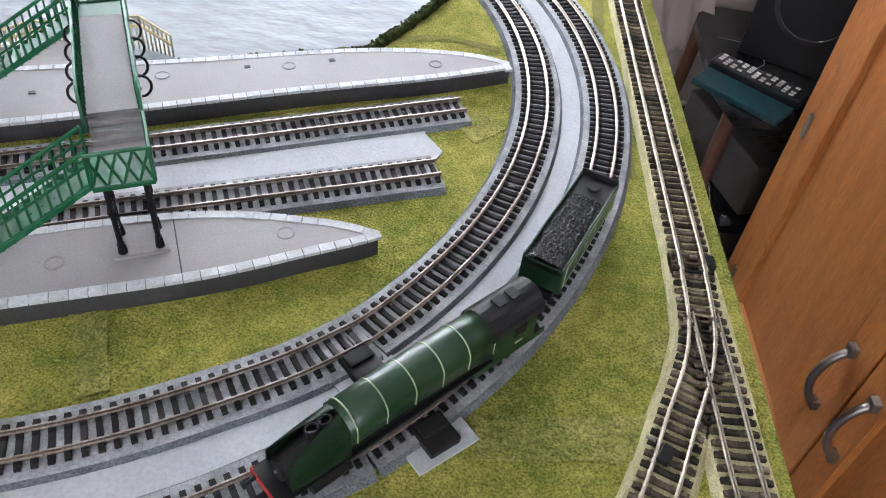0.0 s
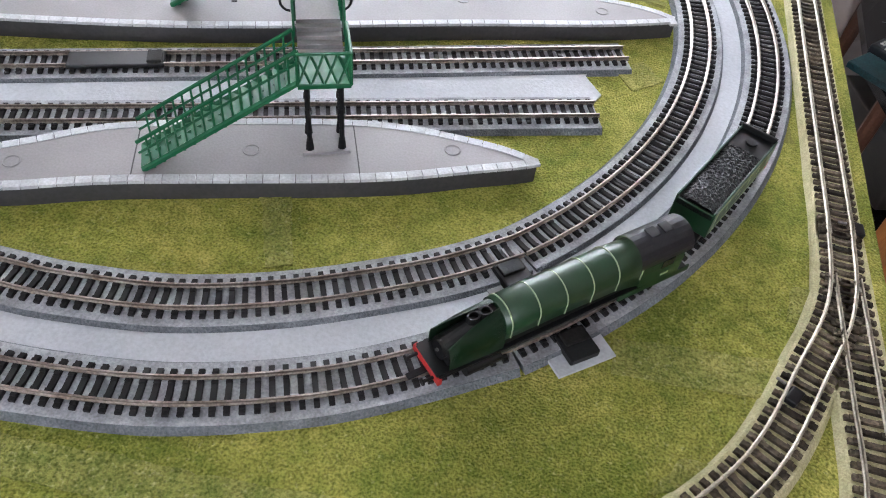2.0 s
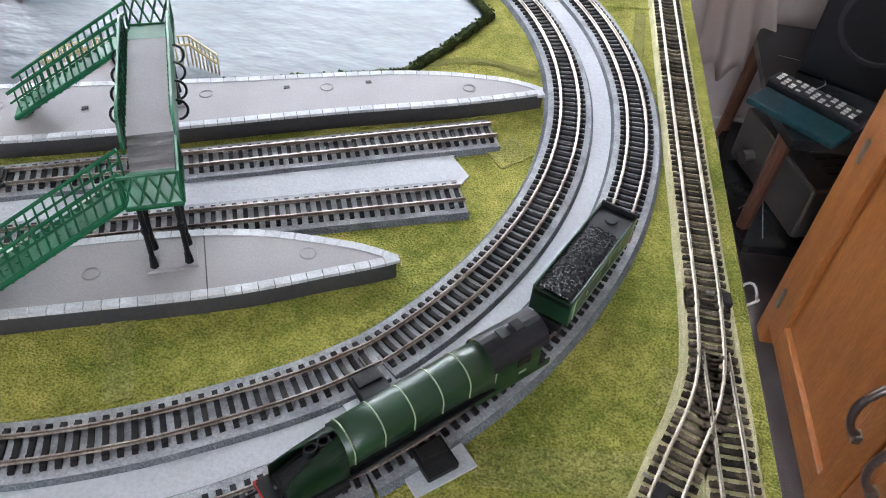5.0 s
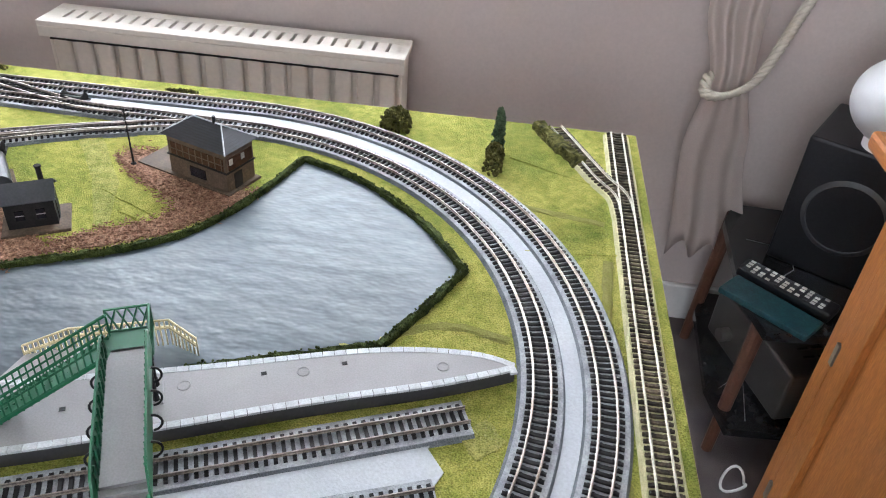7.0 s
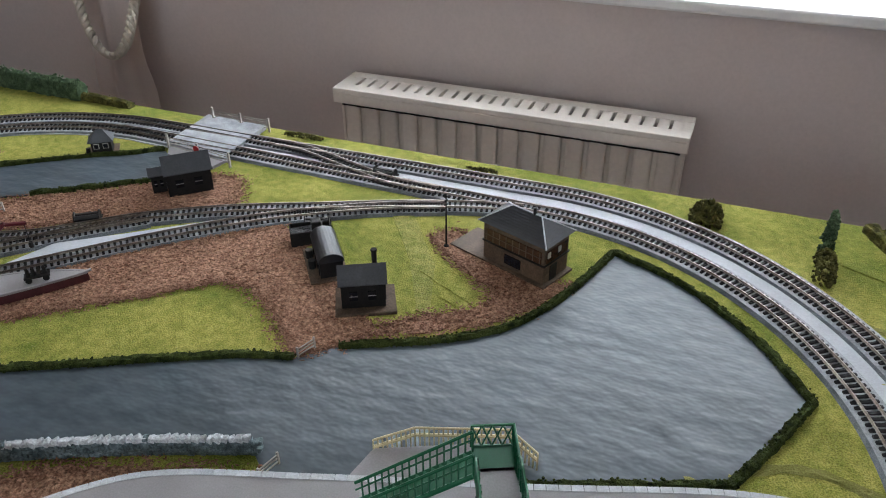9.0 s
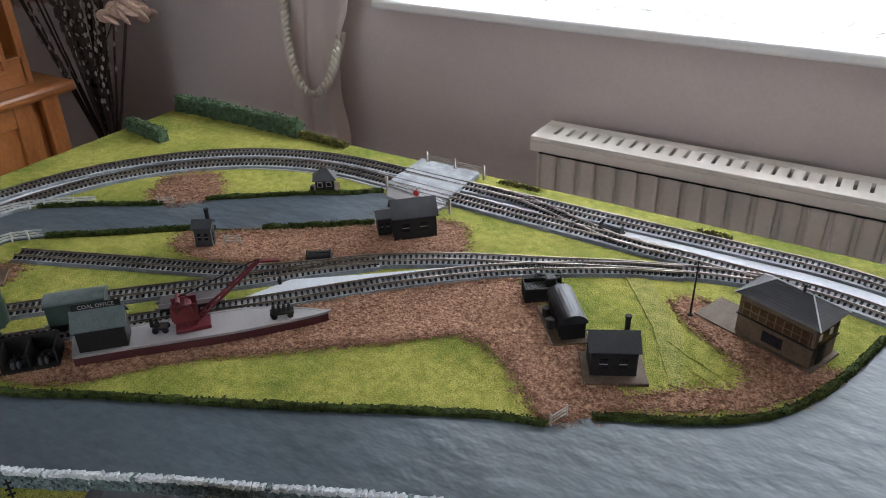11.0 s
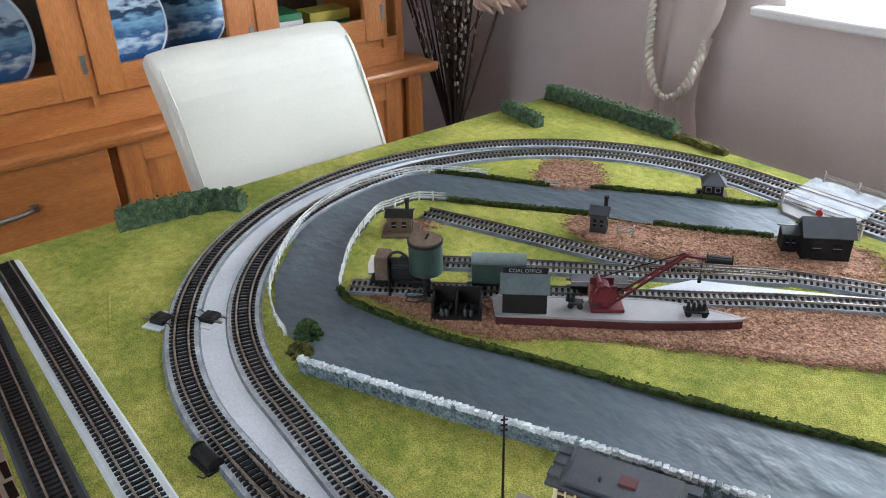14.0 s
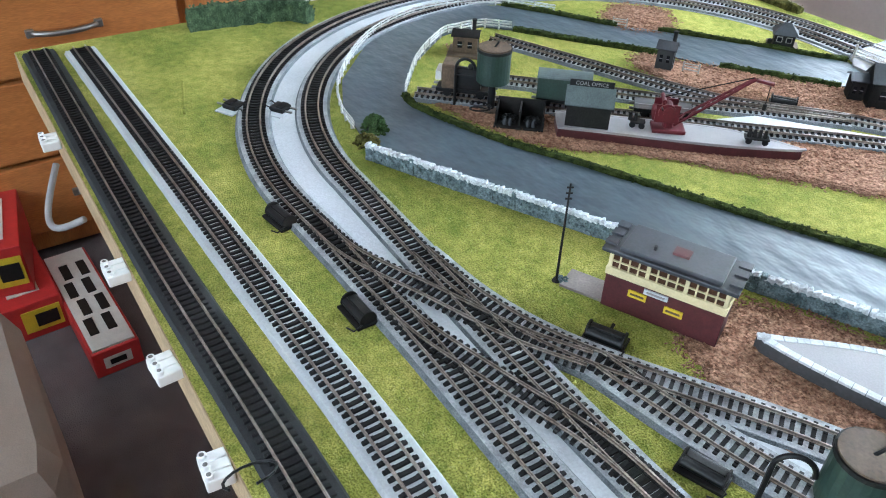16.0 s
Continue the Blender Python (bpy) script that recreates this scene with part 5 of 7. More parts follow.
def point_motor(x, y, rz, w=0.034, d=0.016, label="black plastic point motor housing beside the track"):
    th = thing("point_motor", label, "point motor", pose(x, y, T, 0, 0, rz), group="point motors")
    part("base", box(B(), (0, 0, 0.0015), (w * 1.15, d * 1.5, 0.003), bevel=0.0005), CHARCOAL, th)
    for s in (-1, 1):
        part("coil", rod(B(), (-w * 0.5, s * d * 0.24, 0.0070), (w * 0.5, s * d * 0.24, 0.0070), d * 0.30, 14), BLACK, th)
        part("flange", rod(B(), (s * w * 0.5 - 0.0008, 0, 0.0070), (s * w * 0.5 + 0.0008, 0, 0.0070), d * 0.56, 16), CHARCOAL, th)
    part("yoke", box(B(), (0, 0, 0.0118), (w * 0.9, d * 0.34, 0.0022), bevel=0.0006), CHARCOAL, th)
    part("lever_arm", box(B(), (0, d * 0.95, 0.003), (0.003, d * 0.9, 0.0016), bevel=0.0003), CHARCOAL, th)
    part("lead", tube(B(), [(w * 0.5, -d * 0.4, 0.004), (w * 0.62, -d * 0.7, 0.006), (w * 0.55, -d * 1.0, 0.002), (w * 0.30, -d * 1.15, 0.0012)], 0.0008, 6), BLACK, th)


for x, y, rz in ((-1.300, 0.136, 8), (-1.122, 0.134, 2), (-0.976, 0.306, 26), (-0.829, 0.268, 18), (-0.86, 1.150, -4), (-0.885, 0.975, 26), (-1.205, 0.868, 35)):
    point_motor(x, y, rz)


def power_clip(x, y, rz, label="black track power clip on a grey base", leads=False):
    th = thing("power_clip", label, "power clip", pose(x, y, T, 0, 0, rz), group="power clips")
    part("base", box(B(), (0, 0, 0.001), (0.042, 0.030, 0.002), bevel=0.0004), BALLAST, th)
    part("housing", box(B(), (0, 0.0, 0.0048), (0.021, 0.022, 0.0066), bevel=0.0012), BLACK, th)
    part("lever", box(B(), (0.0, 0.004, 0.0088), (0.017, 0.010, 0.0026), bevel=0.0006), CHARCOAL, th)
    for s in (-1, 1):
        part("contact", box(B(), (s * 0.006, 0.018, 0.005), (0.003, 0.010, 0.002)), STEEL, th)
        if leads:
            part("lead", tube(B(), [(s * 0.006, -0.012, 0.005), (s * 0.008, -0.020, 0.007), (s * 0.011, -0.026, 0.003), (s * 0.009, -0.031, 0.0010)], 0.0009, 6), BLACK, th)


power_clip(-0.204, 0.287, 40)
power_clip(-0.252, 0.330, 43)
for x, y, rz in ((-1.583, 0.192, 118), (-1.545, 0.243, -60)):
    power_clip(x, y, rz, "black track power clip with dangling leads", True)
for x, y, rz in ((-0.016, 0.452, 92), (-0.072, 0.288, 60)):
    th = thing("point_spring", "small black point spring cover between rails", "point lever", pose(x, y, DECK, 0, 0, rz), group="point levers")
    part("cover", box(B(), (0, 0, 0.003), (0.012, 0.008, 0.005), bevel=0.001), BLACK, th)
    part("pin", rod(B(), (0.004, 0.008, 0.004), (0.004, 0.014, 0.004), 0.001, 6), STEEL, th)

# ---------------------------------------------------------------- station
def surface_joint(th, a, b, h=0.0165):
    """The fine gap between two mouldings of a platform top."""
    a, b = Vector(a), Vector(b)
    m = (a + b) / 2
    part("surface_joint", box(B(), (m.x, m.y, T + h + 0.0001), ((b - a).length * 0.86, 0.0009, 0.0003), math.degrees(math.atan2(b.y - a.y, b.x - a.x))), PLATFORM_SIDE, th)


def platform(outline, label, side_mat=PLATFORM_SIDE, h=0.0165, drains=(), slabs=True, slab_w=0.0068, name="station_platform", top_mat=PLATFORM):
    """A platform over a plan outline (anticlockwise), with an edging of single slabs."""
    th = thing(name, label, "platform", group="station platforms")
    line = smooth_line(outline, 0.01, True)
    poly = [(p.x, p.y) for p in line]
    part("side", prism(B(), poly, T - 0.001, T + h - 0.0012), side_mat, th, "dark platform side")
    cx, cy = sum(p[0] for p in poly) / len(poly), sum(p[1] for p in poly) / len(poly)
    n = len(line)
    inner = []
    for i in range(n):
        d = (line[(i + 1) % n] - line[i - 1]).normalized()
        inner.append((line[i].x - d.y * slab_w * 0.8, line[i].y + d.x * slab_w * 0.8))
    part("surface", prism(B(), inner, T + h - 0.0013, T + h), top_mat, th, "grey tarmac surface")
    if slabs:
        me = None
        for p, d in resample(line + line[:1], 0.0112):
            c = p + Vector((-d.y, d.x)) * (slab_w * 0.42)
            if me is None:
                ob = part("edging_slab", box(B(), (0, 0, 0), (0.0106, slab_w, 0.0026)), SLAB, th)
                me = ob.data
            else:
                ob = new("edging_slab", me)
                ob.parent = th
            ob.matrix_basis = pose(c.x, c.y, T + h - 0.0007, 0, 0, math.degrees(math.atan2(d.y, d.x)))
    for x, y in drains:
        bm = B()
        bmesh.ops.create_cone(bm, cap_ends=False, segments=24, radius1=0.0062, radius2=0.0056, depth=0.001, matrix=Matrix.Translation((x, y, T + h + 0.0003)))
        bmesh.ops.solidify(bm, geom=bm.faces[:], thickness=0.0006)
        part("manhole_ring", bm, PLATFORM, th)
    return th


U = Vector((0.922, 0.387))
V = Vector((-0.387, 0.922))
platform([(-0.892, 0.413), (-0.80, 0.432), (-0.575, 0.502), (-0.35, 0.597), (-0.234, 0.643), (-0.163, 0.678), (-0.166, 0.686), (-0.212, 0.694), (-0.304, 0.680), (-0.463, 0.625), (-0.65, 0.565), (-0.80, 0.51), (-0.885, 0.43)],
         "long grey station platform with white slab edging and ramped ends", drains=((-0.232, 0.668), (-0.36, 0.637), (-0.46, 0.60), (-0.62, 0.54), (-0.74, 0.49)))
for x, y in ((-0.325, 0.655), (-0.395, 0.628), (-0.55, 0.555), (-0.66, 0.515)):
    tagged(part("platform_socket", box(B(), (x, y, T + 0.0167), (0.005, 0.004, 0.0008), 23), BLACK), "small black socket in the platform surface", "socket", group="platform sockets")
short_platform = platform([(-0.72, 0.25), (-0.66, 0.262), (-0.593, 0.285), (-0.524, 0.316), (-0.372, 0.372), (-0.298, 0.408), (-0.255, 0.431), (-0.258, 0.437), (-0.301, 0.443), (-0.392, 0.434), (-0.542, 0.377), (-0.61, 0.33), (-0.70, 0.263)],
         "short grey station platform with white slab edging and ramped ends", drains=((-0.318, 0.425), (-0.455, 0.375), (-0.60, 0.31)))
surface_joint(short_platform, (-0.372, 0.372), (-0.398, 0.432))
surface_joint(short_platform, (-0.518, 0.318), (-0.541, 0.377))
bm = prism(B(), [(-0.628, 0.558), (-0.505, 0.608), (-0.525, 0.655), (-0.618, 0.612)], T - 0.001, T + 0.0155)
tagged(part("platform_extension", bm, PLATFORM), "plain grey slab behind the long platform", "platform")
fn = thing("ramp_fence", "cream plastic ramp with paled side fences", "fence")
for a, b, z0, z1 in (((-0.618, 0.612), (-0.585, 0.635), 0.0155, 0.022), ((-0.585, 0.635), (-0.50, 0.665), 0.022, 0.022), ((-0.50, 0.665), (-0.47, 0.655), 0.022, 0.012)):
    A_, B_ = Vector(a), Vector(b)
    part("rail", rod(B(), (*a, T + z0 + 0.011), (*b, T + z1 + 0.011), 0.0012, 6), CREAM, fn)
    part("panel", rod(B(), (*a, T + z0 + 0.002), (*b, T + z1 + 0.002), 0.0018, 6), CREAM, fn)
    k = max(2, round((B_ - A_).length / 0.0045))
    for i in range(k + 1):
        p = A_.lerp(B_, i / k)
        z = T + z0 + (z1 - z0) * i / k
        part("pale", box(B(), (p.x, p.y, (z + 0.011 + T) / 2), (0.0014, 0.0022, z + 0.011 - T), 25), CREAM, fn)


def lattice(bm, a, b, z0a, z0b, h, n, r=0.0007, cross=True):
    """A parapet of top rail, foot rail and bars between two plan points."""
    A_, B_ = Vector(a), Vector(b)
    rod(bm, (*a, z0a), (*b, z0b), 0.0013, 6)
    rod(bm, (*a, z0a + h), (*b, z0b + h), 0.0015, 6)
    for i in range(n):
        p, q = A_.lerp(B_, i / n), A_.lerp(B_, (i + 1) / n)
        zp, zq = z0a + (z0b - z0a) * i / n, z0a + (z0b - z0a) * (i + 1) / n
        rod(bm, (*p, zp), (*p, zp + h), r, 4)
        if cross:
            rod(bm, (*p, zp), (*q, zq + h), r * 0.9, 4)
            rod(bm, (*p, zp + h), (*q, zq), r * 0.9, 4)


def footbridge():
    th = thing("footbridge", "green plastic station footbridge with lattice parapets and stairs", "footbridge")
    zd, zl = T + 0.092, T + 0.080       # deck, landings
    A_ = Vector((-0.409, 0.402))        # south landing centre
    N_ = Vector((-0.490, 0.582))        # north landing centre
    v = (N_ - A_).normalized()
    u = Vector((v.y, -v.x))
    hw = 0.0155
    dk0, dk1 = A_ + v * 0.042, N_ - v * 0.030

    def q(p, du, dv):
        w_ = p + u * du + v * dv
        return (w_.x, w_.y)

    bm = prism(B(), [q(dk0, -hw, 0), q(dk0, hw, 0), q(dk1, hw, 0), q(dk1, -hw, 0)], zd - 0.003, zd)
    part("deck", bm, PLATFORM, th, "grey footbridge deck")
    for s in (-1, 1):
        bm = B()
        # solid plate girders with a rounded top at each end
        m = 24
        L = (dk1 - dk0).length + 0.03
        ang = math.atan2(v.y, v.x)
        lo, hi = [], []
        for i in range(m + 1):
            t = i / m
            e = min(t, 1 - t) * m / 2.5
            hgt = 0.022 * min(1.0, math.sqrt(max(0.0, 1 - (1 - min(1, e)) ** 2)) * 0.75 + 0.25)
            p = dk0 - v * 0.015 + v * (L * t) + u * s * (hw + 0.001)
            lo.append(p)
            hi.append(hgt)
        ring = [(p.x, p.y, zd - 0.004) for p in lo] + [(p.x, p.y, zd + h_) for p, h_ in reversed(list(zip(lo, hi)))]
        f0 = bm.faces.new([bm.verts.new(c) for c in ring])
        ex = bmesh.ops.extrude_face_region(bm, geom=[f0])
        bmesh.ops.translate(bm, verts=[g for g in ex["geom"] if isinstance(g, bmesh.types.BMVert)], vec=(u.x * s * 0.0016, u.y * s * 0.0016, 0))
        bmesh.ops.triangulate(bm, faces=[f for f in bm.faces if len(f.verts) > 4])
        g = part("parapet", bm, GREEN, th)
        bm = B()
        for i in range(2, m - 1, 2):
            p = lo[i] - u * s * 0.0006
            for dz in (0.0,):
                rod(bm, (p.x, p.y, zd), (lo[i + 1].x - u.x * s * 0.0006, lo[i + 1].y - u.y * s * 0.0006, zd + 0.018), 0.0007, 4)
                rod(bm, (p.x, p.y, zd + 0.018), (lo[i + 1].x - u.x * s * 0.0006, lo[i + 1].y - u.y * s * 0.0006, zd), 0.0007, 4)
        part("lattice", bm, GREEN, g)
        # outward brackets
        for t in (0.2, 0.4, 0.6, 0.8):
            c = dk0 + (dk1 - dk0) * t + u * s * (hw + 0.003)
            pts = [(c.x + u.x * s * 0.007 * math.sin(a), c.y + u.y * s * 0.007 * math.sin(a), zd + 0.010 - 0.016 * (1 - math.cos(a)) / 2 - 0.002) for a in (k * math.pi / 8 for k in range(9))]
            bm = tube(B(), pts, 0.0010, 6)
            part("bracket", bm, BLACK, g)
    # inner steps between deck and landings
    for e, sgn in ((dk0, -1), (dk1, 1)):
        for k in range(4):
            c = e + v * sgn * (0.003 + 0.006 * k)
            part("step", prism(B(), [q(c, -hw, -0.003), q(c, hw, -0.003), q(c, hw, 0.003), q(c, -hw, 0.003)], zd - 0.006 - 0.003 * k, zd - 0.003 - 0.003 * k), PLATFORM, th)
    for c, sgn, foot in ((A_, -1, Vector((-0.521, 0.343))), (N_, 1, Vector((-0.600, 0.539)))):
        part("landing", prism(B(), [q(c, -hw - 0.002, -0.018), q(c, hw + 0.002, -0.018), q(c, hw + 0.002, 0.018), q(c, -hw - 0.002, 0.018)], zl - 0.003, zl), GREEN, th)
        for a_, b_ in ((q(c, -hw - 0.002, sgn * 0.018), q(c, hw + 0.002, sgn * 0.018)), (q(c, hw + 0.002, -0.018), q(c, hw + 0.002, 0.018))):
            pr = part("landing_parapet", tube(B(), [(*a_, zl), (*a_, zl + 0.024), (*b_, zl + 0.024), (*b_, zl), (*a_, zl + 0.0004)], 0.0013, 6), GREEN, th)
            ra, rb = Vector(a_), Vector(b_)
            for k in range(4):
                p0, p1 = ra.lerp(rb, k / 4), ra.lerp(rb, (k + 1) / 4)
                part("lattice_bar", rod(B(), (*p0, zl), (*p1, zl + 0.024), 0.0008, 4), GREEN, pr)
                part("lattice_bar", rod(B(), (*p0, zl + 0.024), (*p1, zl), 0.0008, 4), GREEN, pr)
        # stair flight
        top = c - u * (hw + 0.002)
        f = foot
        zf = T + 0.0166
        w_ = 0.0125
        dd = (f - top).normalized()
        sd = Vector((-dd.y, dd.x))
        k = 15
        mid = top.lerp(f, 0.5)
        fl = part("stringer", tube(B(), [(top.x, top.y, zl - 0.003), (f.x, f.y, zf)], 0.0015, 6), GREEN, th)
        for i in range(k):
            p = top.lerp(f, (i + 0.5) / k)
            z = zl + (zf - zl) * (i + 0.7) / k
            part("tread", box(B(), (p.x, p.y, z), ((f - top).length / k * 1.3, 2 * w_, 0.0016), math.degrees(math.atan2(dd.y, dd.x))), GREEN, fl)
        for s in (-1, 1):
            bm = B()
            a_, b_ = top + sd * s * w_, f + sd * s * w_
            lattice(bm, a_[:], b_[:], zl - 0.001, zf, 0.024, 17, 0.0009, cross=False)
            rod(bm, (a_.x, a_.y, zl - 0.001), (b_.x, b_.y, zf), 0.0024, 6)
            rod(bm, (a_.x, a_.y, zl + 0.014), (b_.x, b_.y, zf + 0.015), 0.0009, 5)
            part("balustrade", bm, GREEN, fl)
        # legs on a pad
        pad = c + v * 0.0
        pd = part("pad", prism(B(), [q(pad, -0.017, -0.014), q(pad, 0.017, -0.014), q(pad, 0.017, 0.014), q(pad, -0.017, 0.014)], T + 0.0162, T + 0.0188), PLATFORM, th, "grey leg pad")
        for du in (-0.0115, 0.0115):
            for dv in (-0.009, 0.009):
                x, y = q(pad, du, dv)
                bm = B()
                rod(bm, (x, y, T + 0.018), (x, y, zl - 0.002), 0.0019, 8)
                rod(bm, (x, y, T + 0.018), (x, y, T + 0.027), 0.0032, 8, 0.0024)
                rod(bm, (x, y, zl - 0.03), (x, y, zl - 0.026), 0.0026, 8)
                part("leg", bm, BLACK, th)


footbridge()

# ---------------------------------------------------------------- buildings
def slatted_roof(parent, mat, L, W, z0, h, n, label="", over=0.003):
    """A pitched roof of single slats along x, under a ridge."""
    rf = part("roof", rod(B(), (-L / 2 - over, 0, z0 + h + 0.0006), (L / 2 + over, 0, z0 + h + 0.0006), 0.0011, 6), mat, parent, label)
    for s in (-1, 1):
        for k in range(n):
            t0, t1 = k / n, (k + 1.12) / n
            y0, y1 = s * (W / 2 + over) * (1 - t0), s * (W / 2 + over) * (1 - min(1, t1))
            z_0, z_1 = z0 + h * t0, z0 + h * min(1, t1)
            a = math.degrees(math.atan2(z_1 - z_0, y1 - y0))
            part("slat", box(B(), (0, (y0 + y1) / 2, (z_0 + z_1) / 2 + 0.0009), (L + 2 * over, math.hypot(y1 - y0, z_1 - z_0), 0.0014), rx=a), mat, rf)


def gable_body(bm, L, W, h, rh):
    prism(bm, [(-L / 2, -W / 2), (L / 2, -W / 2), (L / 2, W / 2), (-L / 2, W / 2)], 0, h)
    for x in (-L / 2 + 0.0006, L / 2 - 0.0006):
        vs = [bm.verts.new((x + d, y, z)) for d in (-0.0006, 0.0006) for y, z in ((-W / 2, h), (W / 2, h), (0, h + rh))]
        bm.faces.new(vs[:3]), bm.faces.new(vs[3:])
        for i in range(3):
            bm.faces.new((vs[i], vs[(i + 1) % 3], vs[3 + (i + 1) % 3], vs[3 + i]))


def shed(x, y, rz, L, W, h, rh, label, base=True, chimney=True, roof=SLATE, body=CHARCOAL, name="shed", z=T, lean=False):
    th = thing(name, label, "hut", pose(x, y, z, 0, 0, rz) @ Matrix.Diagonal((1.06, 1.06, 1.22, 1)))
    bm = B()
    gable_body(bm, L, W, h, rh)
    bod = part("wall_body", bm, body, th)
    slatted_roof(th, roof, L, W, h, rh, 6)
    for dx in (-L * 0.22, L * 0.2):
        wd = part("window", box(B(), (dx, -W / 2 - 0.0006, h * 0.58), (L * 0.18, 0.0015, h * 0.34)), GLASS_DARK, th)
        part("glazing_bar", box(B(), (dx, -W / 2 - 0.0012, h * 0.58), (L * 0.18, 0.0008, 0.0008)), PLATFORM, wd)
    part("door", box(B(), (L / 2 + 0.0004, 0, h * 0.42), (0.0012, W * 0.34, h * 0.8)), BLACK, th)
    if base:
        part("earth_pad", box(B(), (0.002, -0.003, 0.0012), (L + 0.02, W + 0.02, 0.0035), bevel=0.001), BRICK, th, "brown earth pad")
    if chimney:
        part("chimney", rod(rod(B(), (L * 0.3, W * 0.2, h), (L * 0.3, W * 0.2, h + rh + 0.012), 0.003, 8), (L * 0.3, W * 0.2, h + rh + 0.012), (L * 0.3, W * 0.2, h + rh + 0.014), 0.0038, 8), CHARCOAL, th)
    return th


shed(-0.742, 0.838, 28, 0.050, 0.036, 0.030, 0.013, "small black plank hut with slatted roof and stove pipe")
shed(-1.128, 1.005, 43, 0.062, 0.040, 0.030, 0.018, "black timber lamp hut beside the level crossing", base=False, chimney=False)
th = shed(-1.17, 0.985, 43, 0.020, 0.026, 0.024, 0.006, "lean-to annex of the black lamp hut", base=False, chimney=False)
shed(-1.592, 0.582, 48, 0.036, 0.026, 0.024, 0.005, "small brown platelayer's hut by the white fence", chimney=True, roof=CHARCOAL, body=BRICK)
shed(-1.388, 0.818, 33, 0.024, 0.020, 0.026, 0.008, "small dark green privy with an open front", chimney=True, base=False, body=PLATFORM_SIDE)


def tank_store():
    # black tank of coal, then the barrel-roofed grounded van
    th = thing("coal_bunker", "black open coal bunker of planks", "bunker", pose(-0.878, 0.935, T, 0, 0, 35))
    for c, s in (((0, -0.014, 0.011), (0.046, 0.002, 0.022)), ((0, 0.014, 0.011), (0.046, 0.002, 0.022)), ((-0.022, 0, 0.011), (0.002, 0.026, 0.022)), ((0.022, 0, 0.011), (0.002, 0.026, 0.022))):
        part("side", box(B(), c, s, bevel=0.0004), CHARCOAL, th)
    part("coal", rough(box(B(), (-0.004, 0, 0.009), (0.036, 0.024, 0.016)), 0.002, 160, 6), COAL, th)
    part("hopper", box(B(), (0.014, 0.004, 0.021), (0.014, 0.014, 0.016), bevel=0.002), CHARCOAL, th)
    vn = thing("grounded_van", "black grounded van body with a glossy rounded roof", "van body", pose(-0.822, 0.893, T, 0, 0, -52))
    part("pad", box(B(), (0, -0.004, 0.0012), (0.088, 0.05, 0.0035), bevel=0.001), BRICK, vn, "brown earth pad")
    part("body", box(B(), (0, 0, 0.014), (0.070, 0.030, 0.026), bevel=0.0006), CHARCOAL, vn)
    bm = B()
    pr = [(0.017 * math.cos(a), 0.026 + 0.0125 * math.sin(a)) for a in (k * math.pi / 12 for k in range(13))]
    lo = [bm.verts.new((-0.037, y, z)) for y, z in pr]
    hi = [bm.verts.new((0.037, y, z)) for y, z in pr]
    for a in range(12):
        bm.faces.new((lo[a], lo[a + 1], hi[a + 1], hi[a]))
    bm.faces.new(lo), bm.faces.new(list(reversed(hi)))
    bm.faces.new((lo[0], hi[0], hi[-1], lo[-1]))
    part("roof", bm, BLACK_SATIN, vn, "glossy black rounded roof")
    for k in range(4):
        part("plank_post", box(B(), (-0.026 + 0.0175 * k, -0.0155, 0.013), (0.0022, 0.0015, 0.024)), BLACK, vn)
    for x in (-0.02, 0.006):
        part("barrel", rod(B(), (x, -0.022, 0.002), (x, -0.022, 0.015), 0.005, 10), CHARCOAL, vn)


tank_store()


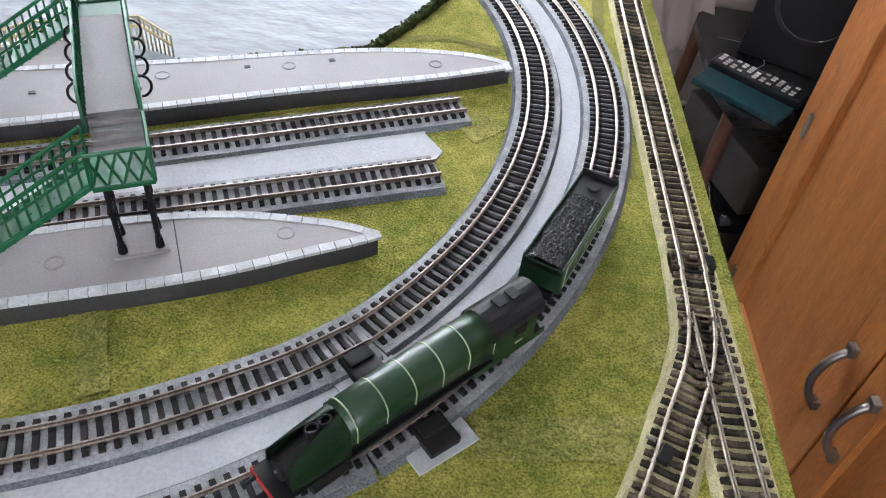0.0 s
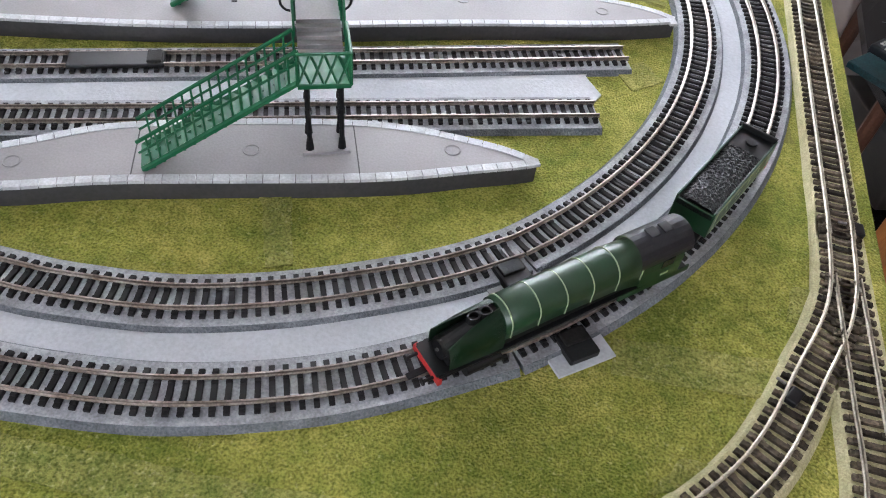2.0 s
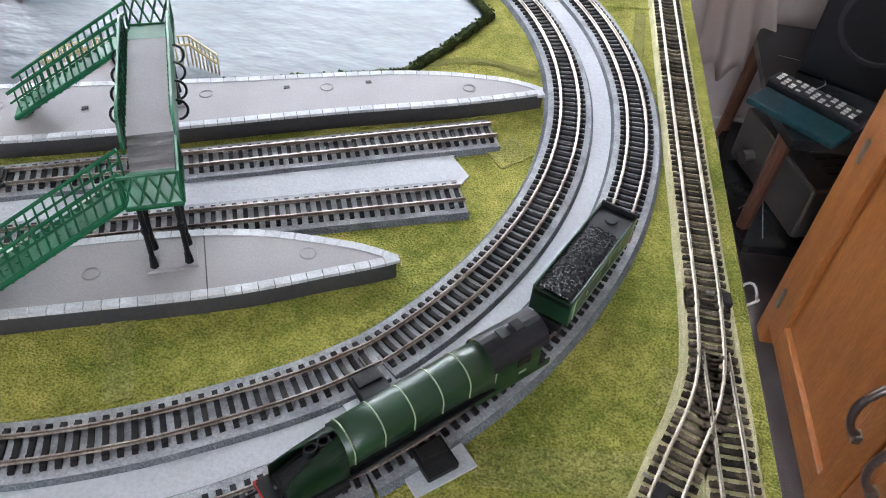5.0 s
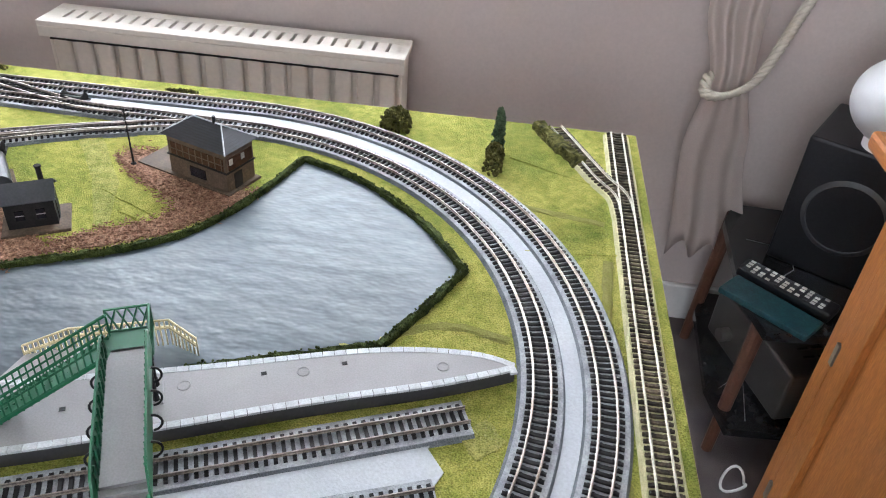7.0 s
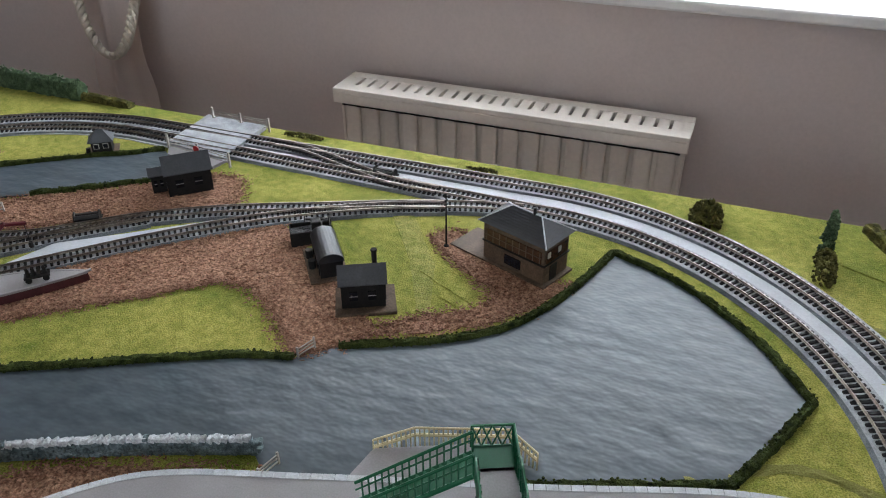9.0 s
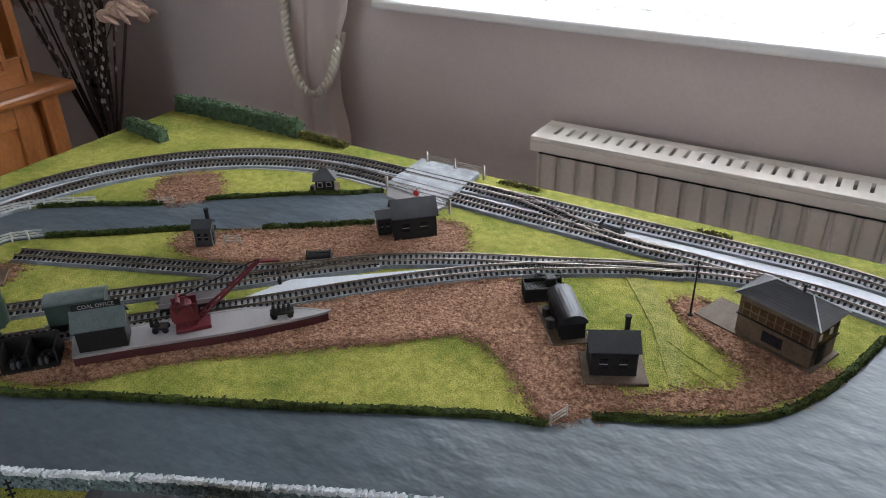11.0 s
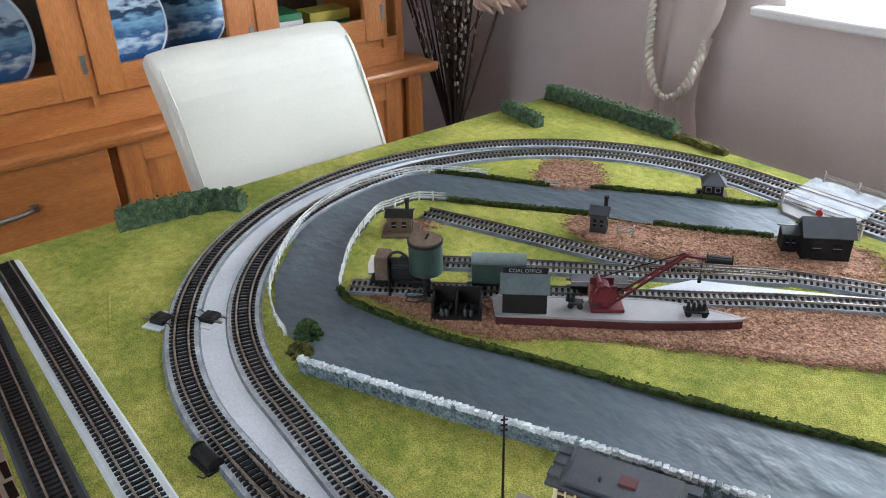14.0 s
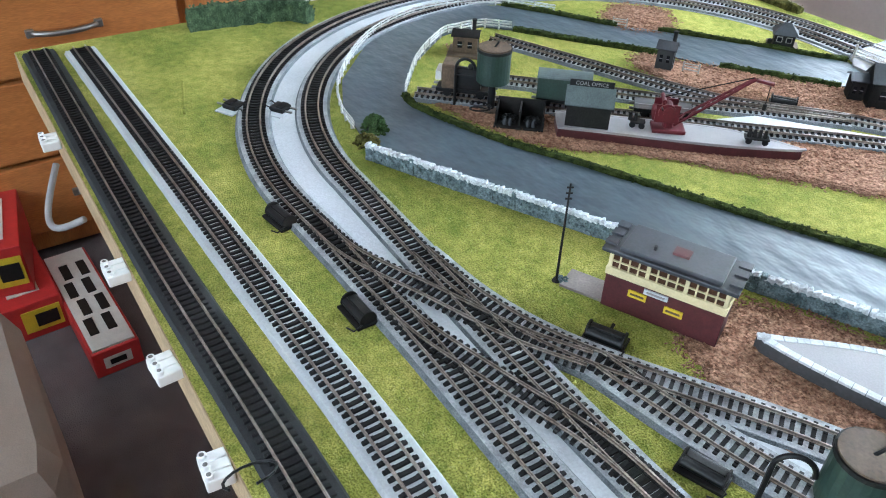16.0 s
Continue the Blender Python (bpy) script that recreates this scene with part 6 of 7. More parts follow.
def signal_box_brown():
    """Two-storey brown signal box with a hipped slate roof."""
    L, W, h = 0.098, 0.052, 0.058
    th = thing("signal_box", "brown brick signal box with a hipped slate roof by the pond", "signal box", pose(-0.580, 0.987, T, 0, 0, -21.5))
    part("pad", prism(B(), [(-L / 2 - 0.055, -W / 2 - 0.006), (L / 2 + 0.006, -W / 2 - 0.006), (L / 2 + 0.006, W / 2 + 0.004), (-L / 2 - 0.055, W / 2 + 0.0)], -0.001, 0.003), BRICK, th, "brown earth pad")
    part("wall_body", box(B(), (0, 0, h / 2 + 0.002), (L, W, h), bevel=0.0008), BRICK, th)
    z = h + 0.002
    e = 0.006
    bm = B()
    a = [bm.verts.new(c) for c in ((-L / 2 - e, -W / 2 - e, z), (L / 2 + e, -W / 2 - e, z), (L / 2 + e, W / 2 + e, z), (-L / 2 - e, W / 2 + e, z))]
    r0, r1 = bm.verts.new((-L / 2 + 0.026, 0, z + 0.021)), bm.verts.new((L / 2 - 0.026, 0, z + 0.021))
    for f in ((a[0], a[1], r1, r0), (a[1], a[2], r1), (a[2], a[3], r0, r1), (a[3], a[0], r0), (a[3], a[2], a[1], a[0])):
        bm.faces.new(f)
    rf = part("roof", bm, SLATE, th, "hipped slate roof")
    bm = B()
    for k in range(1, 10):
        t = k / 10
        zz = z + 0.021 * t + 0.0004
        y = (W / 2 + e) * (1 - t)
        x0, x1 = -L / 2 - e + (0.026 + e) * t, L / 2 + e - (0.026 + e) * t
        rod(bm, (x0, -y, zz), (x1, -y, zz), 0.0005, 4)
        rod(bm, (x1, -y, zz), (x1, y, zz), 0.0005, 4)
    part("slate_course", bm, PLATFORM_SIDE, rf)["kind"] = "stuff"
    bm = B()
    for s in (-1, 1):
        rod(bm, (-L / 2 - e, s * (W / 2 + e), z), (-L / 2 + 0.026, 0, z + 0.021), 0.001, 5)
        rod(bm, (L / 2 + e, s * (W / 2 + e), z), (L / 2 - 0.026, 0, z + 0.021), 0.001, 5)
    rod(bm, (-L / 2 + 0.026, 0, z + 0.021), (L / 2 - 0.026, 0, z + 0.021), 0.001, 5)
    part("ridge", bm, SLAB, rf, "pale lead ridge")
    part("finial", rod(B(), (0.012, 0, z + 0.019), (0.012, 0, z + 0.030), 0.0022, 8), BLACK, th)
    # upper glazing, with bars, and lower openings
    for c, s in (((0, -W / 2 - 0.0006, 0.041), (L - 0.008, 0.0014, 0.017)), ((L / 2 + 0.0006, 0, 0.041), (0.0014, W - 0.008, 0.017)), ((-L / 2 - 0.0006, 0, 0.041), (0.0014, W - 0.008, 0.017))):
        wd = part("window", box(B(), c, s), GLASS_WARM, th, "brown signal box windows")
    for k in range(9):
        part("glazing_bar", box(B(), (-L / 2 + 0.006 + k * (L - 0.012) / 8, -W / 2 - 0.0014, 0.041), (0.0012, 0.001, 0.017)), BRICK, wd)
    part("glazing_bar", box(B(), (0, -W / 2 - 0.0016, 0.041), (L - 0.008, 0.001, 0.001)), BRICK, wd)
    part("string_course", box(B(), (0, 0, 0.030), (L + 0.003, W + 0.003, 0.002)), CHARCOAL, th)
    part("lower_window", box(B(), (0.0, -W / 2 - 0.0006, 0.016), (0.026, 0.0014, 0.014)), GLASS_DARK, th)
    part("end_door", box(B(), (L / 2 + 0.0006, -0.006, 0.014), (0.0014, 0.014, 0.022)), CHARCOAL, th)
    for y in (-0.018, 0.004):
        part("white_notice", box(B(), (L / 2 + 0.0015, y, 0.044), (0.001, 0.006, 0.008)), WHITE, th)


signal_box_brown()


def telegraph_pole(x, y, h, label, arms=True):
    th = thing("telegraph_pole", label, "pole", pose(x, y, T))
    part("mast", rod(B(), (0, 0, 0), (0, 0, h), 0.0014, 8, 0.0009), CHARCOAL, th)
    if arms:
        for k in range(3):
            part("crossarm", box(B(), (0, 0, h - 0.004 - 0.006 * k), (0.0062, 0.0012, 0.0014), 60), CHARCOAL, th)
    part("foot", rod(B(), (0, 0, -0.001), (0, 0, 0.003), 0.005, 10, 0.003), CHARCOAL, th)


telegraph_pole(-0.692, 0.990, 0.082, "thin dark model telegraph pole by the signal box")
telegraph_pole(-1.066, 0.325, 0.112, "thin dark model telegraph pole with small crossarms")


def signal_box_red():
    L, W = 0.108, 0.036
    th = thing("signal_box", "maroon and cream signal box with a flat grey roof", "signal box", pose(-0.974, 0.377, T, 0, 0, 24.5) @ Matrix.Diagonal((1.02, 1.0, 1.22, 1)))
    part("wall_body", box(B(), (0, 0, 0.0155), (L, W, 0.031), bevel=0.0006), BRICK_RED, th)
    part("cream_band", box(B(), (0, 0, 0.0345), (L + 0.002, W + 0.002, 0.007), bevel=0.0005), CREAM, th)
    part("upper_storey", box(B(), (0, 0, 0.045), (L - 0.003, W - 0.003, 0.016)), GLASS_WARM, th, "brown glazing")
    for k in range(13):
        wide = 0.0035 if k in (0, 4, 8, 12) else 0.0014
        part("mullion", box(B(), (-L / 2 + 0.002 + k * (L - 0.004) / 12, -W / 2 + 0.0008, 0.045), (wide, 0.002, 0.0165)), CREAM, th)
    for y in (-0.012, 0.0, 0.012):
        part("mullion", box(B(), (L / 2 - 0.0008, y, 0.045), (0.002, 0.0016, 0.0165)), CREAM, th)
        part("mullion", box(B(), (-L / 2 + 0.0008, y, 0.045), (0.002, 0.0016, 0.0165)), CREAM, th)
    part("transom", box(B(), (0, -W / 2 + 0.0006, 0.044), (L - 0.003, 0.0018, 0.001)), CREAM, th)
    rf = part("roof", box(B(), (0, 0, 0.0552), (L + 0.012, W + 0.014, 0.0035), bevel=0.0008), SLATE, th, "flat dark grey roof")
    part("raised_roof", box(B(), (0, 0.001, 0.0582), (L - 0.018, W + 0.008, 0.0035), bevel=0.0008), SLATE, rf)
    for x in (-L / 2 - 0.001, L / 2 + 0.001):
        for y in (-0.012, 0.004, 0.018):
            part("roof_step", box(B(), (x, y, 0.0578), (0.011, 0.010, 0.002)), SLATE, rf)
    part("roof_light", box(B(), (0.004, 0.0, 0.0608), (0.015, 0.012, 0.0022), bevel=0.0004), BRICK_RED, rf)
    part("roof_vent", rod(B(), (-0.018, -0.008, 0.0595), (-0.018, -0.008, 0.0635), 0.0016, 8), BLACK, rf)
    for x, m, z, w_ in ((-0.022, YELLOW, 0.021, 0.017), (0.012, YELLOW, 0.018, 0.017), (-0.006, SLAB, 0.0275, 0.022)):
        sg = part("nameboard", box(B(), (x, -W / 2 - 0.0008, z), (w_, 0.0014, 0.006 if m is YELLOW else 0.0045)), m, th, "yellow enamel sign" if m is YELLOW else "white nameboard")
        part("lettering_bar", box(B(), (x, -W / 2 - 0.0017, z), (w_ * 0.75, 0.0006, 0.0016)), BRICK if m is YELLOW else PLATFORM, sg)
    pv = thing("paved_slab", "brownish paved slab beside the maroon signal box", "paving", pose(-1.043, 0.345, T, 0, 0, 24.5))
    part("slab", box(B(), (0, 0.0, 0.001), (0.046, 0.03, 0.003), bevel=0.0004), PAVING, pv)
    part("rubble", clumps(B(), (-0.024, -0.006, 0.001), (0.006, 0.005, 0.003), 30, 0.0016, rng), STONE, pv)


signal_box_red()


def dry_stone_wall(pts, label):
    line = smooth_line(pts, 0.01)
    th = thing("dry_stone_wall", label, "stone wall")
    part("core", sweep(B(), line, [(-0.0022, T - 0.001), (-0.002, T + 0.017), (0.002, T + 0.017), (0.0022, T - 0.001)]), STONE, th)
    meshes = []
    for k in range(6):
        bm = B()
        box(bm, (0, 0, 0), (0.0088, 0.0072, 0.0046), bevel=0.0009)
        rough(bm, 0.0007, 300 + 40 * k)
        me = bpy.data.meshes.new("stone")
        bm.to_mesh(me)
        bm.free()
        me.materials.append(STONE)
        meshes.append(me)
    for row in range(4):
        for i, (p, d) in enumerate(resample(line, 0.0102)):
            ob = new("stone", meshes[rng.randrange(6)])
            ob.parent = th
            sh = d * (0.005 * (row % 2)) + Vector((-d.y, d.x)) * rng.uniform(-0.0007, 0.0007)
            ob.matrix_basis = pose(p.x + sh.x, p.y + sh.y, T + 0.0025 + 0.0044 * row, rng.uniform(-6, 6), rng.uniform(-6, 6), math.degrees(math.atan2(d.y, d.x)) + rng.uniform(-7, 7)) @ Matrix.Diagonal((rng.uniform(0.8, 1.1), 1, 1, 1))
    bm = B()
    box(bm, (0, 0, 0), (0.0074, 0.0078, 0.0052), bevel=0.0014)
    rough(bm, 0.0013, 300)
    me = bpy.data.meshes.new("coping_stone")
    bm.to_mesh(me)
    bm.free()
    me.materials.append(STONE_CAP)
    for p, d in resample(line, 0.0070):
        ob = new("coping_stone", me)
        ob.parent = th
        ob.matrix_basis = pose(p.x, p.y, T + 0.0198 + rng.uniform(-0.0008, 0.0008), rng.uniform(-14, 14), rng.uniform(-20, 20), math.degrees(math.atan2(d.y, d.x)) + rng.uniform(-16, 16)) @ Matrix.Diagonal((rng.uniform(0.7, 1.25), rng.uniform(0.85, 1.1), rng.uniform(0.7, 1.2), 1))
    for p, d in resample(line, 0.135):
        part("pier", box(B(), (p.x, p.y, T + 0.0115), (0.006, 0.0088, 0.022), math.degrees(math.atan2(d.y, d.x)), bevel=0.001), STONE, th)


dry_stone_wall([(-1.373, 0.281), (-1.254, 0.337), (-1.134, 0.396), (-1.028, 0.449), (-0.955, 0.481), (-0.85, 0.53), (-0.729, 0.578)], "grey dry stone wall with white upright coping stones")


def rail_fence(pts, label, pitch=0.024, h=0.016):
    line = smooth_line(pts, 0.006)
    th = thing("rail_fence", label, "fence", group="white fences")
    for z in (0.006, 0.0105, 0.015):
        part("rail", sweep(B(), line, [(-0.0007, T + z - 0.0011), (-0.0007, T + z + 0.0011), (0.0007, T + z + 0.0011), (0.0007, T + z - 0.0011)], wob=0.0005), CHALK, th)
    me = None
    for p, d in resample(line, pitch):
        if me is None:
            ob = part("post", box(B(), (0, 0, h / 2 - 0.001), (0.0027, 0.0024, h + 0.003)), CHALK, th)
            me = ob.data
        else:
            ob = new("post", me)
            ob.parent = th
        ob.matrix_basis = pose(p.x, p.y, T, rng.uniform(-5, 5), rng.uniform(-5, 5), math.degrees(math.atan2(d.y, d.x)))


rail_fence([(-1.44, 0.300), (-1.505, 0.314), (-1.59, 0.357), (-1.706, 0.464), (-1.770, 0.588), (-1.769, 0.703), (-1.742, 0.762), (-1.66, 0.825)], "white post and rail fence along the river's outer bank")
rail_fence([(-1.505, 0.416), (-1.596, 0.494), (-1.664, 0.583), (-1.670, 0.62), (-1.666, 0.668), (-1.632, 0.705)], "white post and rail fence along the island's bank")
for x, y, rz in ((-1.553, 0.882, 40), (-0.757, 0.724, 70), (-0.703, 0.562, 75), (-1.352, 0.838, 30)):
    gp = thing("fence_end", "short weathered white fence panel at the water's edge", "fence", pose(x, y, T, 0, 0, rz), group="white fences")
    for k in range(2):
        part("post", box(B(), (-0.012 + 0.024 * k, 0, 0.008), (0.002, 0.002, 0.018)), WHITE, gp)
    for z in (0.005, 0.010, 0.014):
        part("rail", box(B(), (0, 0, z), (0.026, 0.001, 0.0014)), WHITE, gp)


def loading_dock():
    th = thing("loading_dock", "goods loading dock with grey top and dark red brick sides", "platform")
    ol = [(-1.296, 0.521), (-1.29, 0.527), (-1.253, 0.566), (-1.168, 0.652), (-1.115, 0.715), (-1.091, 0.749), (-1.098, 0.750), (-1.140, 0.733), (-1.200, 0.694), (-1.30, 0.588), (-1.333, 0.552), (-1.331, 0.546)]
    line = smooth_line(ol, 0.008, True)
    poly = [(p.x, p.y) for p in line]
    part("brick_side", prism(B(), poly, T - 0.001, T + 0.0125), BRICK_RED, th, "dark red brick side")
    part("surface", prism(B(), poly, T + 0.0125, T + 0.0155, 0.0), PLATFORM, th, "grey stone surface")
    bm = B()
    for p, d in resample(line + line[:1], 0.0125):
        c = p + Vector((-d.y, d.x)) * 0.002
        box(bm, (c.x, c.y, T + 0.0148), (0.0120, 0.0035, 0.0022), math.degrees(math.atan2(d.y, d.x)))
    part("edging", bm, PLATFORM, th)
    zd = T + 0.0155
    of = thing("coal_office", "small coal office hut with a slatted grey-green roof", "hut", pose(-1.287, 0.562, zd, 0, 0, 46) @ Matrix.Diagonal((1.12, 0.9, 1.2, 1)))
    bm = B()
    gable_body(bm, 0.050, 0.036, 0.024, 0.016)
    part("wall_body", bm, CHARCOAL, of)
    slatted_roof(of, SLATE_GREEN, 0.050, 0.036, 0.024, 0.016, 6, "grey-green slatted roof")
    part("ridge_board", box(B(), (0, 0, 0.0445), (0.050, 0.0014, 0.008)), BLACK, of)
    tx = bpy.data.curves.new("ridge_lettering", "FONT")
    tx.body, tx.size, tx.extrude, tx.align_x, tx.align_y = "COAL OFFICE", 0.0060, 0.0002, "CENTER", "CENTER"
    tx.materials.append(PLATFORM)
    to = new("ridge_lettering", tx)
    to.parent = of
    to.matrix_basis = pose(0, -0.0010, 0.0446, 90, 0, 0)
    bins = thing("coal_staithes", "two-bay black timber coal staithes with coal heaps", "coal bin", pose(-1.352, 0.503, T, 0, 0, 47))
    part("back", box(B(), (0, 0.017, 0.014), (0.064, 0.002, 0.030)), CHARCOAL, bins)
    for x in (-0.031, 0.0, 0.031):
        part("divider", box(B(), (x, 0.0, 0.012), (0.002, 0.034, 0.026)), CHARCOAL, bins)
    part("floor_board", box(B(), (0, -0.002, 0.0015), (0.066, 0.04, 0.003)), CHARCOAL, bins)
    for x in (-0.015, 0.016):
        part("coal", clumps(B(), (x, 0.0, 0.002), (0.011, 0.012, 0.008), 60, 0.0022, rng), COAL, bins)
        for k in range(2):
            part("sack", ball(B(), (x - 0.004 + 0.007 * k, -0.014, 0.007), (0.003, 0.003, 0.006), 2), MESH_GREY, bins)
    cr = thing("yard_crane", "maroon hand crane with a raised lattice jib on the dock", "crane", pose(-1.218, 0.640, zd, 0, 0, 50) @ Matrix.Scale(1.25, 4))
    part("base", box(B(), (0, 0, 0.002), (0.034, 0.022, 0.004), bevel=0.001), MAROON, cr)
    part("pivot", rod(B(), (0, 0, 0.003), (0, 0, 0.012), 0.006, 12), MAROON, cr)
    for s in (-1, 1):
        part("side_frame", prism(B(), [(-0.017, s * 0.0085 - 0.0008), (0.007, s * 0.0085 - 0.0008), (0.007, s * 0.0085 + 0.0008), (-0.017, s * 0.0085 + 0.0008)], 0.012, 0.031, 0.0), MAROON, cr)
        part("gear_wheel", rod(B(), (-0.006, s * 0.0105 - 0.0008, 0.024), (-0.006, s * 0.0105 + 0.0008, 0.024), 0.0088, 18), MAROON, cr)
        part("crank_handle", rod(B(), (-0.012, s * 0.0105, 0.029), (-0.012, s * 0.0165, 0.029), 0.0009, 6), CHARCOAL, cr)
    part("counterweight", box(B(), (-0.0145, 0, 0.0185), (0.009, 0.0154, 0.013), bevel=0.002), MAROON, cr)
    part("head_beam", rod(B(), (-0.010, -0.0095, 0.0345), (-0.010, 0.0095, 0.0345), 0.0022, 10), MAROON, cr)
    for s in (-1, 1):
        part("head_strut", rod(B(), (-0.010, s * 0.0085, 0.030), (-0.010, s * 0.0085, 0.0345), 0.0016, 8), MAROON, cr)
    part("winch_drum", rod(B(), (-0.004, -0.012, 0.024), (-0.004, 0.012, 0.024), 0.006, 12), MAROON, cr)
    bm = B()
    for s in (-1, 1):
        rod(bm, (0.004, s * 0.006, 0.008), (0.074, s * 0.002, 0.062), 0.0014, 6)
        for k in range(6):
            a_, b_ = k / 6, (k + 1) / 6
            rod(bm, (0.004 + 0.07 * a_, s * (0.006 - 0.004 * a_), 0.008 + 0.054 * a_), (0.004 + 0.07 * b_, -s * (0.006 - 0.004 * b_), 0.008 + 0.054 * b_), 0.0009, 5)
    rod(bm, (0.074, -0.003, 0.062), (0.092, -0.001, 0.058), 0.0022, 6)
    jb = part("jib", bm, MAROON, cr)
    part("hook_line", rod(rod(B(), (0.09, 0, 0.058), (0.09, 0, 0.036), 0.0004, 5), (0.09, 0, 0.036), (0.09, 0, 0.030), 0.002, 8), CHARCOAL, jb)
    part("stay", rod(B(), (-0.010, 0, 0.036), (0.072, 0, 0.063), 0.0006, 5), CHARCOAL, cr)
    for x, y, rz in ((-1.135, 0.712, 45), (-1.245, 0.612, 40)):
        tr = thing("luggage_trolley", "dark four-wheeled trolley stacked with milk churns", "trolley", pose(x, y, zd, 0, 0, rz), group="dock trolleys")
        big = x > -1.2
        part("bed", box(B(), (0, 0, 0.007), (0.030 if big else 0.018, 0.014, 0.002)), CHARCOAL, tr)
        for dx in (-0.010, 0.010):
            for dy in (-0.0065, 0.0065):
                part("wheel", rod(B(), (dx * (1 if big else 0.6), dy - 0.0006, 0.004), (dx * (1 if big else 0.6), dy + 0.0006, 0.004), 0.004, 12), BLACK, tr)
        for k in range(4 if big else 2):
            part("churn", rod(B(), (-0.010 + 0.0065 * k, 0, 0.008), (-0.010 + 0.0065 * k, 0, 0.018), 0.003, 10, 0.0018), CHARCOAL, tr)


loading_dock()


def water_tower(x, y, rz, label):
    th = thing("water_tower", label, "water tower", pose(x, y, T, 0, 0, rz) @ Matrix.Scale(1.22, 4), group="water towers")
    part("column", rod(B(), (0, 0, 0), (0, 0, 0.040), 0.0042, 12), BLACK, th)
    part("base_plate", rod(B(), (0, 0, -0.001), (0, 0, 0.003), 0.012, 16), BRICK, th)
    tk = part("tank", rod(B(), (0, 0, 0.036), (0, 0, 0.072), 0.0185, 28), PLATFORM_SIDE, th, "dark green round tank")
    tk.data.materials[0] = TANK
    part("band", rod(B(), (0, 0, 0.0705), (0, 0, 0.0735), 0.0192, 28), CHARCOAL, tk)
    part("lid", rod(B(), (0, 0, 0.0735), (0, 0, 0.0748), 0.0178, 28), BRICK, tk, "brownish lid")
    part("valve", rod(B(), (0, 0, 0.074), (0.004, 0, 0.081), 0.0012, 6), BLACK, tk)
    bm = B()
    pts = [(-0.020 - 0.011 * (1 - math.cos(a)), 0, 0.045 + 0.012 * math.sin(a)) for a in (k * math.pi / 12 for k in range(13))]
    tube(bm, pts, 0.0017, 8)
    part("spout", bm, BLACK, th)
    part("spout_post", rod(B(), (-0.042, 0, 0), (-0.042, 0, 0.046), 0.0017, 8), BLACK, th)
    bm = B()
    tube(bm, [(0.012 * math.cos(k * 0.5) - 0.01, -0.012 + 0.008 * math.sin(k * 0.5), 0.002 + 0.0005 * k) for k in range(25)], 0.0009, 6)
    part("hose", bm, BLACK, th)


TANK = material("dark green tank", (0.028, 0.055, 0.042), 0.45, vary=0.25, scale=60, fine=400, bump=0.05)
water_tower(-1.404, 0.493, 44, "dark green round water tower on a single column")
water_tower(-0.745, 0.300, 35, "dark round water tower beside the station throat")


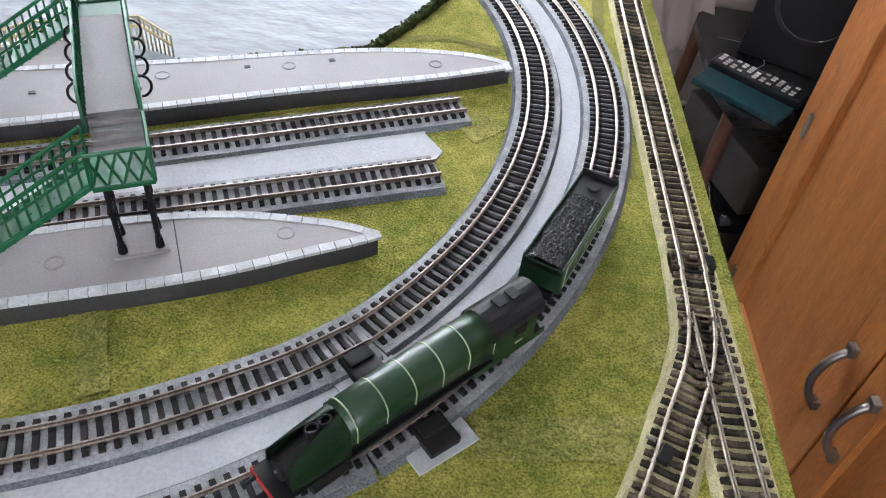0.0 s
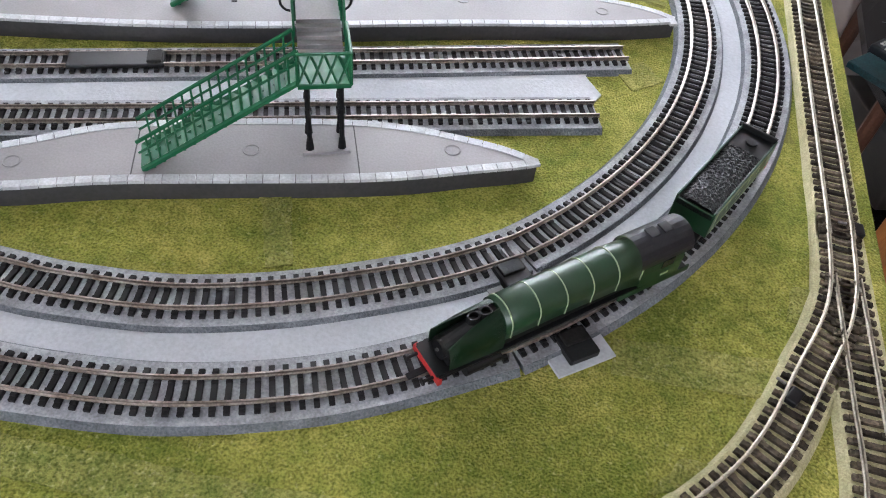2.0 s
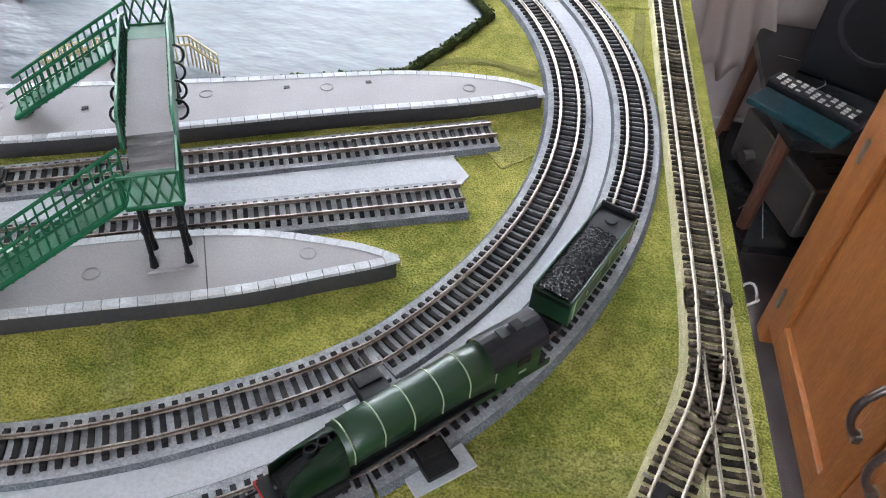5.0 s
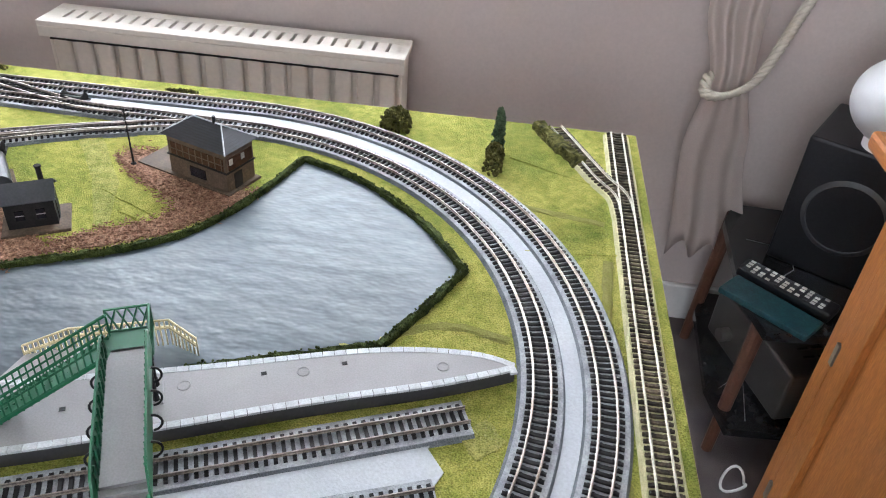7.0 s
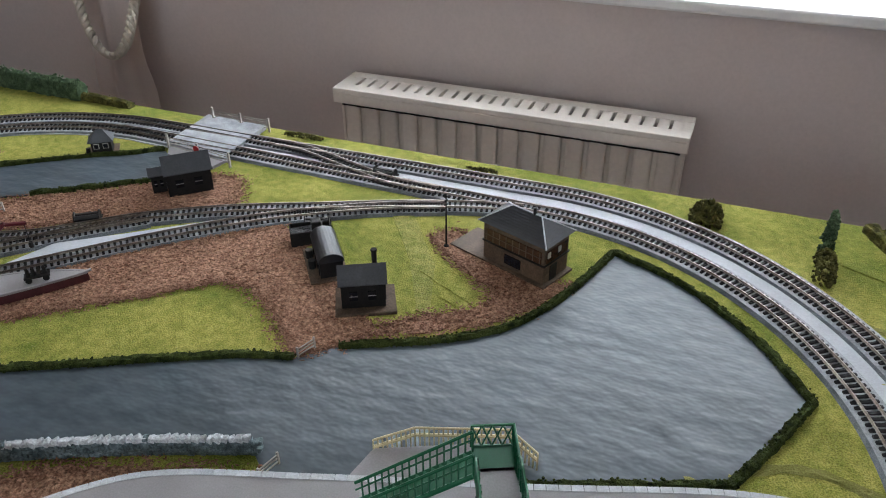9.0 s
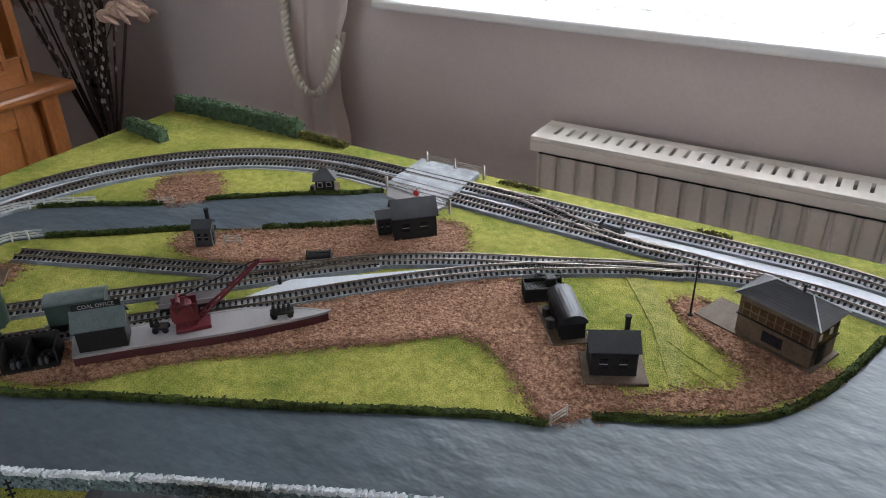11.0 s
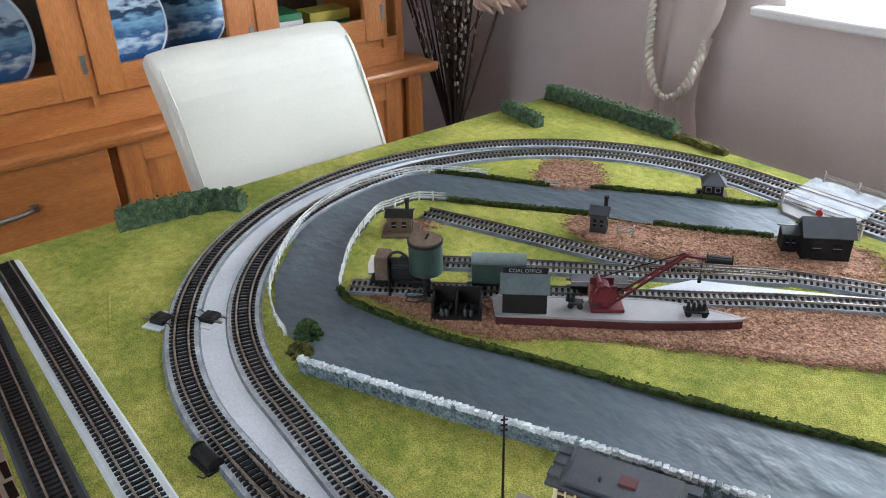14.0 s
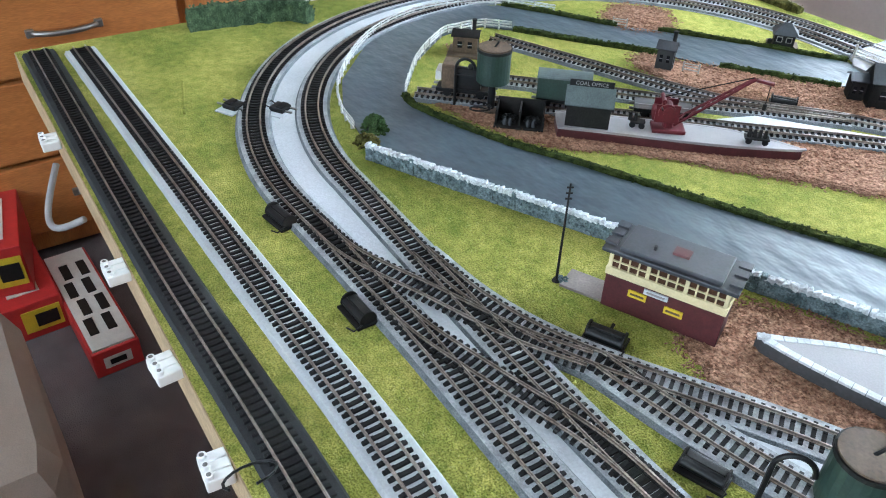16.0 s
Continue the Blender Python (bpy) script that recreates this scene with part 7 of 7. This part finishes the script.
def wagon(x, y, rz, L, kind_, label):
    th = thing("wagon", label, "wagon", pose(x, y, RAILTOP + 0.0002, 0, 0, rz) @ Matrix.Diagonal((1.08, 1.0, 1.1, 1)), group="parked wagons")
    part("chassis", box(B(), (0, 0, 0.009), (L, 0.024, 0.005), bevel=0.0006), BLACK, th)
    for dx in (-L * 0.3, L * 0.3):
        for dy in (-GAUGE / 2, GAUGE / 2):
            part("wheel", rod(B(), (dx, dy - 0.0012, 0.006), (dx, dy + 0.0012, 0.006), 0.006, 16), BLACK, th)
        part("axle_guard", box(B(), (dx, -0.0115, 0.007), (0.008, 0.0015, 0.008)), BLACK, th)
        part("axle_guard", box(B(), (dx, 0.0115, 0.007), (0.008, 0.0015, 0.008)), BLACK, th)
    for s in (-1, 1):
        part("buffer", rod(B(), (s * L / 2, -0.008, 0.010), (s * (L / 2 + 0.006), -0.008, 0.010), 0.002, 8), STEEL, th)
        part("buffer", rod(B(), (s * L / 2, 0.008, 0.010), (s * (L / 2 + 0.006), 0.008, 0.010), 0.002, 8), STEEL, th)
    if kind_ == "van":
        part("body", box(B(), (0, 0, 0.025), (L, 0.028, 0.028), bevel=0.0008), TANK, th, "dark green van body")
        bm = B()
        pr = [(0.0155 * math.cos(a), 0.0385 + 0.006 * math.sin(a)) for a in (k * math.pi / 10 for k in range(11))]
        lo = [bm.verts.new((-L / 2 - 0.001, yy, z)) for yy, z in pr]
        hi = [bm.verts.new((L / 2 + 0.001, yy, z)) for yy, z in pr]
        for a in range(10):
            bm.faces.new((lo[a], lo[a + 1], hi[a + 1], hi[a]))
        bm.faces.new(lo), bm.faces.new(list(reversed(hi)))
        part("roof", bm, SLATE_GREEN, th, "grey-green roof")
    elif kind_ == "flat":
        part("load_bed", box(B(), (0, 0, 0.0135), (L, 0.028, 0.004), bevel=0.0006), PLATFORM_SIDE, th)
        part("side_plank", box(B(), (0, -0.0142, 0.016), (L, 0.0012, 0.006)), PLATFORM, th)
    else:
        part("boiler", rod(B(), (-L * 0.42, 0, 0.026), (L * 0.2, 0, 0.026), 0.0115, 20), BLACK, th)
        part("side_tank", box(B(), (-L * 0.05, 0, 0.022), (L * 0.5, 0.028, 0.018), bevel=0.001), BLACK, th)
        part("cab", box(B(), (L * 0.27, 0, 0.028), (L * 0.26, 0.029, 0.032), bevel=0.002), BRICK, th)
        part("cab_window", box(B(), (L * 0.27, -0.0148, 0.034), (L * 0.16, 0.001, 0.011)), RED, th, "red cab panel")
        part("chimney", rod(B(), (-L * 0.34, 0, 0.036), (-L * 0.34, 0, 0.048), 0.0032, 10, 0.004), BLACK, th)
        part("dome", ball(B(), (-L * 0.1, 0, 0.038), (0.005, 0.005, 0.005), 2), BLACK, th)
        part("bunker_top", box(B(), (L * 0.46, 0, 0.028), (L * 0.10, 0.026, 0.012)), PAPER, th)


wagon(-1.445, 0.477, 226, 0.072, "tank", "small black shunting engine with a red cab panel")
wagon(-1.352, 0.576, 46, 0.066, "van", "dark green goods van with a grey-green roof")
wagon(-1.258, 0.672, 45, 0.070, "flat", "grey low-sided flat wagon")


def level_crossing():
    th = thing("level_crossing", "grey boarded level crossing between white gates", "level crossing")
    part("roadway", prism(B(), [(-1.262, 1.118), (-1.135, 1.100), (-1.140, 1.240), (-1.268, 1.245)], T, RAILTOP - 0.0008), BED_TOP, th, "pale grey road boarding")
    for y0, y1 in ((1.125, 1.127), (1.187, 1.189)):
        for o in (-GAUGE / 2 + 0.002, GAUGE / 2 - 0.002):
            part("flangeway", box(B(), (-1.197, y0 + o, RAILTOP - 0.0006), (0.14, 0.0022, 0.0012), -1), CHARCOAL, th)
    part("ramp", prism(B(), [(-1.262, 1.125), (-1.235, 1.085), (-1.135, 1.072), (-1.128, 1.105)], T, T + 0.005), PLATFORM, th)
    for a, b, disc in (((-1.252, 1.110), (-1.112, 1.088), True), ((-1.250, 1.236), (-1.128, 1.232), False)):
        g = thing("crossing_gate", "weathered white level crossing gate with diagonal braces" + (" and red disc" if disc else ""), "gate", group="crossing gates")
        A_, B_ = Vector(a), Vector(b)
        for p in (A_, B_, A_.lerp(B_, 0.5)):
            part("post", box(B(), (p.x, p.y, T + 0.0135), (0.0034, 0.0034, 0.027 if p is not A_ else 0.030), bevel=0.0004), WHITE, g)
        bm = B()
        for z in (0.008, 0.013, 0.018, 0.022):
            rod(bm, (*a, T + z), (*b, T + z), 0.0007, 5)
        for k in range(4):
            p, q_ = A_.lerp(B_, k / 4), A_.lerp(B_, (k + 1) / 4)
            rod(bm, (*p, T + 0.022 if k % 2 else T + 0.008), (*q_, T + 0.008 if k % 2 else T + 0.022), 0.0007, 5)
        part("gate_frame", bm, WHITE, g)
        if disc:
            c = A_.lerp(B_, 0.5)
            part("disc", rod(B(), (c.x, c.y - 0.003, T + 0.018), (c.x, c.y - 0.0045, T + 0.018), 0.0055, 20), RED, g, "red warning disc")


level_crossing()
xh = thing("crossing_keeper_hut", "small dark hut with a steep hipped roof beside the crossing", "hut", pose(-1.352, 1.063, T, 0, 0, 38))
part("pad", box(B(), (0, 0, 0.001), (0.05, 0.044, 0.003)), BRICK, xh)
part("wall_body", box(B(), (0, 0, 0.013), (0.032, 0.028, 0.024), bevel=0.0006), CHARCOAL, xh)
bm = B()
vs = [bm.verts.new(c) for c in ((-0.021, -0.019, 0.024), (0.021, -0.019, 0.024), (0.021, 0.019, 0.024), (-0.021, 0.019, 0.024))]
r0, r1 = bm.verts.new((-0.005, 0, 0.041)), bm.verts.new((0.005, 0, 0.041))
for f in ((vs[0], vs[1], r1, r0), (vs[1], vs[2], r1), (vs[2], vs[3], r0, r1), (vs[3], vs[0], r0), (vs[3], vs[2], vs[1], vs[0])):
    bm.faces.new(f)
part("roof", bm, SLATE, xh)
for x in (-0.008, 0.007):
    part("window", box(B(), (x, -0.0145, 0.016), (0.009, 0.0012, 0.009)), WHITE, xh, "white framed window")
    part("pane", box(B(), (x, -0.0152, 0.016), (0.0072, 0.0008, 0.0072)), GLASS_DARK, xh)
part("water_butt", rod(B(), (-0.022, -0.012, 0), (-0.022, -0.012, 0.014), 0.0035, 10), CHARCOAL, xh)

# white connector blocks along the near edge
for x, y in ((-1.622, -0.036), (-1.312, -0.036), (-1.156, -0.036), (-1.032, -0.036)):
    cb = thing("terminal_block", "white screw terminal block fixed to the board's edge", "terminal block", pose(x, y, T - 0.008, 0, 0, rng.uniform(-6, 6)), group="terminal blocks")
    for k in range(3):
        part("cell", box(B(), (-0.010 + 0.010 * k, 0, 0.0), (0.0092, 0.022, 0.012), bevel=0.0015), GLOSS_WHITE, cb)
        part("screw_tower", rod(B(), (-0.010 + 0.010 * k, -0.007, 0.006), (-0.010 + 0.010 * k, -0.007, 0.010), 0.0035, 10), GLOSS_WHITE, cb)
        part("screw", rod(B(), (-0.010 + 0.010 * k, -0.007, 0.0095), (-0.010 + 0.010 * k, -0.007, 0.0102), 0.002, 8), STEEL, cb)
bm = B()
pts = [Vector((-1.575 + 0.14 * u, -0.04 - 0.03 * math.sin(u * math.pi), T - 0.015 - 0.035 * math.sin(u * math.pi))) for u in (i / 16 for i in range(17))]
tube(bm, pts, 0.004, 10)
tagged(part("cable", bm, PLATFORM, smooth=True), "grey cable looping under the board's edge", "cable")
bm = B()
pts = [Vector((-1.0 + 0.014 * math.cos(a), -0.02 + 0.02 * math.sin(a), T + 0.004 + 0.012 * (1 + math.cos(a)) / 2)) for a in (i * 0.4 for i in range(14))]
for p, q_ in zip(pts, pts[1:]):
    rod(bm, p, q_, 0.0012, 5)
tagged(part("wire_loop", bm, BLACK), "small loop of dark wire at the board's edge", "wire")
rj = thing("rerailer", "dark plastic rerailer lying across the station siding", "rerailer", pose(-0.605, 0.450, DECK, 0, 0, 23))
part("ramp", box(B(), (0, 0, 0.004), (0.075, 0.02, 0.004), bevel=0.001), BLACK, rj)
part("ramp_end", box(B(), (0.03, 0, 0.0065), (0.012, 0.016, 0.003), bevel=0.001), CHARCOAL, rj)


# ---------------------------------------------------------------- the train
def arc_pose(a, z=RAILTOP):
    """A pose on the outer east curve: local x runs to larger angles."""
    return pose(OE[0] + OER * math.cos(radians(a)), OE[1] + OER * math.sin(radians(a)), z, 0, 0, a + 90)


def loco_section(x, w_, zb, zt, sq=0.0):
    """A rounded-top cross-section of the streamlined casing."""
    pts = [(-w_, zb), (-w_, zb + (zt - zb) * 0.42)]
    for k in range(1, 12):
        a = math.pi - k * math.pi / 12
        pts.append((w_ * math.cos(a), zb + (zt - zb) * 0.42 + (zt - zb) * 0.58 * math.sin(a)))
    pts += [(w_, zb + (zt - zb) * 0.42), (w_, zb)]
    return [(x, y, z) for y, z in pts]


def loft(bm, rings):
    vs = [[bm.verts.new(c) for c in r] for r in rings]
    m = len(rings[0])
    for a, b in zip(vs, vs[1:]):
        for j in range(m):
            bm.faces.new((a[j], a[(j + 1) % m], b[(j + 1) % m], b[j]))
    bm.faces.new(vs[0]), bm.faces.new(list(reversed(vs[-1])))


def locomotive():
    """Streamlined green express engine; local x points backwards, nose at -x."""
    th = thing("locomotive", "green express steam locomotive with pale boiler bands and red buffer beam", "locomotive", arc_pose(-43.8) @ pose(0, 0, 0, 0, 0, -1.2) @ Matrix.Diagonal((1.0, 0.79, 0.82, 1)))
    L = 0.200
    x0 = -L / 2
    def rounded(ob):
        for p in ob.data.polygons:
            p.use_smooth = len(p.vertices) == 4 and p.normal.z > -0.7
        return ob

    bm = B()
    loft(bm, [loco_section(x0 + 0.047, 0.0160, 0.0265, 0.0490), loco_section(x0 + 0.075, 0.0163, 0.0265, 0.0505), loco_section(x0 + 0.10, 0.0165, 0.0265, 0.0515), loco_section(x0 + 0.128, 0.0168, 0.0255, 0.0524), loco_section(x0 + 0.155, 0.0170, 0.0175, 0.0530)])
    rounded(part("boiler", bm, LOCO, th, "green boiler casing"))
    for k in range(6):
        x = x0 + 0.051 + k * 0.0195
        zt = 0.0491 + (x - x0 - 0.047) * 0.037
        wd = 0.01615 + (x - x0 - 0.047) * 0.0093
        bm = B()
        loft(bm, [loco_section(x - 0.0004, wd + 0.0004, 0.0264, zt + 0.0007), loco_section(x + 0.0004, wd + 0.0004, 0.0264, zt + 0.0007)])
        rounded(part("boiler_band", bm, LINING, th, "pale boiler band"))
    # smokebox in its recess between the curved wing plates, low double chimney
    bm = B()
    loft(bm, [loco_section(x0 + 0.012, 0.0110, 0.016, 0.033), loco_section(x0 + 0.030, 0.0125, 0.016, 0.040), loco_section(x0 + 0.0472, 0.0138, 0.016, 0.0455)])
    part("smokebox", bm, BLACK, th, "black smokebox front")
    for s in (-1, 1):
        bm = B()
        rows = []
        for x, w_, zt, n in ((0.011, 0.0146, 0.0415, 3), (0.018, 0.0149, 0.0440, 3.6), (0.026, 0.0152, 0.0462, 4.2), (0.036, 0.0156, 0.0480, 4.8), (0.0475, 0.0160, 0.0490, 5.4)):
            row = []
            for q in range(9):
                if q < 2:
                    y, z = w_, 0.016 + (zt - 0.016) * (0.0 if q == 0 else 0.42)
                else:
                    an = (q - 1) / 7 * n * math.pi / 12
                    y, z = w_ * math.cos(an), 0.016 + (zt - 0.016) * (0.42 + 0.58 * math.sin(an))
                row.append(bm.verts.new((x0 + x, s * y, z)))
            rows.append(row)
        for r0, r1 in zip(rows, rows[1:]):
            for q in range(8):
                f = (r0[q], r1[q], r1[q + 1], r0[q + 1])
                bm.faces.new(f if s < 0 else f[::-1])
        bmesh.ops.solidify(bm, geom=bm.faces[:], thickness=0.0010)
        part("wing_plate", bm, LOCO, th, "green smoke-lifting wing plate", smooth=True)
    part("smokebox_door", rod(B(), (x0 + 0.0125, 0, 0.0255), (x0 + 0.010, 0, 0.0255), 0.0080, 20), BLACK, th)
    part("door_dart", ball(B(), (x0 + 0.0095, 0, 0.0255), (0.0012, 0.0016, 0.0016), 1), STEEL, th)
    bm = B()
    for dx in (0.0315, 0.0395):
        bmesh.ops.create_cone(bm, cap_ends=False, segments=20, radius1=0.0044, radius2=0.0040, depth=0.0055, matrix=Matrix.Translation((x0 + dx, 0, 0.0455)))
    bmesh.ops.solidify(bm, geom=bm.faces[:], thickness=0.0011)
    part("chimney", bm, BLACK, th, "black double chimney")
    part("main_frame", box(B(), (x0 + 0.098, 0, 0.0145), (0.150, 0.016, 0.0175)), BLACK, th)
    part("frame_skirt", box(B(), (x0 + 0.100, 0, 0.0215), (0.106, 0.0270, 0.0115)), BLACK, th)
    # footplate and valances
    part("footplate", box(B(), (x0 + 0.098, 0, 0.0155), (0.188, 0.0345, 0.0016), bevel=0.0004), BLACK, th)
    for s in (-1, 1):
        part("valance", box(B(), (x0 + 0.165, s * 0.0168, 0.0125), (0.06, 0.0016, 0.006)), LOCO, th)
        part("cylinder", rod(B(), (x0 + 0.022, s * 0.0145, 0.0085), (x0 + 0.046, s * 0.0145, 0.0085), 0.0052, 14), BLACK, th)
        part("connecting_rod", box(B(), (x0 + 0.09, s * 0.0142, 0.0075), (0.085, 0.0012, 0.0022)), STEEL, th)
        part("coupling_rod", box(B(), (x0 + 0.095, s * 0.0130, 0.0095), (0.075, 0.001, 0.0018)), STEEL, th)
        for k in range(4):
            wx = x0 + 0.062 + k * 0.0245
            wh = part("driving_wheel", rod(B(), (wx, s * 0.0085, 0.0112), (wx, s * 0.0112, 0.0112), 0.0112, 24), BLACK, th, "dark spoked driving wheel")
            part("tyre", rod(B(), (wx, s * 0.0083, 0.0112), (wx, s * 0.0086, 0.0112), 0.0122, 24), STEEL, wh)
        for wx in (x0 + 0.032, x0 + 0.168):
            part("carrying_wheel", rod(B(), (wx, s * 0.0083, 0.006), (wx, s * 0.0108, 0.006), 0.006, 18), BLACK, th)
    # front end
    part("buffer_beam", box(B(), (x0 + 0.004, 0, 0.0125), (0.003, 0.036, 0.0066), bevel=0.0004), RED, th, "red buffer beam")
    for s in (-1, 1):
        part("buffer", rod(rod(B(), (x0 + 0.003, s * 0.0115, 0.0125), (x0 - 0.004, s * 0.0115, 0.0125), 0.0014, 8), (x0 - 0.004, s * 0.0115, 0.0125), (x0 - 0.0052, s * 0.0115, 0.0125), 0.0029, 12), BLACK, th)
    part("coupling", box(B(), (x0 - 0.002, 0, 0.0075), (0.014, 0.005, 0.0014)), BLACK, th)
    part("front_platform", box(B(), (x0 + 0.010, 0, 0.0162), (0.014, 0.030, 0.0014)), BLACK, th)
    # cab
    bm = B()
    xc = x0 + 0.150
    loft(bm, [loco_section(xc, 0.0172, 0.0135, 0.0535), loco_section(xc + 0.008, 0.0176, 0.0125, 0.0545), loco_section(xc + 0.034, 0.0176, 0.0125, 0.0545)])
    cb = part("cab", bm, LOCO, th, "green cab")
    bm = B()
    rr = []
    for x in (xc - 0.004, xc + 0.040):
        ring = []
        for k in range(0, 13):
            a = math.pi - k * math.pi / 12
            ring.append((x, 0.0180 * math.cos(a) * 0.98, 0.0385 + 0.0168 * math.sin(a)))
        rr.append(ring)
    vs = [[bm.verts.new(c) for c in r] for r in rr]
    for j in range(12):
        bm.faces.new((vs[0][j], vs[0][j + 1], vs[1][j + 1], vs[1][j]))
    bmesh.ops.solidify(bm, geom=bm.faces[:], thickness=-0.0012)
    part("cab_roof", bm, LOCO_GREY, cb, "grey rounded cab roof")
    for k in range(2):
        part("roof_vent", box(B(), (xc + 0.012 + 0.011 * k, 0, 0.0562), (0.007, 0.010, 0.0012)), BLACK, cb)
    for s in (-1, 1):
        part("cab_window", box(B(), (xc + 0.020, s * 0.0179, 0.034), (0.010, 0.0008, 0.008)), GLASS_DARK, cb)
        part("cab_number", box(B(), (xc + 0.020, s * 0.0181, 0.022), (0.006, 0.0006, 0.0018)), LINING, cb)
    part("cab_rear", box(B(), (xc + 0.035, 0, 0.030), (0.002, 0.030, 0.030)), BLACK, cb)


def tender():
    th = thing("tender", "green coal tender with lined sides and a heaped black load", "tender", arc_pose(-25.3) @ Matrix.Diagonal((0.97, 0.84, 0.88, 1)))
    L = 0.112
    part("underframe", box(B(), (0, 0, 0.010), (L, 0.026, 0.008), bevel=0.0008), BLACK, th)
    for s in (-1, 1):
        part("side", box(B(), (0, s * 0.0165, 0.0275), (L - 0.004, 0.0018, 0.026), bevel=0.0004), LOCO, th, "green lined tender side")
        bm = B()
        for z in (0.0175, 0.0375):
            box(bm, (0, s * 0.0176, z), (L - 0.016, 0.0006, 0.0007))
        for x in (-L / 2 + 0.008, L / 2 - 0.008):
            box(bm, (x, s * 0.0176, 0.0275), (0.0007, 0.0006, 0.0200))
        part("lining", bm, LINING, th, "pale lining")
        for k, ch in enumerate("LNER"):
            tx = bpy.data.curves.new("lettering", "FONT")
            tx.body, tx.size, tx.extrude, tx.align_x, tx.align_y = ch, 0.008, 0.0002, "CENTER", "CENTER"
            tx.materials.append(LINING)
            to = new("lettering", tx)
            to.parent = th
            to.matrix_basis = pose((-0.027 + 0.018 * k) * (1 if s < 0 else -1), s * 0.0176, 0.0275, 90, 0, 0 if s < 0 else 180)
        for k in range(4):
            part("wheel", rod(B(), (-0.039 + 0.026 * k, s * 0.0083, 0.0072), (-0.039 + 0.026 * k, s * 0.0110, 0.0072), 0.0072, 18), BLACK, th)
            part("axlebox", box(B(), (-0.039 + 0.026 * k, s * 0.0135, 0.0085), (0.007, 0.003, 0.006), bevel=0.0006), BLACK, th)
    part("front_plate", box(B(), (-L / 2 + 0.003, 0, 0.0265), (0.002, 0.033, 0.023), bevel=0.0004), LOCO, th)
    part("rear_plate", box(B(), (L / 2 - 0.003, 0, 0.0290), (0.002, 0.033, 0.029), bevel=0.0004), BLACK, th)
    part("water_deck", box(B(), (L / 2 - 0.017, 0, 0.0375), (0.028, 0.032, 0.002)), BLACK, th, "black tender deck")
    part("filler", rod(B(), (L / 2 - 0.016, 0, 0.038), (L / 2 - 0.016, 0, 0.0405), 0.0052, 18), BLACK, th, "round filler cap")
    bm = B()
    bmesh.ops.create_grid(bm, x_segments=60, y_segments=24, size=0.5, matrix=Matrix.Translation((-0.014, 0, 0.0375)) @ Matrix.Diagonal((0.078, 0.0312, 1, 1)))
    for v in bm.verts:
        e = max(0.0, 1 - (abs(v.co.y) / 0.0158) ** 3)
        v.co.z += 0.0035 * e + 0.0016 * noise.noise(v.co * 420) + 0.001 * noise.noise(v.co * 900)
    part("coal_load", bm, COAL, th, "heaped black coal")
    part("coal_bed", box(B(), (-0.014, 0, 0.0345), (0.080, 0.031, 0.004)), BLACK, th)
    part("buffer_beam", box(B(), (L / 2 + 0.0005, 0, 0.0125), (0.003, 0.034, 0.006)), RED, th, "red buffer beam")
    for s in (-1, 1):
        part("buffer", rod(B(), (L / 2 + 0.002, s * 0.0115, 0.0125), (L / 2 + 0.008, s * 0.0115, 0.0125), 0.0022, 10), BLACK, th)
    part("coupling", box(B(), (L / 2 + 0.004, 0, 0.0075), (0.014, 0.005, 0.0014)), BLACK, th)
    part("drawbar", box(B(), (-L / 2 - 0.004, 0, 0.0075), (0.018, 0.004, 0.0014)), BLACK, th)


locomotive()
tender()
